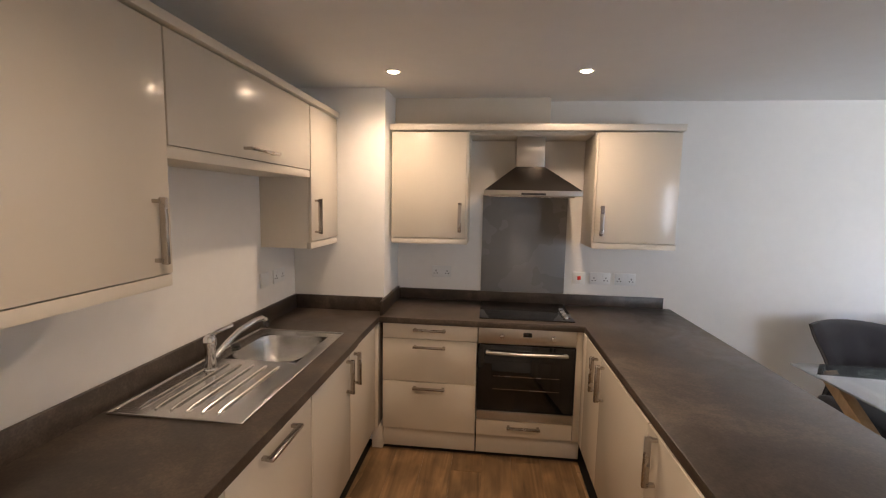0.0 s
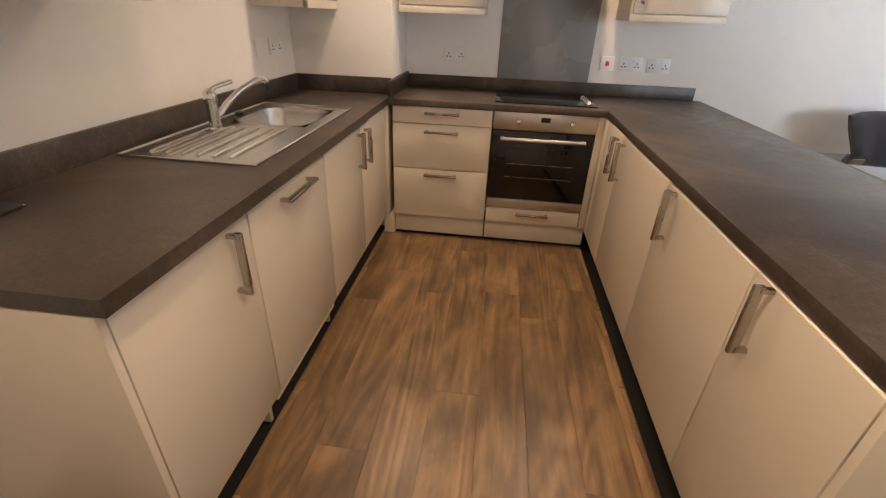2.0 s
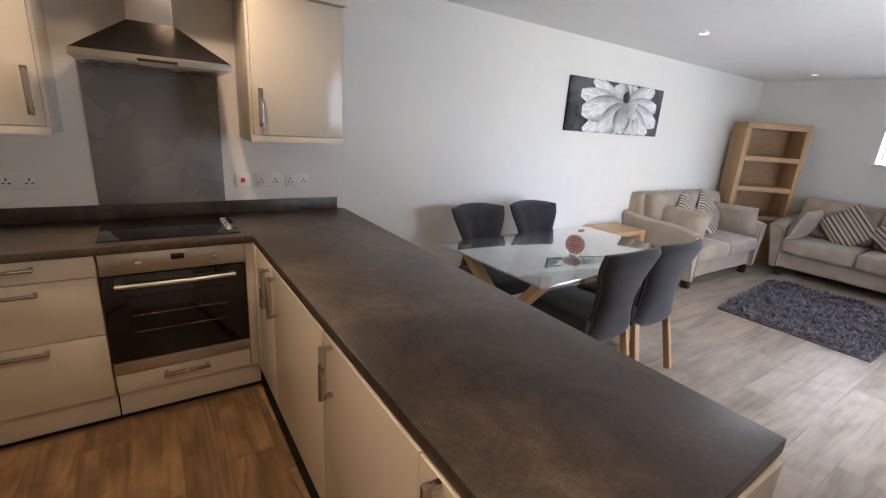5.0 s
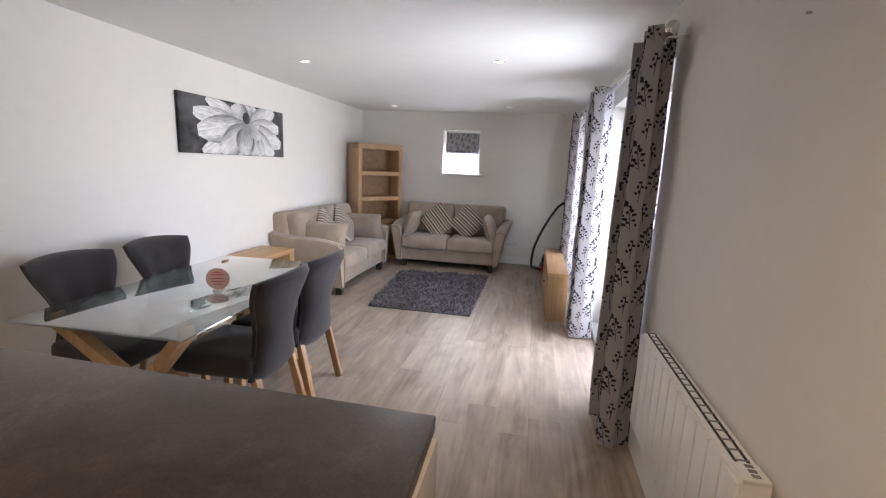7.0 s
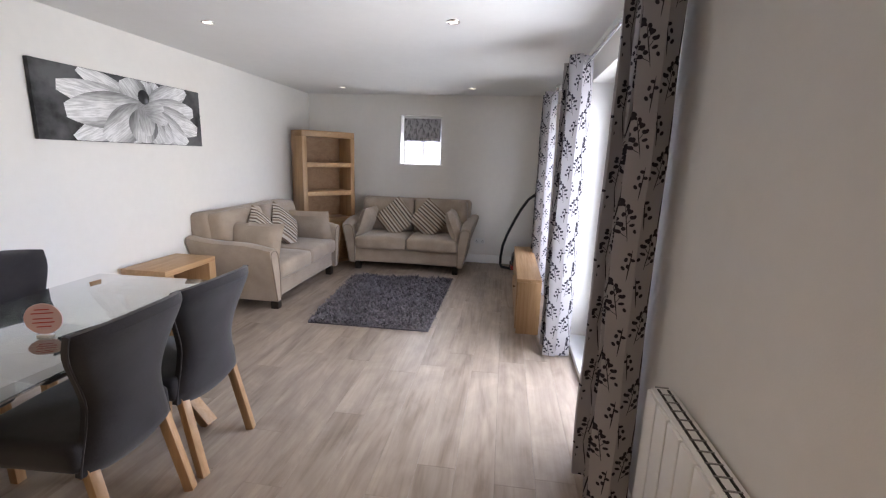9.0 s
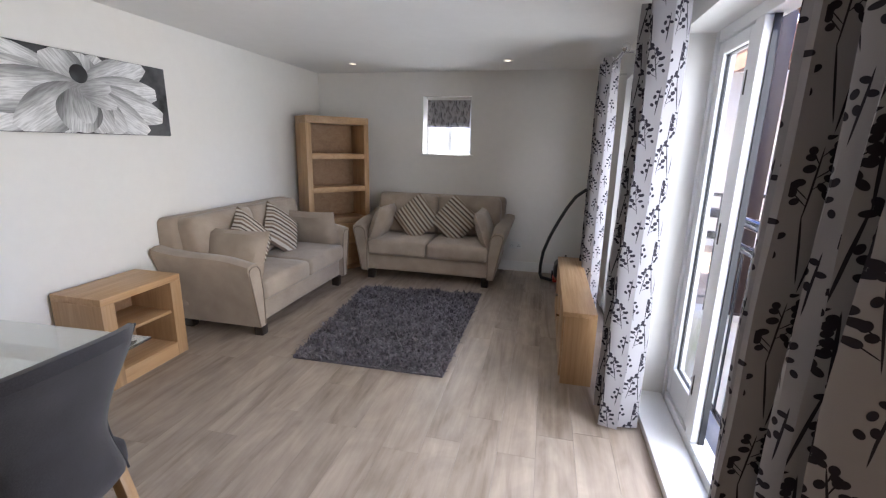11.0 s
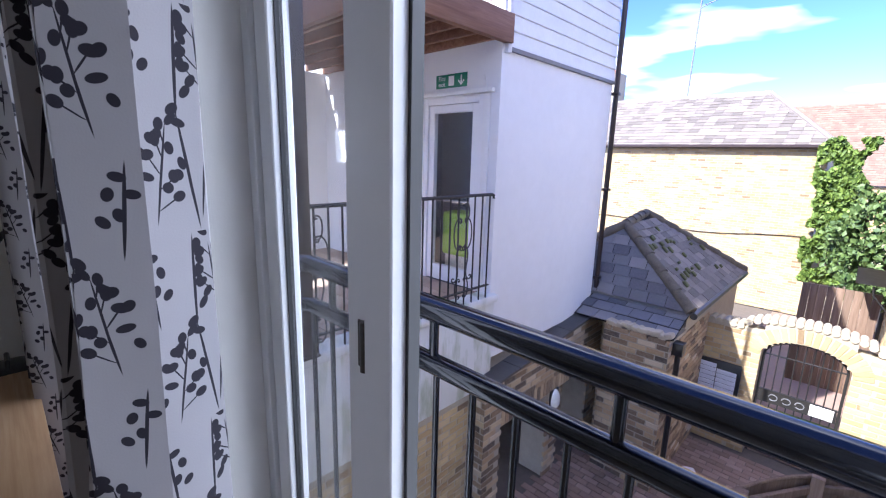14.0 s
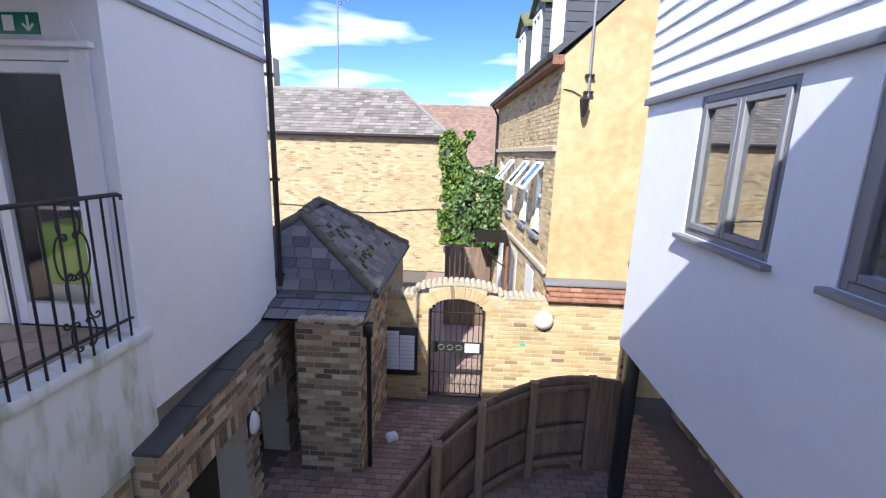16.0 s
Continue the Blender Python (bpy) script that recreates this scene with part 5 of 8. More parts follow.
# ---- sofas ----
def sofa(label):
    """A two-seat sofa at the origin that faces -y, with flared arms."""
    t = thing("sofa", (0, 0, 0), label, "sofa", "beige two-seat sofas")
    base = part("base", soft_box(1.44, 0.72, 0.20, Matrix.Translation((0, 0.02, 0.20)), 0.03), M["sofa"], t)
    part("back", soft_box(1.58, 0.20, 0.73, Matrix.Translation((0, 0.34, 0.56)) @ Matrix.Rotation(radians(-7), 4, "X"), 0.06), M["sofa"], t)
    for s in (-1, 1):
        bm = bmesh.new()
        # arm: flared outwards to the top, sloping down to the front
        n = 14
        sec = []
        for i in range(n + 1):
            k = i / n
            y = -0.39 + 0.80 * k
            top = 0.62 + 0.10 * k + 0.015 * math.sin(k * 6)
            ring = []
            for x, z in ((0.69, 0.10), (0.755, 0.10), (0.80, 0.35), (0.855 + 0.05 * k, top - 0.05), (0.85 + 0.05 * k, top - 0.015), (0.81 + 0.04 * k, top), (0.75 + 0.02 * k, top - 0.005), (0.715, top - 0.04), (0.69, 0.38)):
                ring.append(bm.verts.new((s * x, y, z)))
            sec.append(ring)
        for a, c in zip(sec, sec[1:]):
            for i in range(9):
                bm.faces.new((a[i], a[(i + 1) % 9], c[(i + 1) % 9], c[i]))
        bm.faces.new(sec[0])
        bm.faces.new(sec[-1][::-1])
        bmesh.ops.recalc_face_normals(bm, faces=bm.faces)
        arm = part("arm", bm, M["sofa"], t)
        ed = [(s * x, -0.392, z) for x, z in ((0.69, 0.11), (0.69, 0.38), (0.715, 0.56), (0.745, 0.595), (0.80, 0.60), (0.835, 0.585), (0.84, 0.55), (0.80, 0.35), (0.755, 0.11))]
        part("piping", tube(ed, 0.006, 6), M["sofapipe"], arm, "darker piped seam")
        part("seat_cushion", soft_box(0.685, 0.66, 0.16, Matrix.Translation((s * 0.346, -0.075, 0.37)), 0.045, 0.028), M["sofa"], t)
        part("back_cushion", soft_box(0.75, 0.22, 0.46, Matrix.Translation((s * 0.375, 0.215, 0.69)) @ Matrix.Rotation(radians(-12), 4, "X"), 0.075, 0.012), M["sofa"], t)
    for x in (-0.66, 0.66):
        for y in (-0.32, 0.34):
            part("foot", bar((x, y, 0.105), (x, y, 0.0), 0.075, 0.075, 0.006), M["darkwood"], t, "dark block foot")
    return t


def cushion(name, label, w, h, m, mat, group=""):
    t = thing(name, (0, 0, 0), label, "cushion", group)
    part("cover", pillow(w, w, h, Matrix.Identity(4)) if mat is M["stripe"] else pillow(w, w * 0.72, h, Matrix.Identity(4)), mat, t)
    t.matrix_basis = m
    return t


def dress(base):
    """Two striped cushions and two plain ones on a sofa whose pose is base."""
    g = "striped scatter cushions"
    for s, spin in ((-1, 42), (1, 50)):
        m = base @ Matrix.Translation((s * 0.235, 0.035, 0.665)) @ Matrix.Rotation(radians(68), 4, "X") @ Matrix.Rotation(radians(spin), 4, "Z")
        cushion("scatter_cushion", "square cushion striped in brown and cream", 0.45, 0.14, m, M["stripe"], g)
        m = base @ Matrix.Translation((s * 0.605, -0.09, 0.625)) @ Matrix.Rotation(radians(s * 70), 4, "Y") @ Matrix.Rotation(radians(90), 4, "Z")
        cushion("arm_cushion", "plain beige cushion leaning on the sofa arm", 0.58, 0.16, m, M["sofa"], "plain arm cushions")


m1, m2 = pose(5.79, 2.69, 0, 0, 0, 0), pose(7.16, 1.455, 0, 0, 0, -90)
s1 = sofa("beige chenille two-seat sofa along the white wall")
s1.matrix_basis = m1
dress(m1)
s2 = copy_thing(s1, m2)
s2["label"] = "beige chenille two-seat sofa below the small window"
dress(m2)


# ---- oak furniture ----
def bookcase():
    m = pose(7.11, 2.69, 0, 0, 0, -40)
    t = thing("bookcase", (0, 0, 0), "tall oak bookcase with empty open shelves set across the corner", "bookcase")
    w, d, h = 0.38, 0.17, 1.80
    part("side", box(-w, -w + 0.06, -d, d, 0, h - 0.08, 0.003), M["oaky"], t)
    part("side", box(w - 0.06, w, -d, d, 0, h - 0.08, 0.003), M["oaky"], t)
    part("top", box(-w, w, -d, d, h - 0.08, h, 0.003), M["oak"], t)
    part("back", box(-w + 0.06, w - 0.06, d - 0.02, d - 0.005, 0.02, h - 0.06), M["oakshade"], t, "oak back panel with shade in its colour")
    for z in (0.58, 0.95, 1.33):
        part("shelf", box(-w + 0.06, w - 0.06, -d + 0.002, d - 0.02, z, z + 0.06, 0.002), M["oak"], t)
    part("drawer_front", box(-w + 0.063, w - 0.063, -d + 0.004, -d + 0.025, 0.06, 0.315, 0.003), M["oak"], t)
    part("drawer_front", box(-w + 0.063, w - 0.063, -d + 0.004, -d + 0.025, 0.32, 0.575, 0.003), M["oak"], t)
    part("base", box(-w + 0.06, w - 0.06, -d + 0.01, d - 0.02, 0.0, 0.055, 0.002), M["oak"], t)
    t.matrix_basis = m
    return t


bookcase()
t = thing("side_unit", (4.455, 2.9, 0), "low oak media unit with two open shelves", "side table")
x0, x1, y0, y1, h = 4.165, 4.745, 2.71, 3.09, 0.59
part("top", box(x0, x1, y0, y1, h - 0.045, h, 0.003), M["oak"], t)
part("side", box(x0, x0 + 0.085, y0, y1, 0, h - 0.045, 0.003), M["oaky"], t)
part("side", box(x1 - 0.085, x1, y0, y1, 0, h - 0.045, 0.003), M["oaky"], t)
part("bottom", box(x0 + 0.085, x1 - 0.085, y0, y1, 0, 0.10, 0.003), M["oak"], t)
part("back", box(x0 + 0.085, x1 - 0.085, y1 - 0.02, y1 - 0.004, 0.10, h - 0.045), M["oakshade"], t, "oak back panel, shade of the open niche painted in")
part("shelf", box(x0 + 0.085, x1 - 0.085, y0 + 0.02, y1 - 0.02, 0.32, 0.34, 0.002), M["oak"], t)
part("bracket", box(x0 + 0.17, x0 + 0.23, y0 + 0.05, y1 - 0.03, h - 0.065, h - 0.046), M["oak"], t)
t = thing("sideboard", (5.72, -0.13, 0), "low oak television sideboard along the door wall", "sideboard")
x0, x1, y0, y1, h = 4.985, 6.46, -0.155, 0.055, 0.50
part("top", box(x0, x1, y0, y1, h - 0.03, h, 0.003), M["oak"], t)
part("side", box(x0, x0 + 0.03, y0, y1 - 0.014, 0, h - 0.03, 0.002), M["oaky"], t)
part("side", box(x1 - 0.03, x1, y0, y1 - 0.014, 0, h - 0.03, 0.002), M["oaky"], t)
part("back", box(x0 + 0.03, x1 - 0.03, y0, y0 + 0.012, 0.03, h - 0.03), M["oakshade"], t)
part("bottom", box(x0 + 0.03, x1 - 0.03, y0 + 0.012, y1 - 0.016, 0.03, 0.06), M["oak"], t)
for k in range(3):
    a = x0 + 0.033 + k * 0.47
    d = part("door", box(a + 0.002, a + 0.466, y1 - 0.022, y1 - 0.002, 0.035, h - 0.034, 0.002), M["oak"], t)
    part("knob", lathe([(0.008, 0.0), (0.008, -0.012), (0.014, -0.02), (0.0, -0.024)], (a + 0.42, y1 - 0.002, 0.3), 14, "Y"), M["nickel"], d)


# ---- rug ----
def rug():
    t = thing("rug", (5.65, 1.37, 0), "dark grey shaggy pile rug on the oak floor", "rug")
    cs = [(4.83, 1.90), (4.845, 0.80), (6.53, 0.79), (6.42, 2.02)]
    part("backing", extrude_profile([(x, y) for x, y in cs], "z", 0.0, 0.012), M["rug"], t)
    rs = np.random.RandomState(3)
    n = 13000
    u, v = rs.rand(n), rs.rand(n)
    c = [np.array(p) for p in cs]
    p = ((1 - u) * (1 - v))[:, None] * c[0] + ((1 - u) * v)[:, None] * c[1] + (u * v)[:, None] * c[2] + (u * (1 - v))[:, None] * c[3]
    ang, bend = rs.rand(n) * 6.283, 0.015 + 0.040 * rs.rand(n)
    hgt = 0.018 + 0.026 * rs.rand(n) * (0.6 + 0.8 * (np.sin(p[:, 0] * 23 + np.sin(p[:, 1] * 31) * 2) * np.sin(p[:, 1] * 19) > 0))
    dx, dy = np.cos(ang), np.sin(ang)
    wd = 0.0075
    o = ORIGIN[t]
    V = np.zeros((n, 5, 3))
    for k, (side, along, up) in enumerate(((-1, 0, 0.0), (1, 0, 0.0), (1, 0.45, 0.75), (-1, 0.45, 0.75), (0, 1.0, 1.0))):
        V[:, k, 0] = p[:, 0] - dy * wd * side + dx * bend * along - o.x
        V[:, k, 1] = p[:, 1] + dx * wd * side + dy * bend * along - o.y
        V[:, k, 2] = 0.008 + hgt * up
    F = []
    for i in range(n):
        q = 5 * i
        F.append((q, q + 1, q + 2, q + 3))
        F.append((q + 3, q + 2, q + 4))
    me = mesh_from(V.reshape(-1, 3).tolist(), F, "shag_surface")
    me.materials.append(M["rug"])
    ob = new("shag_surface", me)
    ob.parent = t
    tagged(ob, "long grey shag pile", "", "", "stuff")


rug()

# ---- vacuum cleaner ----
t = thing("vacuum_cleaner", (7.2, 0.0, 0), "black cylinder vacuum cleaner with looped hose in the corner", "vacuum cleaner")
part("body", soft_box(0.30, 0.24, 0.20, Matrix.Translation((7.22, -0.06, 0.15)), 0.07, 0.03, 3), M["black"], t)
part("bumper", soft_box(0.32, 0.26, 0.05, Matrix.Translation((7.22, -0.06, 0.075)), 0.02, 0.0, 2), M["red"], t, "dark red lower shell")
for y in (-0.185, 0.07):
    part("wheel", cyl((7.27, y - 0.012, 0.065), (7.27, y + 0.012, 0.065), 0.065, seg=22), M["black"], t)
part("handle", tube([(7.13, -0.06, 0.26), (7.15, -0.06, 0.31), (7.25, -0.06, 0.32), (7.29, -0.06, 0.26)], 0.012, 8), M["black"], t)
part("hose", tube([(7.10, -0.02, 0.13), (7.16, 0.08, 0.05), (7.28, 0.19, 0.035), (7.36, 0.21, 0.06), (7.38, 0.21, 0.16), (7.38, 0.19, 0.32), (7.38, 0.13, 0.50), (7.37, 0.05, 0.68), (7.36, -0.03, 0.84), (7.36, -0.12, 0.98), (7.36, -0.22, 1.06), (7.36, -0.27, 1.06)], 0.019, 10), M["black"], t, "black corrugated hose")
part("wand", cyl((7.36, -0.27, 1.06), (7.34, -0.36, 0.12), 0.017, seg=12), M["black"], t)


# ---- floor boards ----
def boards(parent, x0, x1, y0, y1, w, L, along, mat, seed):
    """Laminate planks of one size in staggered rows; along: 'x' or 'y'."""
    rs = random.Random(seed)
    u0, u1, v0, v1 = (x0, x1, y0, y1) if along == "x" else (y0, y1, x0, x1)
    shared = {}
    v = v0
    while v < v1 - 1e-3:
        ve = min(v + w, v1)
        u = u0 - rs.uniform(0, L)
        while u < u1:
            a, c = max(u, u0), min(u + L, u1)
            if c - a > 0.02:
                key = (round(c - a, 3), round(ve - v, 3))
                if key not in shared:
                    lu, lv = key[0] / 2 - 0.0004, key[1] / 2 - 0.0004
                    hx, hy = (lu, lv) if along == "x" else (lv, lu)
                    bm = box(-hx, hx, -hy, hy, -0.010, 0.0)
                    bmesh.ops.bevel(bm, geom=[e for e in bm.edges if all(q.co.z > -1e-4 for q in e.verts)], offset=0.0004, segments=1, affect="EDGES")
                    me = bpy.data.meshes.new("plank")
                    bm.to_mesh(me)
                    bm.free()
                    me.materials.append(mat)
                    shared[key] = me
                pu, pv = (a + c) / 2, (v + ve) / 2
                piece("plank", shared[key], parent, (pu, pv, 0) if along == "x" else (pv, pu, 0))
            u += L
        v = ve


boards(floor_l, 1.56, XE, YS, YN, 0.192, 1.29, "x", M["plank"], 5)
boards(floor_k, -0.49, 0.868, YS, 2.597, 0.186, 1.22, "y", M["kplank"], 8)
boards(floor_k, 0.868, 1.56, YS, 0.44, 0.186, 1.22, "y", M["kplank"], 9)
boards(floor_k, XW, -0.49, YS, 0.44, 0.186, 1.22, "y", M["kplank"], 10)



def cut_edge(x, y0, y1, side, seed):
    """The ragged pale edge where the boards were trimmed along the units."""
    rs = random.Random(seed)
    y = y0
    while y < y1 - 0.05:
        e = min(y + rs.uniform(0.14, 0.38), y1)
        w0, w1 = rs.uniform(0.014, 0.030), rs.uniform(0.016, 0.036)
        pts = [(x, y), (x + side * w0, y), (x + side * (w0 + w1) / 2 * rs.uniform(0.8, 1.1), (y + e) / 2), (x + side * w1, e - 0.006), (x, e - 0.006)]
        part("trimmed_edge", extrude_profile(pts if side > 0 else pts[::-1], "z", -0.006, 0.0015), M["rawedge"], floor_k)
        y = e


cut_edge(-0.488, 0.46, 2.56, 1, 3)
cut_edge(0.866, 0.46, 2.56, -1, 4)

# ---- the court outside ----
G = -2.75
b = bmesh.new()
bmesh.ops.create_grid(b, x_segments=2, y_segments=2, size=300)
bmesh.ops.translate(b, vec=(0, 0, G - 0.03), verts=b.verts)
structure("ground", b, M["joint"], "dusty ground of the court reaching to the distance", "ground")


def brick_mesh(L, h, d, mat):
    bm = box(-L / 2, L / 2, -d, 0.0, -h / 2, h / 2)
    bmesh.ops.bevel(bm, geom=[e for e in bm.edges if all(v.co.y > -1e-5 for v in e.verts)], offset=0.004, segments=1, affect="EDGES")
    me = bpy.data.meshes.new("brick")
    bm.to_mesh(me)
    bm.free()
    me.materials.append(mat)
    return me


def lay_bricks(parent, p0, u, n, L, z0, z1, mat, single=0, hole=None, bl=0.212, bh=0.063, joint=0.013, name="brick", seed=1):
    """Stretcher courses on a wall face. p0: a foot point on the face, u: the way along it, n: outwards. The first bricks are objects, the rest one joined mesh."""
    rs = random.Random(seed)
    p0, u, n = Vector(p0), Vector(u).normalized(), Vector(n).normalized()
    turn = Matrix((n.cross(Vector((0, 0, 1))), n, Vector((0, 0, 1)))).transposed().to_euler()
    shared, rest_v, rest_f, made = {}, [], [], 0
    rows = int((z1 - z0) / (bh + joint))
    for r in range(rows):
        z = z0 + joint / 2 + bh / 2 + r * (bh + joint)
        a = -(bl + joint) * (0.5 if r % 2 else 0.0)
        while a < L:
            s, e = max(a, 0.0), min(a + bl, L)
            a += bl + joint
            if e - s < 0.03:
                continue
            if hole and hole((s + e) / 2, z):
                continue
            c = p0 + u * ((s + e) / 2) + n * (0.005 + rs.uniform(-0.002, 0.0035))
            c.z = z
            w = round(e - s, 2)
            if made < single:
                if w not in shared:
                    shared[w] = brick_mesh(w, bh, 0.03, mat)
                piece(name, shared[w], parent, c, turn)
                made += 1
            else:
                k = len(rest_v)
                hw, hh = w / 2, bh / 2
                o = ORIGIN[parent]
                for du, dz, dn in ((-hw, -hh, -0.02), (hw, -hh, -0.02), (hw, hh, -0.02), (-hw, hh, -0.02), (-hw + 0.003, -hh + 0.003, 0), (hw - 0.003, -hh + 0.003, 0), (hw - 0.003, hh - 0.003, 0), (-hw + 0.003, hh - 0.003, 0)):
                    q = c + u * du + n * dn - o
                    rest_v.append((q.x, q.y, q.z + dz))
                for f in ((4, 5, 6, 7), (0, 1, 5, 4), (1, 2, 6, 5), (2, 3, 7, 6), (3, 0, 4, 7)):
                    rest_f.append(tuple(k + i for i in f))
    if rest_f:
        me = mesh_from(rest_v, rest_f, "brickwork")
        me.materials.append(mat)
        ob = new("brickwork", me)
        ob.parent = parent
        tagged(ob, "", "", "", "stuff")


def solid(name, at, label, category, bm, mat):
    """A wall of the setting that carries bricks or boards."""
    ob = put(name, bm, mat, None, "", False, at)
    return tagged(ob, label, category, "", "structure")


def cladding(parent, p0, u, n, L, z0, z1, mat, h=0.15):
    """Overlapping weatherboards, each an object."""
    u, n = Vector(u).normalized(), Vector(n).normalized()
    bm = bmesh.new()
    pr = [(0.0, 0.0), (0.030, 0.0), (0.032, 0.012), (0.010, h + 0.02), (0.0, h + 0.02)]
    A = [bm.verts.new(n * d + Vector((0, 0, z))) for d, z in pr]
    B = [bm.verts.new(n * d + u * L + Vector((0, 0, z))) for d, z in pr]
    for i in range(5):
        bm.faces.new((A[i], A[(i + 1) % 5], B[(i + 1) % 5], B[i]))
    bm.faces.new(A)
    bm.faces.new(B[::-1])
    bmesh.ops.recalc_face_normals(bm, faces=bm.faces)
    me = bpy.data.meshes.new("board")
    bm.to_mesh(me)
    bm.free()
    me.materials.append(mat)
    z = z0
    while z < z1 - 0.02:
        piece("board", me, parent, (p0[0], p0[1], z))
        z += h


def roof_slates(parent, a, c, d, e, mat, sw=0.25, sh=0.19, single=120, seed=2, name="slate"):
    """Slates over the roof face with eave a-c and top d-e (d above a, e above c)."""
    rs = random.Random(seed)
    a, c, d, e = (Vector(q) for q in (a, c, d, e))
    nrm = (c - a).cross(d - a if (d - a).length > 1e-6 else e - a).normalized()
    if nrm.z < 0:
        nrm = -nrm
    u = (c - a).normalized()
    upv = nrm.cross(u)
    if upv.z < 0:
        upv = -upv
    rise = max((d - a).dot(upv), (e - c).dot(upv))
    rows = max(1, int(rise / sh))
    turn = Matrix((upv.cross(nrm), upv, nrm)).transposed().to_euler()
    shared, V, F, made = {}, [], [], 0
    for r in range(rows):
        k = (r + 0.5) / rows
        s, t = a.lerp(d, k), c.lerp(e, k)
        L = (t - s).dot(u)
        x = -(sw * 0.5 if r % 2 else 0)
        while x < L:
            p, q = max(0, x), min(L, x + sw)
            x += sw
            if q - p < 0.05:
                continue
            w = round(q - p - 0.006, 2)
            mid = s + u * ((p + q) / 2) + nrm * (0.012 + rs.uniform(0, 0.005))
            if made < single:
                if w not in shared:
                    bm = box(-w / 2, w / 2, -sh * 0.62, sh * 0.62, -0.004, 0.004)
                    bmesh.ops.rotate(bm, cent=(0, 0, 0), matrix=Matrix.Rotation(-0.06, 3, "X"), verts=bm.verts)
                    me = bpy.data.meshes.new("slate")
                    bm.to_mesh(me)
                    bm.free()
                    me.materials.append(mat)
                    shared[w] = me
                piece(name, shared[w], parent, mid, turn)
                made += 1
            else:
                i = len(V)
                o = ORIGIN[parent]
                for du, dv, dn in ((-w / 2, -sh * 0.62, 0.012), (w / 2, -sh * 0.62, 0.012), (w / 2, sh * 0.55, -0.004), (-w / 2, sh * 0.55, -0.004), (-w / 2, -sh * 0.62, -0.004), (w / 2, -sh * 0.62, -0.004)):
                    V.append(tuple(mid + u * du + upv * dv + nrm * dn - o))
                F += [(i, i + 1, i + 2, i + 3), (i + 4, i + 5, i + 1, i)]
    if F:
        me = mesh_from(V, F, "slates")
        me.materials.append(mat)
        ob = new("slate_course", me)
        ob.parent = parent
        tagged(ob, "", "", "", "stuff")


def plane_face(pts):
    bm = bmesh.new()
    bm.faces.new([bm.verts.new(p) for p in pts])
    bmesh.ops.solidify(bm, geom=bm.faces[:], thickness=0.02)
    return bm


# railing in front of the open door
def juliet():
    t = thing("balcony_railing", (4.1, -0.77, 0.1), "glossy black metal railing across the open doorway", "railing")
    y, x0, x1 = -0.775, 3.05, 5.075
    for z, r, nm in ((1.165, 0.029, "top_rail"), (1.035, 0.024, "lower_rail")):
        part(nm, tube([(x0, OUT + 0.01, z), (x0, y + 0.03, z), (x0 + 0.03, y, z), (x1 - 0.03, y, z), (x1, y + 0.03, z), (x1, OUT + 0.01, z)], r, 14), M["blackmetal"], t, "round black handrail")
    part("bottom_rail", bar((x0, y, 0.11), (x1, y, 0.11), 0.03, 0.012, 0.002), M["blackmetal"], t)
    n = 19
    for k in range(n):
        x = x0 + 0.03 + (x1 - x0 - 0.06) * k / (n - 1)
        part("baluster", cyl((x, y, 0.11), (x, y, 1.03), 0.0075, seg=10), M["blackmetal"], t)
    for k in range(5):
        x = x0 + 0.20 + 0.42 * k
        part("spacer", cyl((x, y, 1.05), (x, y, 1.14), 0.011, seg=10), M["blackmetal"], t)
    structure("ledge", box(x0 - 0.05, x1 + 0.05, -0.82, OUT, -0.02, 0.02, 0.004), M["lead"], "grey ledge outside the glazed doors", "sill")


juliet()

# ---- white building with the walkway ----
EX = 6.60
wb = solid("building_walkway", (6.6, -5, G), "white rendered neighbouring building with boarded upper wall", "building", join(join(box(EX, 11.0, -6.22, -3.80, 2.60, 5.6), box(EX, EX + 0.02, -6.22, -3.80, -0.70, 2.60)), join(box(EX + 0.02, 11.0, -6.22, -6.0, -0.70, 2.60), box(EX + 0.02, 11.0, -6.0, -3.82, -0.70, -0.03))), M["render"])
cladding(wb, (EX, -3.80), (0, -1, 0), (-1, 0, 0), 2.42, 2.56, 5.6, M["clad"])
cladding(wb, (EX - 0.03, -3.80), (1, 0, 0), (0, 1, 0), 3.6, 2.86, 5.6, M["clad"])
part("corner_board", box(EX - 0.045, EX + 0.05, -3.815, -3.755, 2.50, 5.6, 0.003), M["clad"], wb, "white corner board")
part("drip_trim", box(EX - 0.035, EX, -6.22, -3.80, 2.52, 2.56, 0.003), M["lead"], wb, "grey drip trim")
# wall with the fire door
wd = solid("wall_fire_door", (7.3, -3.8, 0), "white rendered wall of the walkway with a glazed fire door", "wall", join(join(box(6.60, 6.79, -3.80, -3.72, 0.05, 2.62), box(7.65, 9.8, -3.80, -3.72, 0.05, 2.62)), box(6.79, 7.65, -3.80, -3.72, 2.12, 2.62)), M["render"])
fd = thing("fire_door", (7.2, -3.74, 0.05), "white glazed fire exit door on the walkway", "door")
bm = bmesh.new()
for x0, x1, z0, z1 in ((6.79, 6.85, 0.05, 2.12), (7.59, 7.65, 0.05, 2.12), (6.85, 7.59, 2.055, 2.12)):
    box(x0, x1, -3.79, -3.70, z0, z1, 0.004, 1, bm)
part("frame", bm, M["upvc"], fd)
bm = bmesh.new()
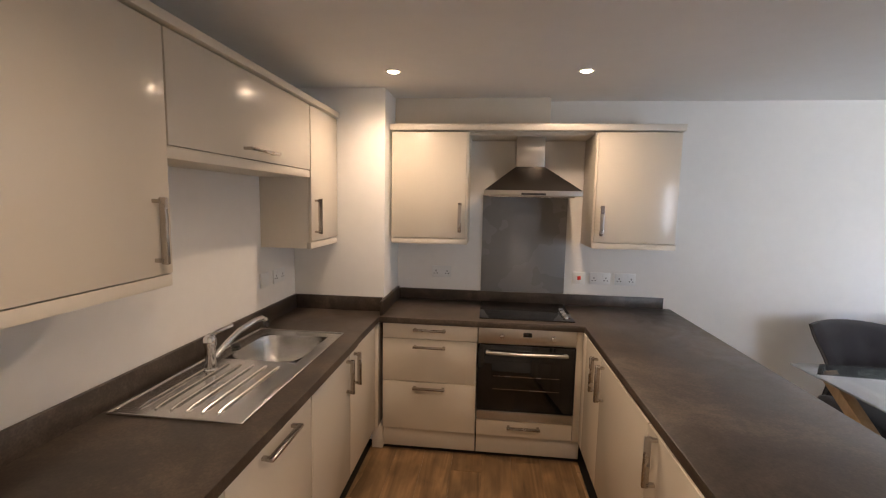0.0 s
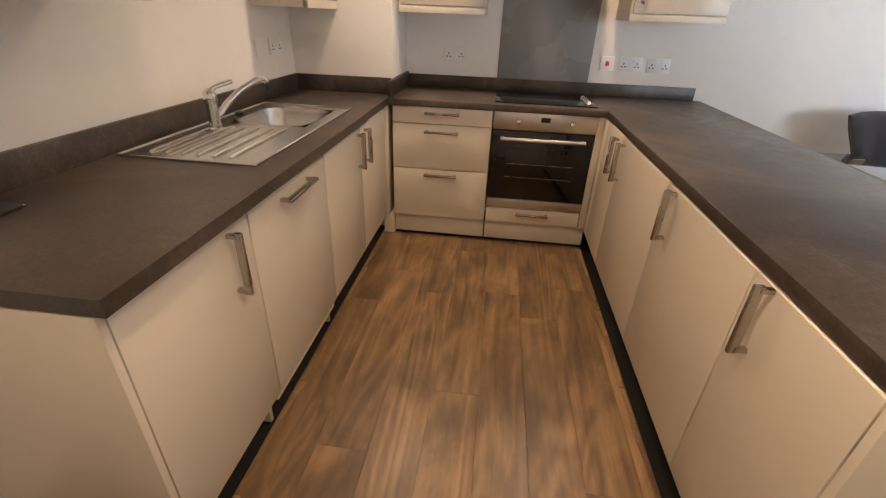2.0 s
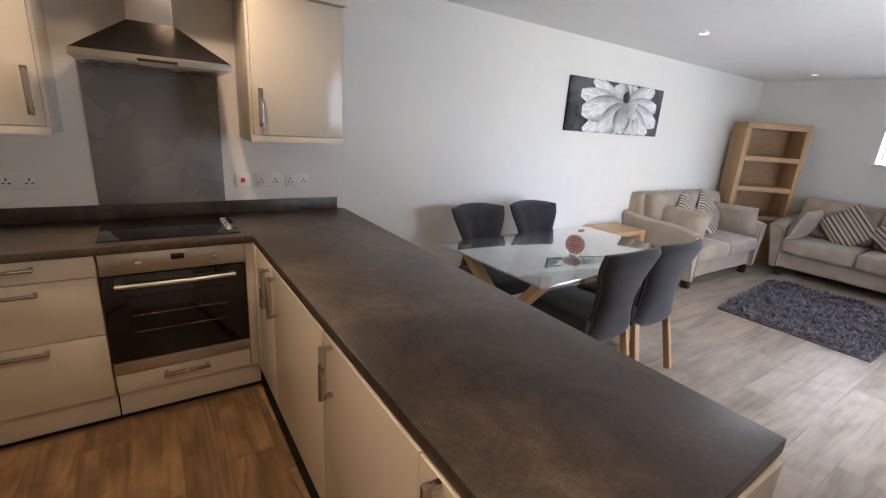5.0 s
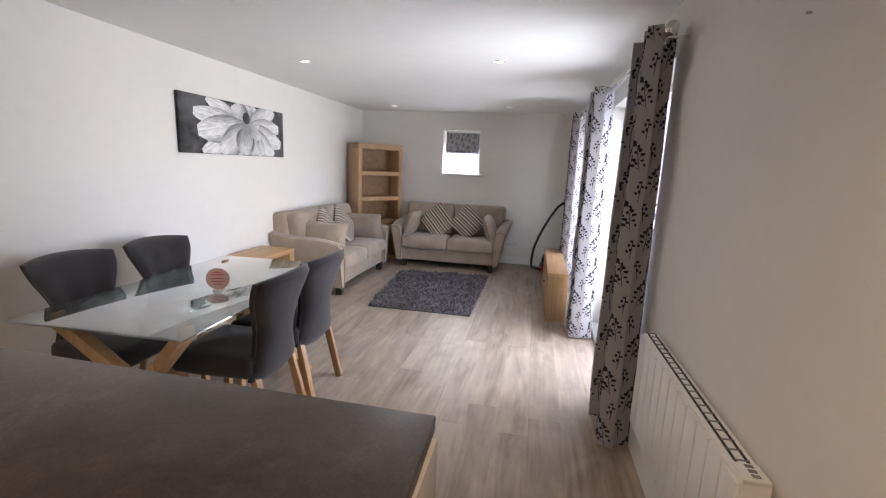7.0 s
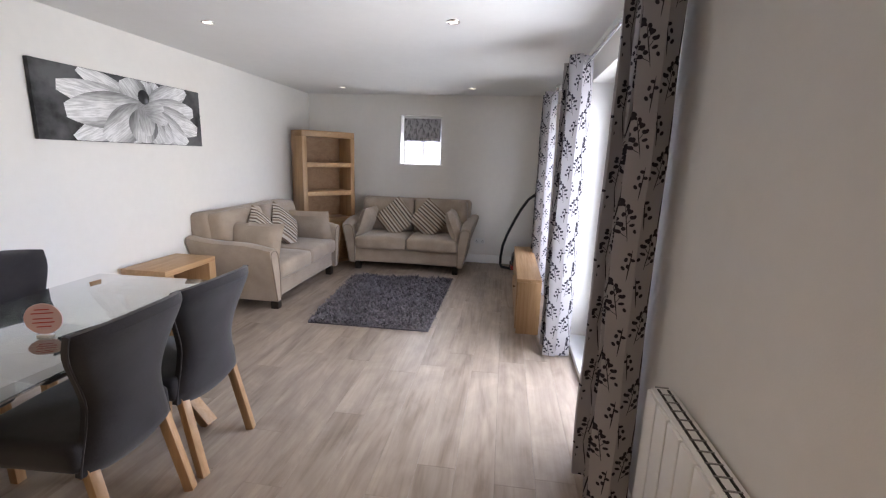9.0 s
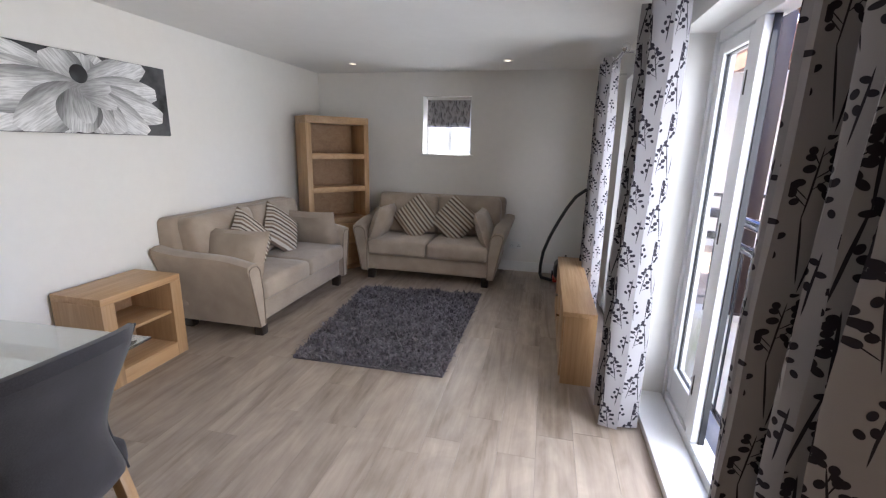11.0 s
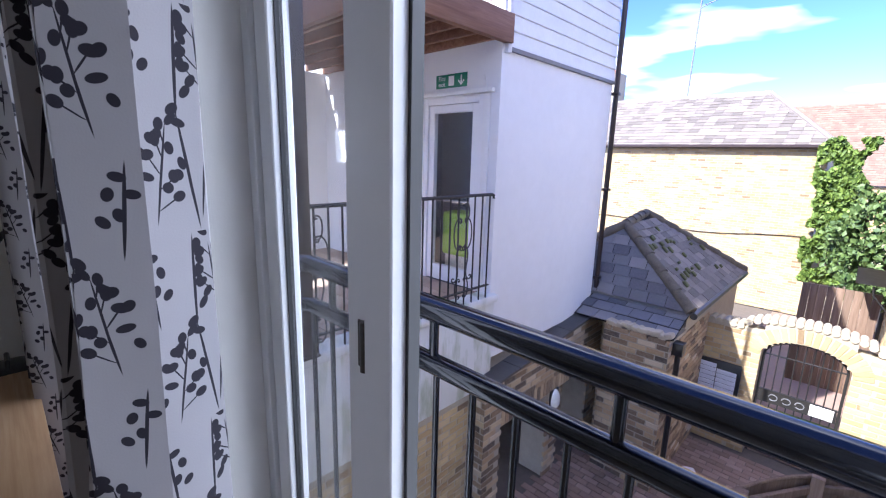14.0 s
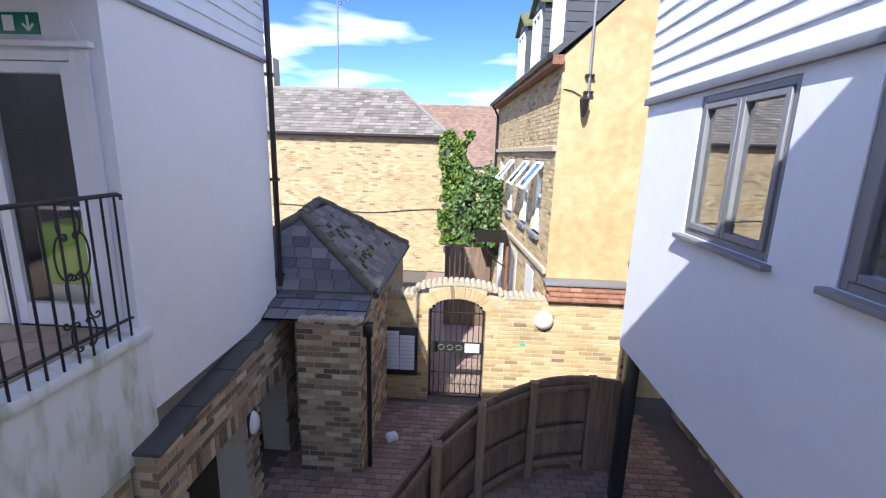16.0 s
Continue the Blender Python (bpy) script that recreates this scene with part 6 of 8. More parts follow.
for x0, x1, z0, z1 in ((6.855, 6.94, 0.06, 2.05), (7.50, 7.585, 0.06, 2.05), (6.94, 7.50, 0.06, 0.24), (6.94, 7.50, 1.97, 2.05)):
    box(x0, x1, -3.775, -3.715, z0, z1, 0.004, 1, bm)
lf = part("leaf", bm, M["upvc"], fd)
part("pane", box(6.94, 7.50, -3.75, -3.742, 0.24, 1.97), M["glass"], lf, "large clear glass pane")
part("push_bar", bar((6.94, -3.79, 1.0), (7.50, -3.79, 1.0), 0.03, 0.03, 0.004), M["nickel"], lf, "steel push bar")
part("hood_moulding", box(6.66, 7.79, -3.72, -3.66, 2.14, 2.18, 0.004), M["satin"], fd, "white drip moulding")
for x0, x1 in ((6.705, 6.789), (7.651, 7.745)):
    part("architrave", box(x0, x1, -3.72, -3.695, 0.06, 2.13, 0.004), M["satin"], fd, "white painted architrave")
# dark wall colour carries the dimness of this room
structure("room_behind_fire_door", join(join(box(6.62, 9.6, -6.0, -5.9, 0.0, 2.6), box(6.62, 9.6, -5.9, -3.82, -0.02, 0.02)), join(box(6.62, 6.68, -5.9, -3.82, 0.02, 2.6), box(9.5, 9.6, -5.9, -3.82, 0.02, 2.6))), M["clad_and_shade"], "room behind the fire door, its dimness put into dark grey walls", "wall")
t = thing("tub_seat", (7.2, -4.05, 0.02), "lime green block seat inside the fire door", "seat")
part("cushion", soft_box(0.70, 0.30, 0.52, Matrix.Translation((7.15, -4.02, 0.60)), 0.05), M["lime"], t)
part("base", box(6.84, 7.46, -4.16, -3.90, 0.02, 0.36, 0.01), M["carcass"], t, "pale plinth")

# exit sign
t = thing("exit_sign", (7.2, -3.72, 2.22), "green fire exit sign with white arrow", "sign")
part("plate", box(6.975, 7.425, -3.72, -3.712, 2.225, 2.365, 0.002), M["green"], t)


def letters(text, size, place, turn, parent, mat, depth=0.001):
    cu = bpy.data.curves.new("writing", "FONT")
    cu.body, cu.size, cu.extrude, cu.align_x, cu.align_y = text, size, depth, "CENTER", "CENTER"
    tmp = new("writing", cu)
    dg = bpy.context.evaluated_depsgraph_get()
    me = bpy.data.meshes.new_from_object(tmp.evaluated_get(dg))
    bpy.data.objects.remove(tmp)
    me.materials.clear()
    me.materials.append(mat)
    ob = new("writing", me)
    ob.parent = parent
    ob.location = Vector(place) - ORIGIN[parent]
    ob.rotation_euler = turn
    return ob


for txt, z in (("Fire", 2.325), ("exit", 2.265)):
    letters(txt, 0.068, (7.335, -3.7105, z), (radians(90), 0, radians(180)), t, M["white"])
part("pictogram", join(box(7.155, 7.235, -3.7115, -3.7095, 2.245, 2.345), box(7.165, 7.185, -3.7095, -3.7085, 2.26, 2.33)), M["white"], t, "white doorway pictogram")
bm = box(7.045, 7.062, -3.7115, -3.7095, 2.265, 2.345)
for s in (-1, 1):
    bar((7.0535, -3.7105, 2.25), (7.0535 + s * 0.04, -3.7105, 2.292), 0.002, 0.016, bm=bm)
part("arrow", bm, M["white"], t)
t.location.x += 0.06
t = thing("wall_cable", (6.75, -3.71, 2.1), "loose white cable end on the wall", "cable")
part("wire", tube([(6.80, -3.712, 2.31), (6.76, -3.70, 2.20), (6.72, -3.70, 2.08), (6.70, -3.705, 2.02)], 0.004, 6), M["white"], t)

# walkway slab, tiles, parapet
wk = solid("floor_walkway", (8, -2.2, 0), "raised walkway slab outside the fire door", "floor", box(EX + 0.02, 9.8, -3.72, OUT, -0.30, 0.03), M["mortar"])
part("edge_render", box(EX, EX + 0.025, -3.80, OUT, -1.02, 0.03, 0.004), M["algae"], wk, "white render streaked with green algae")
part("kerb", box(EX - 0.062, EX + 0.16, -3.80, OUT, -0.03, 0.066, 0.026), M["algae"], wk, "mossy concrete kerb")
me = None
for i in range(11):
    for j in range(10):
        if me is None:
            bm = box(-0.146, 0.146, -0.146, 0.146, -0.01, 0.012, 0.003, 1)
            me = bpy.data.meshes.new("tile")
            bm.to_mesh(me)
            bm.free()
            me.materials.append(M["deck"])
        piece("tile", me, wk, (EX + 0.32 + 0.3 * i, -3.56 + 0.3 * j, 0.04))
structure("wall_walkway_end", box(9.8, 10.0, -3.8, OUT, -0.3, 2.62), M["render"], "white rendered end wall of the walkway", "wall")


def scroll(x, y, z, h, flip, ess=False):
    """A forged C- or S-scroll with curled ends, in the plane of the railing; h: its height."""
    n, a, p, pts = 56, 0.0, np.zeros(2), []
    for k in range(n + 1):
        q = 2 * k / n - 1
        pts.append(p.copy())
        a += (0.8 + 24.0 * abs(q) ** 3.2) * (2 / n) * (-1 if ess and q < 0 else 1)
        p = p + np.array((math.cos(a), math.sin(a))) * (2 / n)
    P = np.array(pts)
    d = P[3 * n // 4] - P[n // 4]
    t = math.pi / 2 - math.atan2(d[1], d[0])
    P = P @ np.array(((math.cos(t), math.sin(t)), (-math.sin(t), math.cos(t))))
    P -= (P.max(0) + P.min(0)) / 2
    P *= h / (P[:, 1].max() - P[:, 1].min())
    return tube([(x, y + flip * u, z + v) for u, v in P], 0.0065, 6)


def walkway_railing():
    t = thing("walkway_railing", (6.53, -2.2, 0.1), "black wrought iron railing with forged scrolls along the walkway", "railing")
    x, y0, y1 = 6.56, -3.62, -0.72
    part("top_rail", tube([(x, y1, 1.14), (x, y0, 1.14), (x, y0 - 0.03, 1.125), (x, y0 - 0.035, 1.10)], 0.016, 8), M["blackiron"], t)
    part("bottom_rail", bar((x, y1, 0.20), (x, y0, 0.20), 0.03, 0.012), M["blackiron"], t)
    n = 26
    for k in range(n):
        y = y0 + 0.03 + (y1 - y0 - 0.03) * k / (n - 1)
        part("baluster", cyl((x, y, 0.055), (x, y, 1.13), 0.0085, seg=8), M["blackiron"], t)
    for yc in (-3.20, -1.62):
        for cz, h, ess, off in ((0.24, 0.20, False, 0.060), (0.49, 0.34, True, 0.070), (0.78, 0.30, False, 0.075), (0.99, 0.17, False, 0.055)):
            for f in (-1, 1):
                part("scroll", scroll(x, yc + f * off, cz, h, f, ess), M["blackiron"], t, "forged iron scroll")
    t2 = thing("deck_post", (6.58, -2.42, 0.1), "dark brown square steel post under the deck", "post", "deck posts")
    part("post", box(6.53, 6.63, -2.47, -2.37, 0.06, 2.60, 0.006), M["brownmetal"], t2)
    part("foot_plate", box(6.50, 6.66, -2.50, -2.34, 0.06, 0.075, 0.002), M["brownmetal"], t2)
    copy_thing(t2, Matrix.Translation((6.58, -1.55, 0.1)))


walkway_railing()


def timber_deck():
    t = thing("timber_deck", (8, -3, 2.62), "red-brown timber balcony deck on joists overhead", "deck")
    part("edge_beam", box(6.53, 6.60, -3.80, -1.40, 2.58, 2.84, 0.005), M["joist"], t)
    part("edge_beam", box(6.60, 9.8, -2.26, -2.20, 2.58, 2.84, 0.005), M["joist"], t)
    for k in range(6):
        y = -3.70 + 0.26 * k
        part("joist", box(6.60, 9.8, y - 0.022, y + 0.022, 2.62, 2.80, 0.003), M["joist"], t)
    for k in range(22):
        x = 6.61 + 0.145 * k
        part("deck_board", box(x, x + 0.1445, -3.80, -2.18, 2.80, 2.826, 0.002), M["joist"], t)
    for k in range(3):
        part("rail_post", box(6.54, 6.58, -3.70 + 0.7 * k, -3.66 + 0.7 * k, 2.83, 3.8), M["upvc"], t, "white rail post")
    part("white_rail", bar((6.56, -3.75, 3.02), (6.56, -1.42, 3.02), 0.05, 0.05, 0.006), M["upvc"], t)


timber_deck()

# brick base with garage openings
bw = solid("wall_brick_under_walkway", (6.6, -2, G), "yellow stock brick wall below the walkway", "wall", box(EX + 0.005, EX + 0.25, -3.45, OUT, G, -1.02), M["mortar"])
lay_bricks(bw, (EX + 0.005, OUT, 0), (0, -1, 0), (-1, 0, 0), 2.75, G, -1.02, M["brick"], 120, seed=3)


def garage_wall():
    x, y0, y1 = 6.42, -3.50, -6.36

    def top(y):
        """The wall head falls towards the flat."""
        return -0.92 + 0.29 * (y0 - y) / (y0 - y1)
    bm = extrude_profile([(y0, -1.50), (y0, top(y0)), (y1, top(y1)), (y1, -1.50)], "x", x, EX + 0.2)
    for a, c in ((-3.80, y0), (-5.13, -4.86), (y1, -5.98)):
        box(x, EX + 0.2, a, c, G, -1.50, bm=bm)
    w = solid("wall_garage_fronts", (6.4, -4.8, G), "mixed brown brick wall over the garage openings", "wall", bm, M["darkmortar"])

    def hole(s, z):
        y = y0 - s
        return z + 0.035 > top(y) or (z < -1.50 and not (y > -3.80 or -5.13 < y < -4.86 or y < -5.98)) or (-1.50 <= z < -1.28 and -5.98 < y < -3.80)
    lay_bricks(w, (x, y0, 0), (0, -1, 0), (-1, 0, 0), y0 - y1, G, -0.60, M["brickmix"], 240, hole, seed=5)
    me = brick_mesh(0.065, 0.21, 0.03, M["brickmix"])
    y = -3.85
    while y > -5.97:
        piece("soldier_brick", me, w, (x - 0.006, y, -1.39), (0, 0, radians(90)))
        y -= 0.075
    lay_bricks(w, (EX + 0.2, y0, 0), (-1, 0, 0), (0, 1, 0), 0.38, G, -0.94, M["brickmix"], 60, seed=6)
    lay_bricks(w, (x, y1, 0), (1, 0, 0), (0, -1, 0), 0.38, G, -0.66, M["brickmix"], 0, seed=7)
    slope = math.atan2(top(y0) - top(y1), y0 - y1)
    bm = box(-0.13, 0.13, -0.291, 0.291, -0.018, 0.018, 0.006, 1)
    me = bpy.data.meshes.new("coping_slab")
    bm.to_mesh(me)
    bm.free()
    me.materials.append(M["coping"])
    for k in range(5):
        yc = y0 - 0.27 - 0.585 * k
        piece("coping_slab", me, w, (6.50, yc, top(yc) + 0.012), (slope, 0, 0))
    structure("garage_back", join(box(7.6, 7.7, -6.3, -3.4, G, -0.7), box(6.8, 7.6, -6.3, -3.4, -0.74, -0.70)), M["render"], "shaded wall inside the garages", "wall")


garage_wall()
t = thing("wall_lamp", (6.40, -4.98, -1.62), "oval white bulkhead lamp on the brick pier", "lamp")
part("glass", lathe([(0.0, -0.075), (0.06, -0.065), (0.10, -0.03), (0.11, 0.0)], (0, 0, 0), 26, "X"), M["globe"], t, "white oval diffuser")
t.children[0].location, t.children[0].scale = (0, 0, 0), (1, 0.85, 1.35)
for v in t.children[0].data.vertices:
    v.co += ORIGIN[t]
part("backplate", box(6.395, 6.42, -5.08, -4.88, -1.76, -1.48, 0.004), M["black"], t)

t = thing("downpipe", (6.55, -6.25, G), "dark brown rainwater downpipe on the building corner", "downpipe", "downpipes")
part("pipe", tube([(6.55, -6.26, 5.6), (6.55, -6.26, -0.35), (6.54, -6.28, -0.48), (6.46, -6.42, -0.60), (6.42, -6.46, -0.75), (6.42, -6.46, G)], 0.036, 10), M["brownmetal"], t)
for z in (4.2, 2.4, 1.1, -0.2, -1.6):
    part("bracket", box(6.50, 6.60, -6.30, -6.215, z - 0.02, z + 0.02, 0.002) if z > -0.4 else box(6.37, 6.47, -6.51, -6.41, z - 0.02, z + 0.02, 0.002), M["brownmetal"], t)


# ---- small slate-roofed outbuilding ----
def outbuilding():
    ob = solid("outbuilding_wall", (6.4, -7.8, G), "brown brick walls of the slate-roofed outbuilding", "outbuilding", join(box(5.30, 7.8, -9.5, -6.32, G, -0.42), box(5.28, 6.10, -6.32, -5.62, G, -0.66)), M["darkmortar"])
    lay_bricks(ob, (6.10, -5.62, 0), (-1, 0, 0), (0, 1, 0), 0.82, G, -0.62, M["brickmix"], 130, seed=11)
    lay_bricks(ob, (5.28, -5.62, 0), (0, -1, 0), (-1, 0, 0), 1.87, G, -0.66, M["brickmix"], 60, seed=12)
    lay_bricks(ob, (7.8, -6.32, 0), (-1, 0, 0), (0, 1, 0), 2.5, G, -0.45, M["brickmix"], 0, seed=13)
    # rough mortar capping on the front pier
    bm = bmesh.new()
    rs = random.Random(2)
    for k in range(12):
        x = 5.31 + 0.066 * k
        b2 = soft_box(0.09, 0.14, 0.07, Matrix.Translation((x, -5.69, -0.61 + rs.uniform(-0.01, 0.03))) @ Matrix.Rotation(rs.uniform(-0.4, 0.4), 4, "Y"), 0.02, 0.0, 1)
        join(bm, b2)
    part("rough_capping", bm, M["mortar"], ob, "crumbling mortar capping")
    # lean-to slates
    part("lean_to_boarding", plane_face([(5.27, -5.72, -0.645), (6.62, -5.72, -0.645), (6.62, -6.34, -0.44), (5.27, -6.34, -0.44)]), M["dark"], ob)
    roof_slates(ob, (5.27, -5.72, -0.64), (6.62, -5.72, -0.64), (5.27, -6.34, -0.435), (6.62, -6.34, -0.435), M["slate"], 0.26, 0.17, 40, 4)
    part("lead_flashing", box(5.27, 6.62, -6.35, -6.24, -0.46, -0.42, 0.004), M["lead"], ob, "grey lead flashing")
    A, B = (6.40, -6.75, 0.56), (6.54, -7.95, 0.64)
    cr = [(5.24, -6.24, -0.40), (7.86, -6.24, -0.40), (7.86, -9.56, -0.40), (5.24, -9.56, -0.40)]
    slopes = ((cr[0], cr[1], A, A), (cr[1], cr[2], A, B), (cr[2], cr[3], B, B), (cr[0], cr[3], A, B))
    for i, (p, q, r, w) in enumerate(slopes):
        part("roof_boarding", plane_face([p, q, w, r] if r != w else [p, q, r]), M["dark"], ob)
        roof_slates(ob, p, q, r, w, M["slate"] if i in (0, 1) else M["slateold"], 0.24, 0.145, 90 if i in (0, 3) else 0, 5 + i)
    for p, e in ((cr[0], A), (cr[1], A), (cr[2], B), (cr[3], B), (A, B)):
        p, e = Vector(p), Vector(e)
        n = max(3, int((e - p).length / 0.30))
        for k in range(n):
            a, c = p.lerp(e, k / n), p.lerp(e, (k + 1) / n + 0.01)
            part("hip_tile", cyl(tuple(a + Vector((0, 0, 0.022))), tuple(c + Vector((0, 0, 0.008))), 0.075, 0.066, 10), M["mossy"], ob, "rounded mossy hip tile")
    rs = random.Random(14)
    for k in range(26):
        f, g = rs.uniform(0.08, 0.92), rs.uniform(0.1, 0.9)
        m0 = Vector(cr[0]).lerp(Vector(cr[3]), f).lerp(Vector(A).lerp(Vector(B), f), g)
        part("moss_clump", soft_box(rs.uniform(0.04, 0.12), rs.uniform(0.05, 0.12), 0.03, Matrix.Translation(m0 + Vector((-0.02, 0, 0.035))) @ Matrix.Rotation(-0.75, 4, "Y"), 0.012, 0.008, 1), M["moss"], ob, "clump of dry moss")
    part("gutter", tube([(5.20, -6.20, -0.43), (5.20, -9.5, -0.43)], 0.045, 8), M["black"], ob, "black gutter")
    t = thing("downpipe", (5.2, -6.3, G), "black downpipe and hopper on the outbuilding", "downpipe", "downpipes")
    part("pipe", tube([(5.21, -5.78, -0.75), (5.21, -5.78, G)], 0.034, 8), M["black"], t)
    part("hopper", box(5.15, 5.27, -5.85, -5.71, -0.82, -0.66, 0.008), M["black"], t)


outbuilding()


# ---- wall with the arched gate ----
def gate_wall():
    y = -7.49
    xl, xr, top = 5.28, 1.25, -0.80
    gx0, gx1, spring, crown = 3.615, 4.575, -1.14, -0.86
    cx, hw = (gx0 + gx1) / 2, (gx1 - gx0) / 2

    def arch(x):
        return spring + (crown - spring) * math.sqrt(max(0, 1 - ((x - cx) / hw) ** 2))
    # backing in strips so that the arch goes through
    bm = bmesh.new()
    box(gx1, xl, y - 0.22, y, G, top, bm=bm)
    box(xr, gx0, y - 0.22, y, G, top, bm=bm)
    n = 16
    for k in range(n):
        a, c = gx0 + 2 * hw * k / n, gx0 + 2 * hw * (k + 1) / n
        lift = 0.20 * math.sqrt(max(0, 1 - (((a + c) / 2 - cx) / (hw + 0.25)) ** 2))
        box(a, c, y - 0.22, y, arch((a + c) / 2), top + lift, bm=bm)
    w = solid("wall_gate", (3.3, y, G), "sunlit yellow stock brick wall with an arched gateway", "wall", bm, M["mortar"])

    def hole(s, z):
        x = xl - s
        return abs(x - cx) < hw + 0.215 and z < spring + 0.02 or abs(x - cx) < hw + 0.02 and z < arch(x) + 0.13 or (abs(x - cx) < hw + 0.24 and z > spring and (((x - cx) / (hw + 0.20)) ** 2 + ((z - spring) / (crown - spring + 0.20)) ** 2) < 1)
    lay_bricks(w, (xl, y, 0), (-1, 0, 0), (0, 1, 0), xl - xr, G, top, M["brick"], 290, hole, seed=21)
    me = brick_mesh(0.066, 0.20, 0.03, M["brick"])
    for k in range(21):
        a = math.pi * (k + 0.5) / 21
        x, z = cx + (hw + 0.11) * math.cos(a), spring + (crown - spring + 0.11) * math.sin(a)
        piece("arch_brick", me, w, (x, y + 0.008, z), Euler((0, math.pi / 2 - math.atan2(math.sin(a) / (crown - spring + 0.11), math.cos(a) / (hw + 0.11)), 0)))
    # toothed jambs beside the opening
    for side in (-1, 1):
        jambs = [brick_mesh(0.205, 0.063, 0.03, M["brick"]), brick_mesh(0.098, 0.063, 0.03, M["brick"])]
        for r in range(int((spring - G) / 0.076)):
            z = G + 0.038 + 0.076 * r
            edge = cx + side * hw
            if r % 2:
                piece("jamb_brick", jambs[0], w, (edge + side * 0.104, y + 0.006, z))
            else:
                piece("jamb_brick", jambs[1], w, (edge + side * 0.050, y + 0.006, z))
                piece("jamb_brick", jambs[1], w, (edge + side * 0.158, y + 0.007, z))
    # scalloped cap tiles
    cap = None
    x = xl - 0.05
    while x > 2.68:
        lift = 0.20 * math.sqrt(max(0, 1 - ((x - cx) / (hw + 0.25)) ** 2)) if abs(x - cx) < hw + 0.25 else 0.0
        if cap is None:
            bmc = lathe([(0.0, -0.13), (0.045, -0.13), (0.05, 0.0), (0.045, 0.13), (0.0, 0.13)], (0, 0, 0), 12, "Y")
            cap = bpy.data.meshes.new("cap_tile")
            bmc.to_mesh(cap)
            bmc.free()
            cap.materials.append(M["mortar"])
        piece("cap_tile", cap, w, (x, y - 0.11, top + lift + 0.01))
        x -= 0.092
    # red tile creasing and lead along the house wall
    for r in range(3):
        me2 = None
        for k in range(7):
            if me2 is None:
                bm2 = box(-0.095, 0.095, -0.20, 0.05 + 0.02 * (2 - r), -0.028, 0.022, 0.006, 1)
                me2 = bpy.data.meshes.new("creasing_tile")
                bm2.to_mesh(me2)
                bm2.free()
                me2.materials.append(M["terracotta"])
            piece("creasing_tile", me2, w, (2.54 - 0.195 * k - 0.04 * (r % 2), y + 0.02 - 0.06 * r, top + 0.03 + 0.062 * r))
    part("lead_flashing", box(xr, 2.65, -7.96, -7.60, -0.60, -0.555, 0.006), M["lead"], w, "grey lead flashing")
    # pier at the far end
    p = solid("wall_gate_pier", (1.3, y, G), "dark brick pier at the end of the gate wall", "wall", box(1.05, 1.36, y - 0.2, y + 0.12, G, -0.83), M["darkmortar"])
    lay_bricks(p, (1.36, y + 0.12, 0), (-1, 0, 0), (0, 1, 0), 0.31, -2.75, -0.83, M["brickmix"], 40, seed=23)

    g = thing("iron_gate", (cx, y - 0.1, G), "black wrought iron gate with arched top in the brick wall", "gate")
    yy = y - 0.10
    fr = [(gx0 + 0.03, yy, G + 0.05), (gx0 + 0.03, yy, spring)] + [(cx - (hw - 0.03) * math.cos(math.pi * k / 14), yy, spring + (crown - spring - 0.03) * math.sin(math.pi * k / 14)) for k in range(1, 14)] + [(gx1 - 0.03, yy, spring), (gx1 - 0.03, yy, G + 0.05)]
    part("frame", tube(fr, 0.018, 8), M["blackiron"], g)
    for z in (G + 0.10, G + 0.50, -1.86, -1.68, -1.14):
        part("cross_bar", bar((gx0 + 0.03, yy, z), (gx1 - 0.03, yy, z), 0.035, 0.012), M["blackiron"], g)
    for k in range(9):
        x = gx0 + 0.10 + (2 * hw - 0.2) * k / 8
        part("bar", cyl((x, yy, G + 0.10), (x, yy, arch(x) - 0.04), 0.008, seg=8), M["blackiron"], g)
    for k in range(8):
        x = gx0 + 0.06 + 0.105 * k
        part("lattice", bar((x, yy + 0.008, G + 0.12), (x + 0.10, yy + 0.008, G + 0.48), 0.014, 0.004), M["blackiron"], g)
        part("lattice", bar((x + 0.10, yy + 0.012, G + 0.12), (x, yy + 0.012, G + 0.48), 0.014, 0.004), M["blackiron"], g)
    part("lock_panel", box(gx0 + 0.05, gx1 - 0.05, yy - 0.01, yy + 0.012, -1.86, -1.68), M["blackiron"], g)
    for k in range(3):
        part("scroll", tube([(4.05 + 0.15 * k + 0.05 * math.cos(q * 0.5), yy + 0.02, -1.77 + 0.045 * math.sin(q * 0.5)) for q in range(12)], 0.007, 6), M["lead"], g, "pale scroll work")
    part("notice_plate", box(gx0 + 0.08, gx0 + 0.33, yy + 0.012, yy + 0.03, -1.85, -1.69, 0.003), M["white"], g, "white notice plate")
    t = thing("globe_lamp", (2.66, y, -1.16), "round opal globe wall lamp on the brick", "lamp")
    part("globe", lathe([(0.0, 0.13), (0.06, 0.12), (0.12, 0.08), (0.155, 0.03), (0.16, 0.0), (0.15, -0.02)], (2.66, y + 0.03, -1.16), 28, "Y"), M["globe"], t)
    for v in t.children[0].data.vertices:
        v.co.y = -v.co.y + 0.05
    part("base", lathe([(0.08, 0.0), (0.09, 0.03), (0.0, 0.03)], (2.66, y + 0.035, -1.16), 20, "Y"), M["black"], t)
    t = thing("notice_board", (5.05, y, -1.85), "black framed post board with rows of pale labels", "notice board")
    part("frame", box(4.75, 5.36, y + 0.01, y + 0.06, -2.26, -1.40, 0.006), M["black"], t)
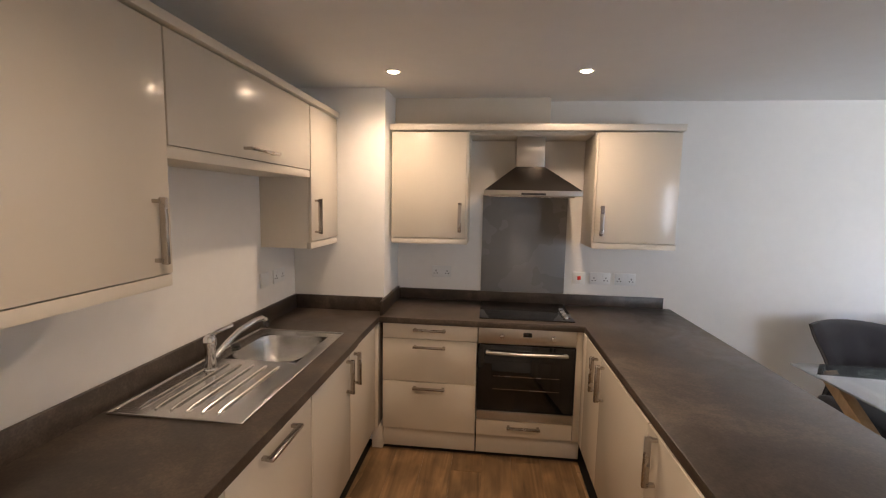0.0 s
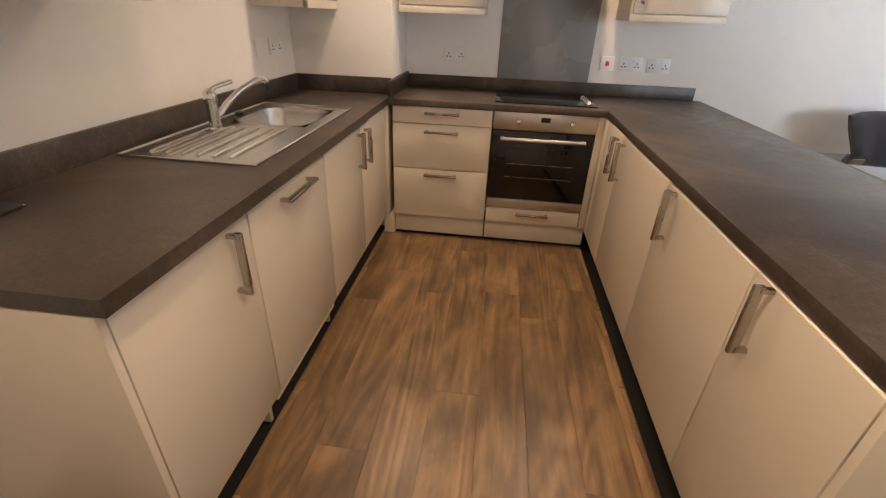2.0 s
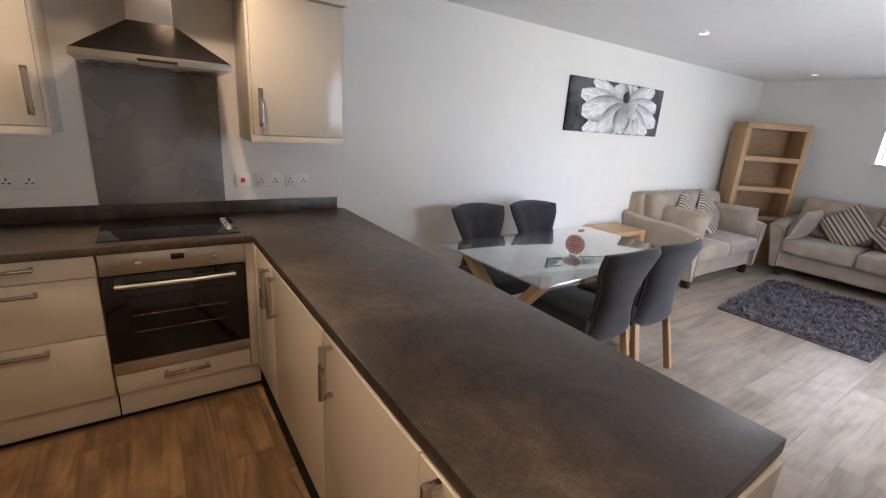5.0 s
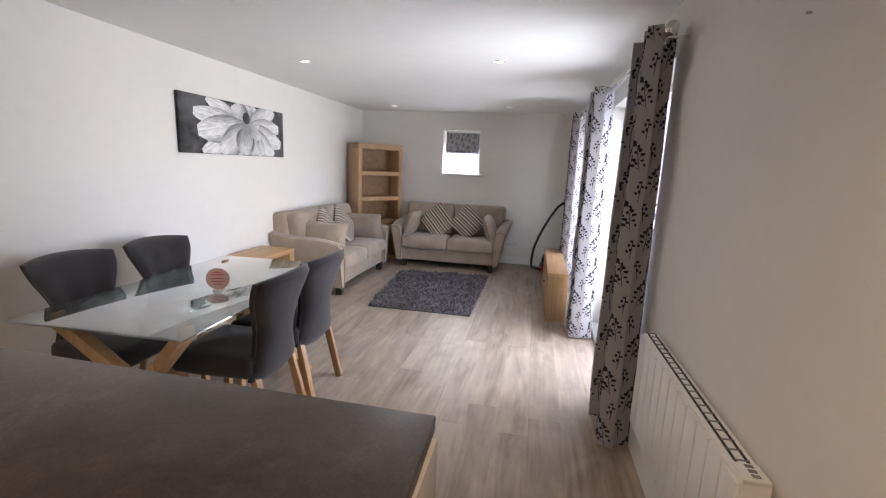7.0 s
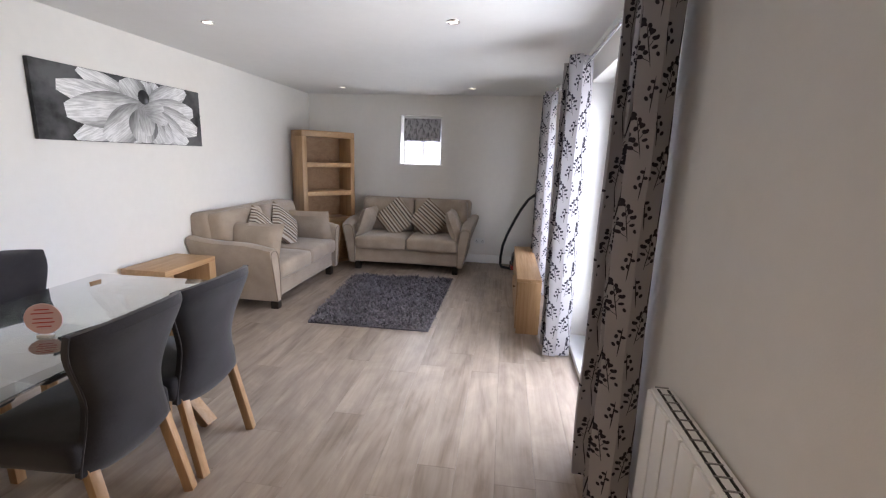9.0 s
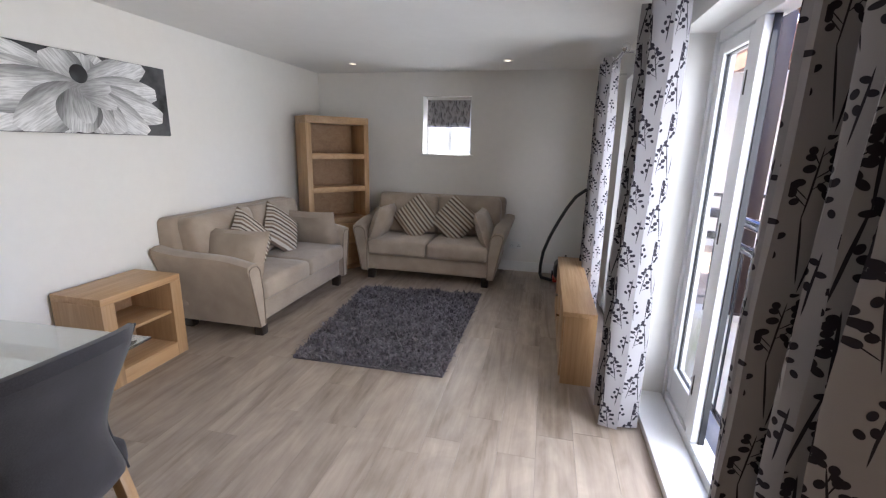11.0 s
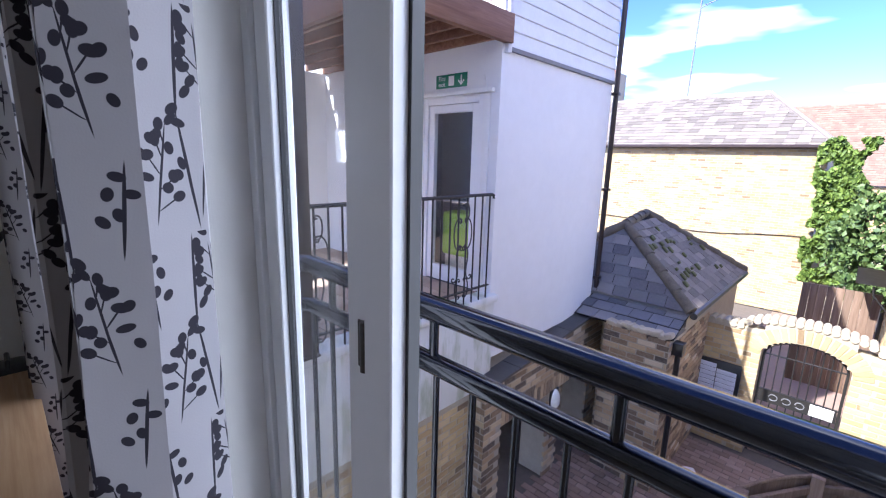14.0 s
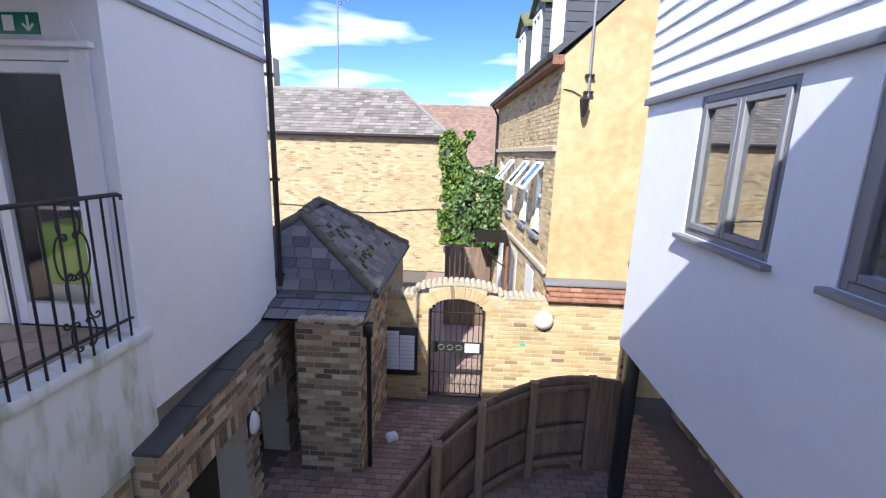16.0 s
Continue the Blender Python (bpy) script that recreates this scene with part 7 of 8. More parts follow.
    for r in range(10):
        for c in range(2):
            if r == 0 and c == 0:
                continue
            part("label", box(4.80 + 0.265 * c, 5.055 + 0.265 * c, y + 0.058, y + 0.066, -1.52 - 0.071 * r, -1.455 - 0.071 * r, 0.002), M["bag"], t, "pale blank label")
    t = thing("paint_mark", (2.98, y, -1.62), "small teal paint mark on the bricks", "mark")
    part("dab", box(2.93, 3.02, y + 0.008, y + 0.012, -1.64, -1.60), M["teal"], t)


gate_wall()
t = thing("litter", (5.02, -6.4, G), "crumpled white carrier bag on the paving", "litter")
part("bag", soft_box(0.17, 0.14, 0.09, Matrix.Translation((5.0, -6.35, G + 0.045)) @ Matrix.Rotation(0.5, 4, "Z"), 0.03, 0.03, 3), M["bag"], t)


# ---- paving ----
def paving():
    pv = solid("paving", (4, -4, G), "brown block paving of the court", "pavement", box(0.9, 6.62, -7.49, OUT, G - 0.06, G - 0.012), M["joint"])
    V, F = [], []
    rs = random.Random(9)
    o = ORIGIN[pv]
    shared, made = None, 0
    for i in range(27):
        for j in range(66):
            x, y = 1.0 + 0.205 * i + (0.1 if j % 2 else 0), -0.75 - 0.103 * j
            if x > 6.5 or y < -7.4:
                continue
            z = G + rs.uniform(-0.003, 0.003)
            if 4.2 < x < 5.2 and -7.3 < y < -5.4:
                if shared is None:
                    bm = box(-0.098, 0.098, -0.047, 0.047, -0.02, 0.0)
                    bmesh.ops.bevel(bm, geom=[e for e in bm.edges if all(v.co.z > -1e-5 for v in e.verts)], offset=0.004, segments=1, affect="EDGES")
                    shared = bpy.data.meshes.new("paver")
                    bm.to_mesh(shared)
                    bm.free()
                    shared.materials.append(M["paver"])
                piece("paver", shared, pv, (x, y, z))
                continue
            k = len(V)
            for dx, dy, dz in ((-0.098, -0.047, -0.012), (0.098, -0.047, -0.012), (0.098, 0.047, -0.012), (-0.098, 0.047, -0.012), (-0.094, -0.043, 0), (0.094, -0.043, 0), (0.094, 0.043, 0), (-0.094, 0.043, 0)):
                V.append((x + dx - o.x, y + dy - o.y, z + dz - o.z))
            F += [tuple(k + q for q in f) for f in ((4, 5, 6, 7), (0, 1, 5, 4), (1, 2, 6, 5), (2, 3, 7, 6), (3, 0, 4, 7))]
    me = mesh_from(V, F, "pavers")
    me.materials.append(M["paver"])
    ob = new("paver_field", me)
    ob.parent = pv
    tagged(ob, "", "", "", "stuff")
    structure("alley_paving", box(1.0, 5.3, -15.9, -7.72, G - 0.06, G, 0.002), M["paver"], "worn paving of the alley beyond the gate", "pavement")


paving()


# ---- curved fence ----
def fence():
    t = thing("fence", (3.6, -5, G), "curved weathered brown timber board fence", "fence")
    ctrl = [Vector(p) for p in ((5.0, -2.55), (4.56, -3.85), (3.98, -5.02), (3.15, -5.78), (2.45, -6.06), (1.75, -5.95))]
    ztop = -1.40

    def at(s):
        k = min(int(s), len(ctrl) - 2)
        f = s - k
        p0, p1, p2, p3 = ctrl[max(0, k - 1)], ctrl[k], ctrl[k + 1], ctrl[min(len(ctrl) - 1, k + 2)]
        return 0.5 * (2 * p1 + (p2 - p0) * f + (2 * p0 - 5 * p1 + 4 * p2 - p3) * f * f + (3 * p1 - p0 - 3 * p2 + p3) * f ** 3)
    pts, L = [], 0.0
    q = at(0)
    run = [(0.0, q)]
    for i in range(1, 401):
        p = at(5 * i / 400 - 1e-6)
        L += (p - q).length
        run.append((L, p))
        q = p

    def along(d):
        for (a, p), (c, r) in zip(run, run[1:]):
            if c >= d:
                f = (d - a) / max(1e-6, c - a)
                return p.lerp(r, f), (r - p).normalized()
        return run[-1][1], (run[-1][1] - run[-2][1]).normalized()
    rs = random.Random(6)
    me = None
    d = 0.06
    while d < L:
        p, u = along(d)
        if me is None:
            bm = box(-0.058, 0.058, -0.009, 0.009, 0.0, 1.33, 0.002, 1)
            me = bpy.data.meshes.new("fence_board")
            bm.to_mesh(me)
            bm.free()
            me.materials.append(M["fence"])
        piece("fence_board", me, t, (p.x, p.y, G + rs.uniform(0.0, 0.015)), (0, 0, math.atan2(u.y, u.x) + rs.uniform(-0.03, 0.03)))
        d += 0.108
    d = 0.2
    posts = []
    while d < L:
        p, u = along(d)
        n = Vector((-u.y, u.x))
        c = p - n * 0.075
        posts.append((d, c))
        part("post", box(c.x - 0.05, c.x + 0.05, c.y - 0.05, c.y + 0.05, G, ztop + 0.06, 0.006), M["fence"], t)
        d += 0.92
    for (d0, _), (d1, _) in zip(posts, posts[1:]):
        for z in (G + 0.18, G + 0.66, ztop - 0.10):
            a, ua = along(d0)
            c, uc = along(d1)
            na, nc = Vector((-ua.y, ua.x)), Vector((-uc.y, uc.x))
            a, c = a - na * 0.045, c - nc * 0.045
            part("rail", bar((a.x, a.y, z), (c.x, c.y, z), 0.04, 0.075, 0.004), M["fence"], t)
    tp = [(*along(L * k / 40)[0], ztop + 0.005) for k in range(41)]
    part("top_strip", tube(tp, 0.018, 6), M["fence"], t)


fence()


# ---- white boarded building with grey windows ----
WX = 2.10


def grey_building():
    w = thing("building_grey_windows", (WX, -3, -0.7), "white rendered wing with grey windows and boarded upper wall", "building", "", "structure")
    y0, y1 = -5.62, OUT
    wins = ((-4.51, -3.40, 0.87, 2.02), (-2.87, -1.76, 0.87, 2.02))
    bm = bmesh.new()
    ys_ = [y0, wins[0][0], wins[0][1], wins[1][0], wins[1][1], y1]
    for a, c in ((ys_[0], ys_[1]), (ys_[2], ys_[3]), (ys_[4], ys_[5])):
        box(WX - 0.2, WX, a, c, -0.70, 5.5, bm=bm)
    for a, c, z0, z1 in wins:
        box(WX - 0.2, WX, a, c, -0.70, z0, bm=bm)
        box(WX - 0.2, WX, a, c, z1, 5.5, bm=bm)
    part("wall", bm, M["render"], w, "smooth white rendered wall", False)
    part("return_wall", box(-3.0, WX - 0.2, y0, y0 + 0.2, -0.70, 5.5), M["render"], w)
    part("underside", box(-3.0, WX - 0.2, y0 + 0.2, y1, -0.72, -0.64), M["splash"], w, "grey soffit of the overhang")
    part("inner_wall", box(1.1, 1.2, y0 + 0.2, y1, -0.6, 5.4), M["wall"], w, "pale room wall behind the windows")
    part("trim", box(WX, WX + 0.05, y0 - 0.01, y1, 2.06, 2.13, 0.004), M["lead"], w, "grey metal drip trim")
    part("roof", box(-3.0, WX, y0, y1, 5.5, 5.6), M["lead"], w)
    cladding(w, (WX, y1), (0, -1, 0), (1, 0, 0), y1 - y0, 2.13, 5.5, M["clad"], 0.16)
    for a, c, z0, z1 in wins:
        wi = part("window", join(join(box(WX - 0.09, WX - 0.01, a, a + 0.055, z0, z1, 0.004, 1), box(WX - 0.09, WX - 0.01, c - 0.055, c, z0, z1, 0.004, 1)), join(box(WX - 0.09, WX - 0.01, a + 0.055, c - 0.055, z0, z0 + 0.055, 0.004, 1), box(WX - 0.09, WX - 0.01, a + 0.055, c - 0.055, z1 - 0.055, z1, 0.004, 1))), M["greyframe"], w, "grey double casement window")
        mid = (a + c) / 2
        for p, q in ((a + 0.06, mid - 0.003), (mid + 0.003, c - 0.06)):
            bm = bmesh.new()
            for r in ((p, p + 0.05, z0 + 0.06, z1 - 0.06), (q - 0.05, q, z0 + 0.06, z1 - 0.06), (p + 0.05, q - 0.05, z0 + 0.06, z0 + 0.11), (p + 0.05, q - 0.05, z1 - 0.11, z1 - 0.06)):
                box(WX - 0.075, WX + 0.005, r[0], r[1], r[2], r[3], 0.005, 1, bm)
            part("casement", bm, M["greyframe"], wi)
            part("pane", box(WX - 0.04, WX - 0.032, p + 0.05, q - 0.05, z0 + 0.11, z1 - 0.11), M["winglass"], wi, "reflecting glass pane")
        part("sill", box(WX - 0.06, WX + 0.07, a - 0.05, c + 0.05, z0 - 0.045, z0 - 0.004, 0.006), M["greyframe"], wi)
    t = thing("overhang_post", (2.0, -5.4, G), "black square steel post under the overhang", "post", "")
    part("post", box(1.92, 2.06, -5.52, -5.38, G, -0.70, 0.006), M["black"], t)
    s = solid("wall_under_overhang", (1.1, -3, G), "shaded brick wall under the overhanging wing", "wall", box(0.2, 0.4, -7.4, OUT, G, -0.70), M["darkmortar"])
    lay_bricks(s, (0.4, OUT, 0), (0, -1, 0), (1, 0, 0), 6.7, G, -0.70, M["brickmix"], 0, seed=31)
    t = thing("wall_vent", (0.45, -4.2, -1.6), "grey louvred wall vent on the shaded wall", "vent")
    part("frame", box(0.41, 0.46, -4.55, -4.05, -1.75, -1.25, 0.01), M["lead"], t)
    for k in range(5):
        part("slat", box(0.45, 0.48, -4.50, -4.10, -1.70 + 0.085 * k, -1.65 + 0.085 * k, 0.004), M["white"], t)


M["winglass"] = glassy("reflecting_window_glass", (0.80, 0.84, 0.85), 0.0, 0.42)
grey_building()


# ---- ochre house ----
def house():
    c0 = Vector((2.58, -7.96, 0))
    u = Vector((0.50, -6.8, 0)).normalized()
    n = Vector((-u.y, u.x, 0)) * 1.0
    if n.x < 0:
        n = -n
    L = 6.9
    t = thing("ochre_house", (2.0, -9, G), "tall ochre rendered house with brick side and dark dormers", "house")
    ev = 3.06
    # gable wall
    gw = [(2.58, G), (2.58, ev), (-0.4, ev + 2.75), (-3.4, ev), (-3.4, G)]
    bm = extrude_profile(gw, "y", -8.16, -7.96)
    part("gable_wall", bm, M["ochre"], t, "patchy ochre rendered gable", False)

    def P(s, d, z):
        q = c0 + u * s + n * d
        return Vector((q.x, q.y, z))

    def slab(s0, s1, d0, d1, z0, z1, bm=None, bev=0.0):
        b3_ = box(s0, s1, d0, d1, z0, z1, bev, 1)
        m = Matrix((u, n, Vector((0, 0, 1)))).transposed().to_4x4()
        m.translation = c0
        bmesh.ops.transform(b3_, matrix=m, verts=b3_.verts)
        bmesh.ops.recalc_face_normals(b3_, faces=b3_.faces)
        return b3_ if bm is None else join(bm, b3_)
    wins = [(0.75, 1.45, 0.05, 1.45), (1.95, 2.65, 0.05, 1.45), (3.7, 4.4, 0.05, 1.45), (5.3, 6.0, 0.05, 1.45)]
    low = [(0.9, 1.6, -2.0, -0.7), (2.6, 3.4, -2.7, -0.7), (4.6, 5.4, -2.7, -0.7)]
    bm = bmesh.new()
    cols = sorted({0.0, L, *[w[0] for w in wins], *[w[1] for w in wins]})
    for a, c in zip(cols, cols[1:]):
        hit = [w for w in wins if w[0] <= a and w[1] >= c]
        if hit:
            slab(a, c, -0.25, 0, -0.4, hit[0][2], bm)
            slab(a, c, -0.25, 0, hit[0][3], ev, bm)
        else:
            slab(a, c, -0.25, 0, -0.4, ev, bm)
    slab(0, L, -0.25, 0, G, -0.4, bm)
    sw = part("side_wall", bm, M["mortar"], t, "brick side wall with string courses", False)

    def hole(s, z):
        return any(a - 0.06 < s < c + 0.06 and z0 < z < z1 for a, c, z0, z1 in wins)
    lay_bricks(sw, tuple(c0), u, n, L, -0.4, ev, M["brick"], 0, hole, seed=41)
    lay_bricks(sw, tuple(c0), u, n, L, G, -0.55, M["brick"], 0, lambda s, z: any(a < s < c and z0 < z < z1 for a, c, z0, z1 in low), seed=42)
    for z in (1.58, -0.50):
        part("string_course", slab(0, L, 0, 0.07, z, z + 0.10, bev=0.01), M["mortar"], t, "pale stone string course")
    for a, c, z0, z1 in low:
        part("lower_opening", slab(a, c, -0.02, 0.012, z0, z1), M["satin"], t, "white painted lower door")
    for i, (a, c, z0, z1) in enumerate(wins):
        bm = bmesh.new()
        for q in ((a, a + 0.06, z0, z1), (c - 0.06, c, z0, z1), (a + 0.06, c - 0.06, z0, z0 + 0.06), (a + 0.06, c - 0.06, z1 - 0.06, z1), (a + 0.06, c - 0.06, 0.72, 0.78)):
            slab(q[0], q[1], -0.14, -0.06, q[2], q[3], bm)
        wi = part("window", bm, M["upvc"], t, "white framed window with open casement")
        part("pane", slab(a + 0.06, c - 0.06, -0.11, -0.10, z0 + 0.06, 0.72), M["winglass"], wi)
        part("sill", slab(a - 0.06, c + 0.06, -0.1, 0.08, z0 - 0.08, z0, bev=0.006), M["lead"], wi)
        # top-hung casement pushed open
        if i in (0, 1, 2):
            bm = bmesh.new()
            w_, h_ = c - a - 0.12, 0.62
            for q in ((0, 0.05, -h_, 0), (w_ - 0.05, w_, -h_, 0), (0.05, w_ - 0.05, -0.05, 0), (0.05, w_ - 0.05, -h_, -h_ + 0.05)):
                box(q[0], q[1], -0.02, 0.02, q[2], q[3], 0, 1, bm)
            g = box(0.05, w_ - 0.05, -0.004, 0.004, -h_ + 0.05, -0.05)
            m = Matrix((u, n, Vector((0, 0, 1)))).transposed().to_4x4()
            m.translation = P(a + 0.06, -0.02, z1 - 0.06)
            tilt = m @ Matrix.Rotation(radians(38), 4, "X")
            bmesh.ops.transform(bm, matrix=tilt, verts=bm.verts)
            bmesh.ops.transform(g, matrix=tilt, verts=g.verts)
            cs = part("open_casement", bm, M["upvc"], wi, "white casement propped open")
            part("casement_pane", g, M["winglass"], wi)
    # roof with slates, eave board and gutter
    e0, e1 = P(-0.05, 0.22, ev - 0.02), P(L, 0.22, ev - 0.02)
    r0, r1 = P(-0.05, -3.0, ev + 2.78), P(L, -3.0, ev + 2.78)
    part("roof_boarding", plane_face([e0, e1, r1, r0]), M["dark"], t)
    part("eave_board", slab(-0.1, L, 0.02, 0.20, ev - 0.16, ev - 0.02), M["joist"], t, "brown eaves board")
    part("gutter", tube([tuple(P(-0.1, 0.25, ev - 0.04)), tuple(P(L, 0.25, ev - 0.04))], 0.05, 8), M["black"], t, "black gutter")
    part("verge", bar(tuple(P(-0.06, 0.25, ev - 0.06)), tuple(P(-0.06, -3.0, ev + 2.74)), 0.05, 0.09), M["clad_and_shade"], t)
    roof_slates(t, e0, e1, r0, r1, M["slate"], 0.3, 0.24, 0, 45)
    part("downpipe", tube([tuple(P(L - 0.3, 0.25, ev - 0.05)), tuple(P(L - 0.3, 0.06, ev - 0.4)), tuple(P(L - 0.3, 0.06, G))], 0.04, 8), M["black"], t, "black downpipe")
    # dormers
    for s in (1.3, 3.1, 4.9):
        d0, top = -0.35, ev + 1.75
        dm = part("dormer", slab(s, s + 1.05, -2.1, d0, ev + 0.30, top), M["clad_and_shade"], t, "dark grey boarded dormer")
        for k in range(8):
            part("dormer_board", slab(s - 0.012, s + 0.002, -2.0 + 0.12 * k, d0, ev + 0.34 + 0.17 * k, ev + 0.495 + 0.17 * k), M["clad_and_shade"], dm)
        bm = bmesh.new()
        for q in ((s + 0.15, s + 0.22, 0.42, 1.62), (s + 0.83, s + 0.90, 0.42, 1.62), (s + 0.22, s + 0.83, 0.42, 0.50), (s + 0.22, s + 0.83, 1.54, 1.62), (s + 0.50, s + 0.56, 0.50, 1.54)):
            slab(q[0], q[1], d0, d0 + 0.06, ev + q[2], ev + q[3], bm)
        part("dormer_window", bm, M["upvc"], dm, "tall white dormer window")
        part("dormer_pane", slab(s + 0.22, s + 0.83, d0 + 0.01, d0 + 0.02, ev + 0.5, ev + 1.54), M["winglass"], dm)
        m = Matrix((u, n, Vector((0, 0, 1)))).transposed().to_4x4()
        m.translation = c0
        rf = extrude_profile([(s - 0.1, top), (s + 0.525, top + 0.42), (s + 1.15, top), (s + 1.15, top - 0.06), (s + 0.525, top + 0.34), (s - 0.1, top - 0.06)], "y", -2.6, d0 + 0.12)
        gb = extrude_profile([(s, top - 0.02), (s + 0.525, top + 0.35), (s + 1.05, top - 0.02)], "y", -2.4, d0 + 0.02)
        bmesh.ops.transform(rf, matrix=m, verts=rf.verts)
        bmesh.ops.transform(gb, matrix=m, verts=gb.verts)
        part("dormer_roof", rf, M["moss"], dm, "mossy dormer roof")
        part("dormer_gable", gb, M["clad_and_shade"], dm)
    # pole and lantern on the gable
    t2 = thing("wall_mast", (2.15, -7.93, 2.6), "thin grey mast clipped to the ochre gable", "mast")
    part("pole", cyl((2.17, -7.90, 2.35), (2.20, -7.90, 5.6), 0.022, seg=8), M["lead"], t2)
    for z in (2.5, 2.75):
        part("bracket", box(2.10, 2.24, -7.96, -7.88, z - 0.02, z + 0.02), M["black"], t2)
    part("cable", tube([(2.55, -7.95, 2.55), (2.4, -7.94, 2.52), (2.25, -7.94, 2.44), (2.17, -7.93, 2.50)], 0.008, 6), M["black"], t2)
    t2 = thing("wall_lantern", (2.24, -7.9, 2.3), "dark metal wall lantern on the ochre gable", "lantern")
    part("bracket", bar((2.24, -7.96, 2.42), (2.24, -7.84, 2.42), 0.04, 0.03), M["black"], t2)
    part("body", lathe([(0.02, -0.24), (0.05, -0.16), (0.075, 0.0), (0.08, 0.02), (0.03, 0.08), (0.0, 0.10)], (2.24, -7.82, 2.36), 8), M["black"], t2)


house()


# ---- far brick building ----
def far_building():
    y = -16.0
    t = thing("far_brick_building", (9, y, G), "long yellow brick building with a grey slate hipped roof", "building")
    w = part("wall", box(4.75, 15.0, y - 6.0, y, G, 2.05), M["mortar"], t, "weathered yellow brick wall", False)
    lay_bricks(w, (15.0, y, 0), (-1, 0, 0), (0, 1, 0), 10.25, G, 2.0, M["brick"], 0, seed=51)
    e = [(4.55, y + 0.18, 2.04), (15.2, y + 0.18, 2.04), (15.2, y - 6.2, 2.04), (4.55, y - 6.2, 2.04)]
    r0, r1 = (6.75, y - 3.0, 3.92), (15.2, y - 3.0, 3.92)
    part("roof_boarding", plane_face([e[0], e[1], r1, r0]), M["slateold"], t)
    part("roof_boarding", plane_face([e[3], e[0], r0]), M["slateold"], t)
    part("roof_boarding", plane_face([e[2], e[3], r0, r1]), M["slateold"], t)
    roof_slates(t, e[0], e[1], r0, r1, M["slateold"], 0.30, 0.22, 0, 52)
    part("gutter", tube([e[0], e[1]], 0.06, 8), M["brownmetal"], t, "brown gutter")
    part("ridge", tube([e[0], r0, r1], 0.08, 8), M["slateold"], t, "ridge tiles")
    part("chimney", box(12.0, 12.6, y - 3.6, y - 3.0, 3.2, 5.1, 0.01), M["mortar"], t, "pale brick chimney")
    part("chimney_pot", lathe([(0.14, 0), (0.11, 0.25), (0.13, 0.32)], (12.3, y - 3.3, 5.1), 12), M["terracotta"], t)
    t2 = thing("aerial_mast", (9.3, y - 3.0, 3.9), "thin aerial mast on the slate ridge", "aerial")
    part("mast", cyl((9.35, y - 3.0, 3.9), (9.30, y - 3.0, 7.4), 0.03, seg=8), M["lead"], t2)
    for k in range(5):
        part("rod", cyl((9.1 - 0.15 * k, y - 3.0, 7.1 + 0.05 * k), (9.1 - 0.15 * k, y - 2.7, 7.1 + 0.05 * k), 0.01, seg=6), M["lead"], t2)
    part("boom", cyl((9.32, y - 3.0, 7.05), (8.4, y - 2.9, 7.35), 0.015, seg=6), M["lead"], t2)
    t2 = thing("wall_cable", (7, y, -0.3), "thin dark cable strung along the brick wall", "cable")
    part("wire", tube([(4.9 + 0.45 * k, y + 0.03, -0.55 + 0.10 * math.cos(k * 0.5)) for k in range(16)], 0.012, 5), M["black"], t2)
    t3 = thing("red_roofed_building", (4, -34, G), "distant building with a red clay tile roof", "building")
    part("wall", box(-3, 12, -38, -34, G, 0.5), M["ochre"], t3)
    part("roof", plane_face([(-3.2, -33.8, 0.6), (12.2, -33.8, 0.6), (12.2, -37, 5.3), (-3.2, -37, 5.3)]), M["farclay"], t3)
    roof_slates(t3, (-3.2, -33.8, 0.6), (12.2, -33.8, 0.6), (-3.2, -37, 5.3), (12.2, -37, 5.3), M["farclay"], 0.28, 0.16, 0, 61)


far_building()


# ---- greenery beyond the gate ----
def leaves(name, centre_fn, count, size, seed):
    rs = np.random.RandomState(seed)
    P0 = np.array([centre_fn(rs) for _ in range(count)])
    d = rs.normal(size=(count, 3))
    d[:, 2] *= 0.6
    d /= np.linalg.norm(d, axis=1)[:, None]
    a = np.cross(d, rs.normal(size=(count, 3)))
    a /= np.linalg.norm(a, axis=1)[:, None]
    s = size * (0.6 + 0.8 * rs.rand(count))[:, None]
    b_ = np.cross(d, a)
    V = np.stack([P0 - a * s * 0.5, P0 - b_ * s * 0.4 + d * s * 0.08, P0 + a * s * 0.6, P0 + b_ * s * 0.4 + d * s * 0.08], 1)
    F = [(4 * i, 4 * i + 1, 4 * i + 2, 4 * i + 3) for i in range(count)]
    return V.reshape(-1, 3), F


def plant(name, label, category, at, trunk, fn, count, size, mat, seed):
    t = thing(name, at, label, category)
    V, F = leaves(name, fn, count, size, seed)
    me = mesh_from((V - np.array(at)).tolist(), F, "foliage")
    me.materials.append(mat)
    ob = new("foliage", me)
    ob.parent = t
    for pts, r in trunk:
        part("stem", tube(pts, r, 7), M["fence"], t, "woody stem")
    return t


def ivy_at(rs):
    while True:
        x, z = rs.uniform(3.6, 4.95), rs.uniform(-1.6, 2.25)
        edge = 4.92 - 0.12 * math.sin(z * 3.1) - 0.06 * math.sin(z * 9)
        low = 3.95 + 0.10 * max(0, (0.3 - z)) + 0.14 * math.sin(z * 5)
        if low < x < edge and noise.noise((x * 2.2, z * 2.2, 3.0)) > -0.32:
            return x, -15.75 + 0.25 * rs.rand() + 0.12 * noise.noise((x * 3, z * 3, 0)), z


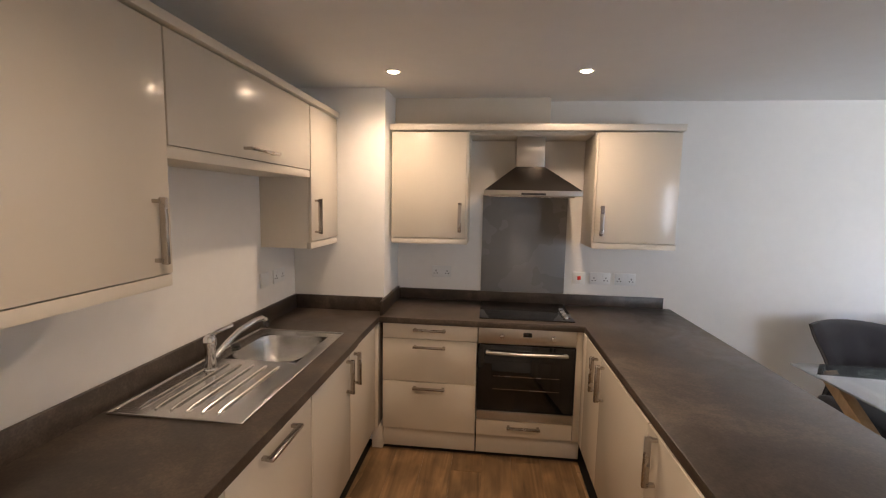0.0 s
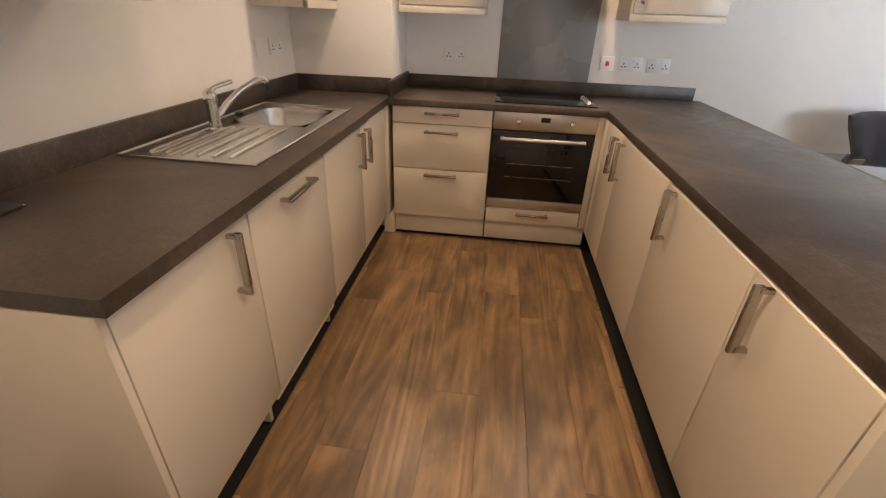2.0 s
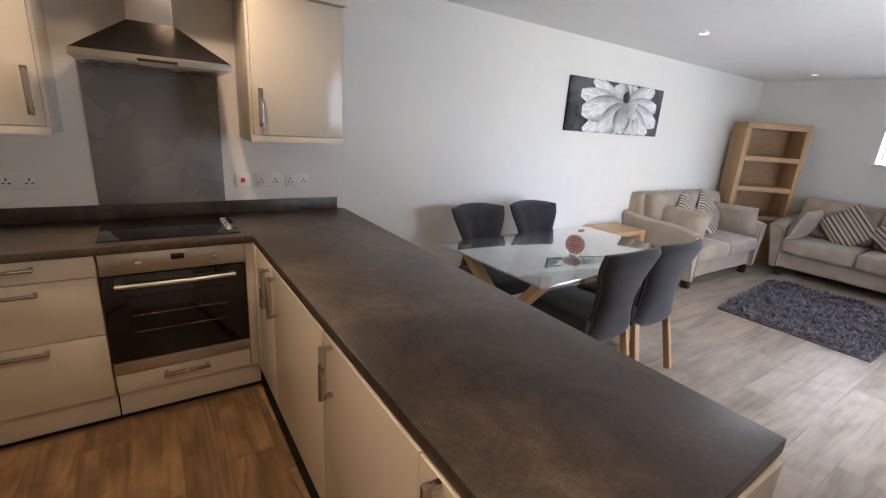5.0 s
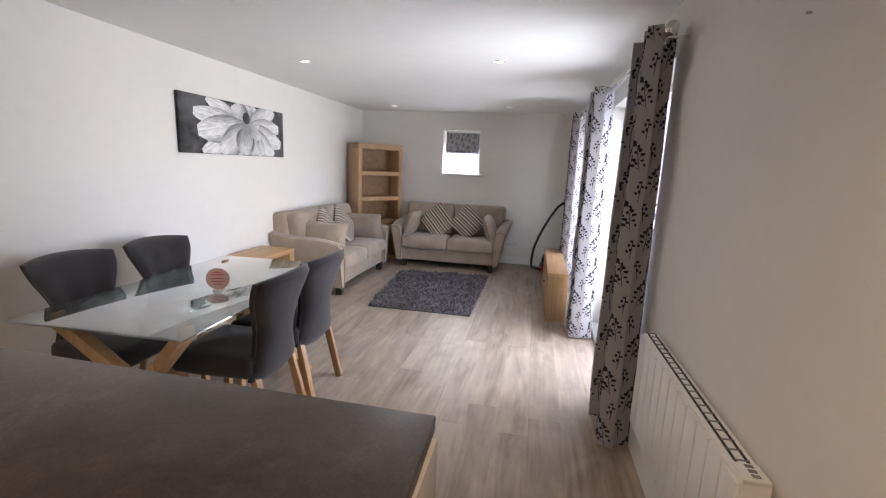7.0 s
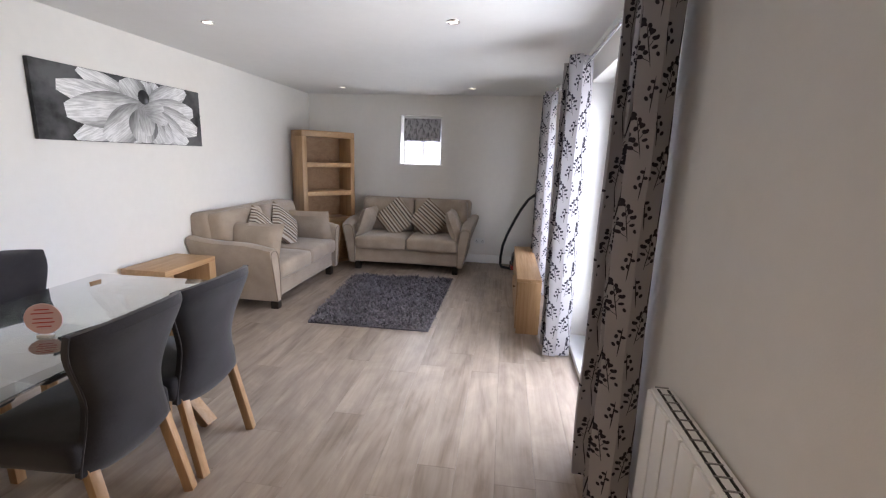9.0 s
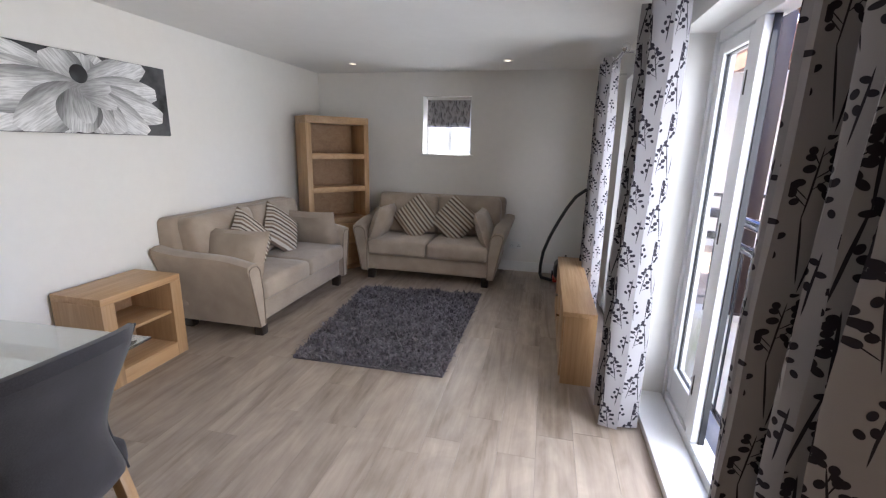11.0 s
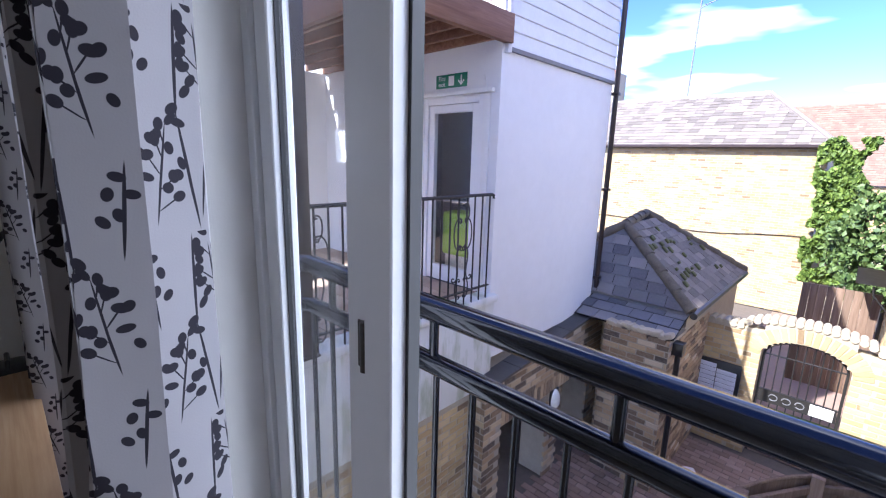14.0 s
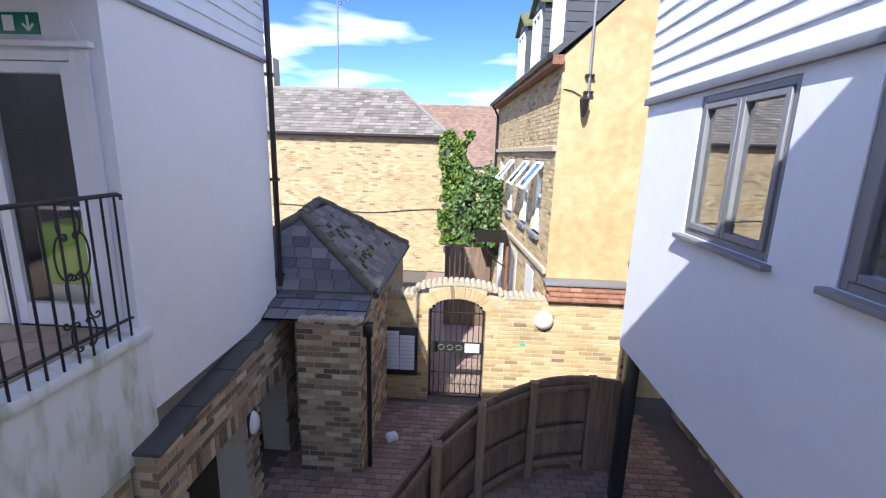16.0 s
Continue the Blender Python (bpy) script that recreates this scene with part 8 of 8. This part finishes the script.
def bush_at(rs):
    while True:
        p = rs.normal(size=3)
        p /= np.linalg.norm(p)
        r = (0.55 + 0.45 * rs.rand() ** 0.5) * (1 + 0.45 * noise.noise(Vector(p) * 2.3))
        q = np.array((3.45, -13.6, -0.25)) + p * r * np.array((0.85, 0.8, 1.35))
        if noise.noise(Vector(q) * 2.6) > -0.30:
            return tuple(q)


plant("ivy", "bright green ivy hanging over the end of the brick wall", "ivy", (4.4, -15.8, G), [([(4.4, -15.9, G), (4.45, -15.85, -1.0), (4.3, -15.85, 0.4), (4.5, -15.85, 1.8)], 0.05)], ivy_at, 6000, 0.13, M["ivy"], 3)
plant("shrub", "dense dark green shrub beside the ivy wall", "shrub", (3.35, -13.6, G), [([(3.35, -13.6, G), (3.4, -13.6, -1.2), (3.2, -13.5, 0.2)], 0.06), ([(3.38, -13.6, -1.4), (3.7, -13.7, -0.2), (3.8, -13.6, 0.7)], 0.035)], bush_at, 4600, 0.12, M["bush"], 5)
t = thing("lean_to_shed", (3.6, -11, G), "weathered timber lean-to shed with dark porch roof", "shed")
for k in range(9):
    part("board", box(3.35 + 0.125 * k, 3.47 + 0.125 * k, -11.02, -10.98, G, -0.72, 0.002), M["fence"], t)
part("roof", plane_face([(3.0, -10.2, -0.42), (3.75, -10.2, -0.42), (3.75, -11.2, -0.30), (3.0, -11.2, -0.30)]), M["brownmetal"], t, "dark brown porch roof")
part("side", box(3.0, 3.06, -11.0, -10.3, G, -0.45, 0.004), M["joist"], t)
part("bracket", tube([(3.06, -10.3, -1.0), (3.3, -10.28, -0.85), (3.5, -10.26, -0.60), (3.52, -10.25, -0.44)], 0.015, 6), M["blackiron"], t, "curved iron bracket")
structure("garden_wall_far", box(2.9, 4.75, -16.2, -16.0, G, -0.4), M["mortar"], "low far garden wall under the greenery", "wall")
structure("building_across", join(box(13.5, 14.0, -6, 9, G, 5.0), box(13.46, 13.5, 1.9, 2.6, 1.2, 2.4)), M["render"], "pale rendered building seen through the small window", "building")
q = thing("window_across", (13.45, 1.0, 1.5), "small dark framed window in the building across", "window")
part("frame", box(13.43, 13.48, 0.6, 1.3, 1.5, 2.3, 0.01), M["greyframe"], q)
part("pane", box(13.42, 13.431, 0.67, 1.23, 1.57, 2.23), M["blackglass"], q)
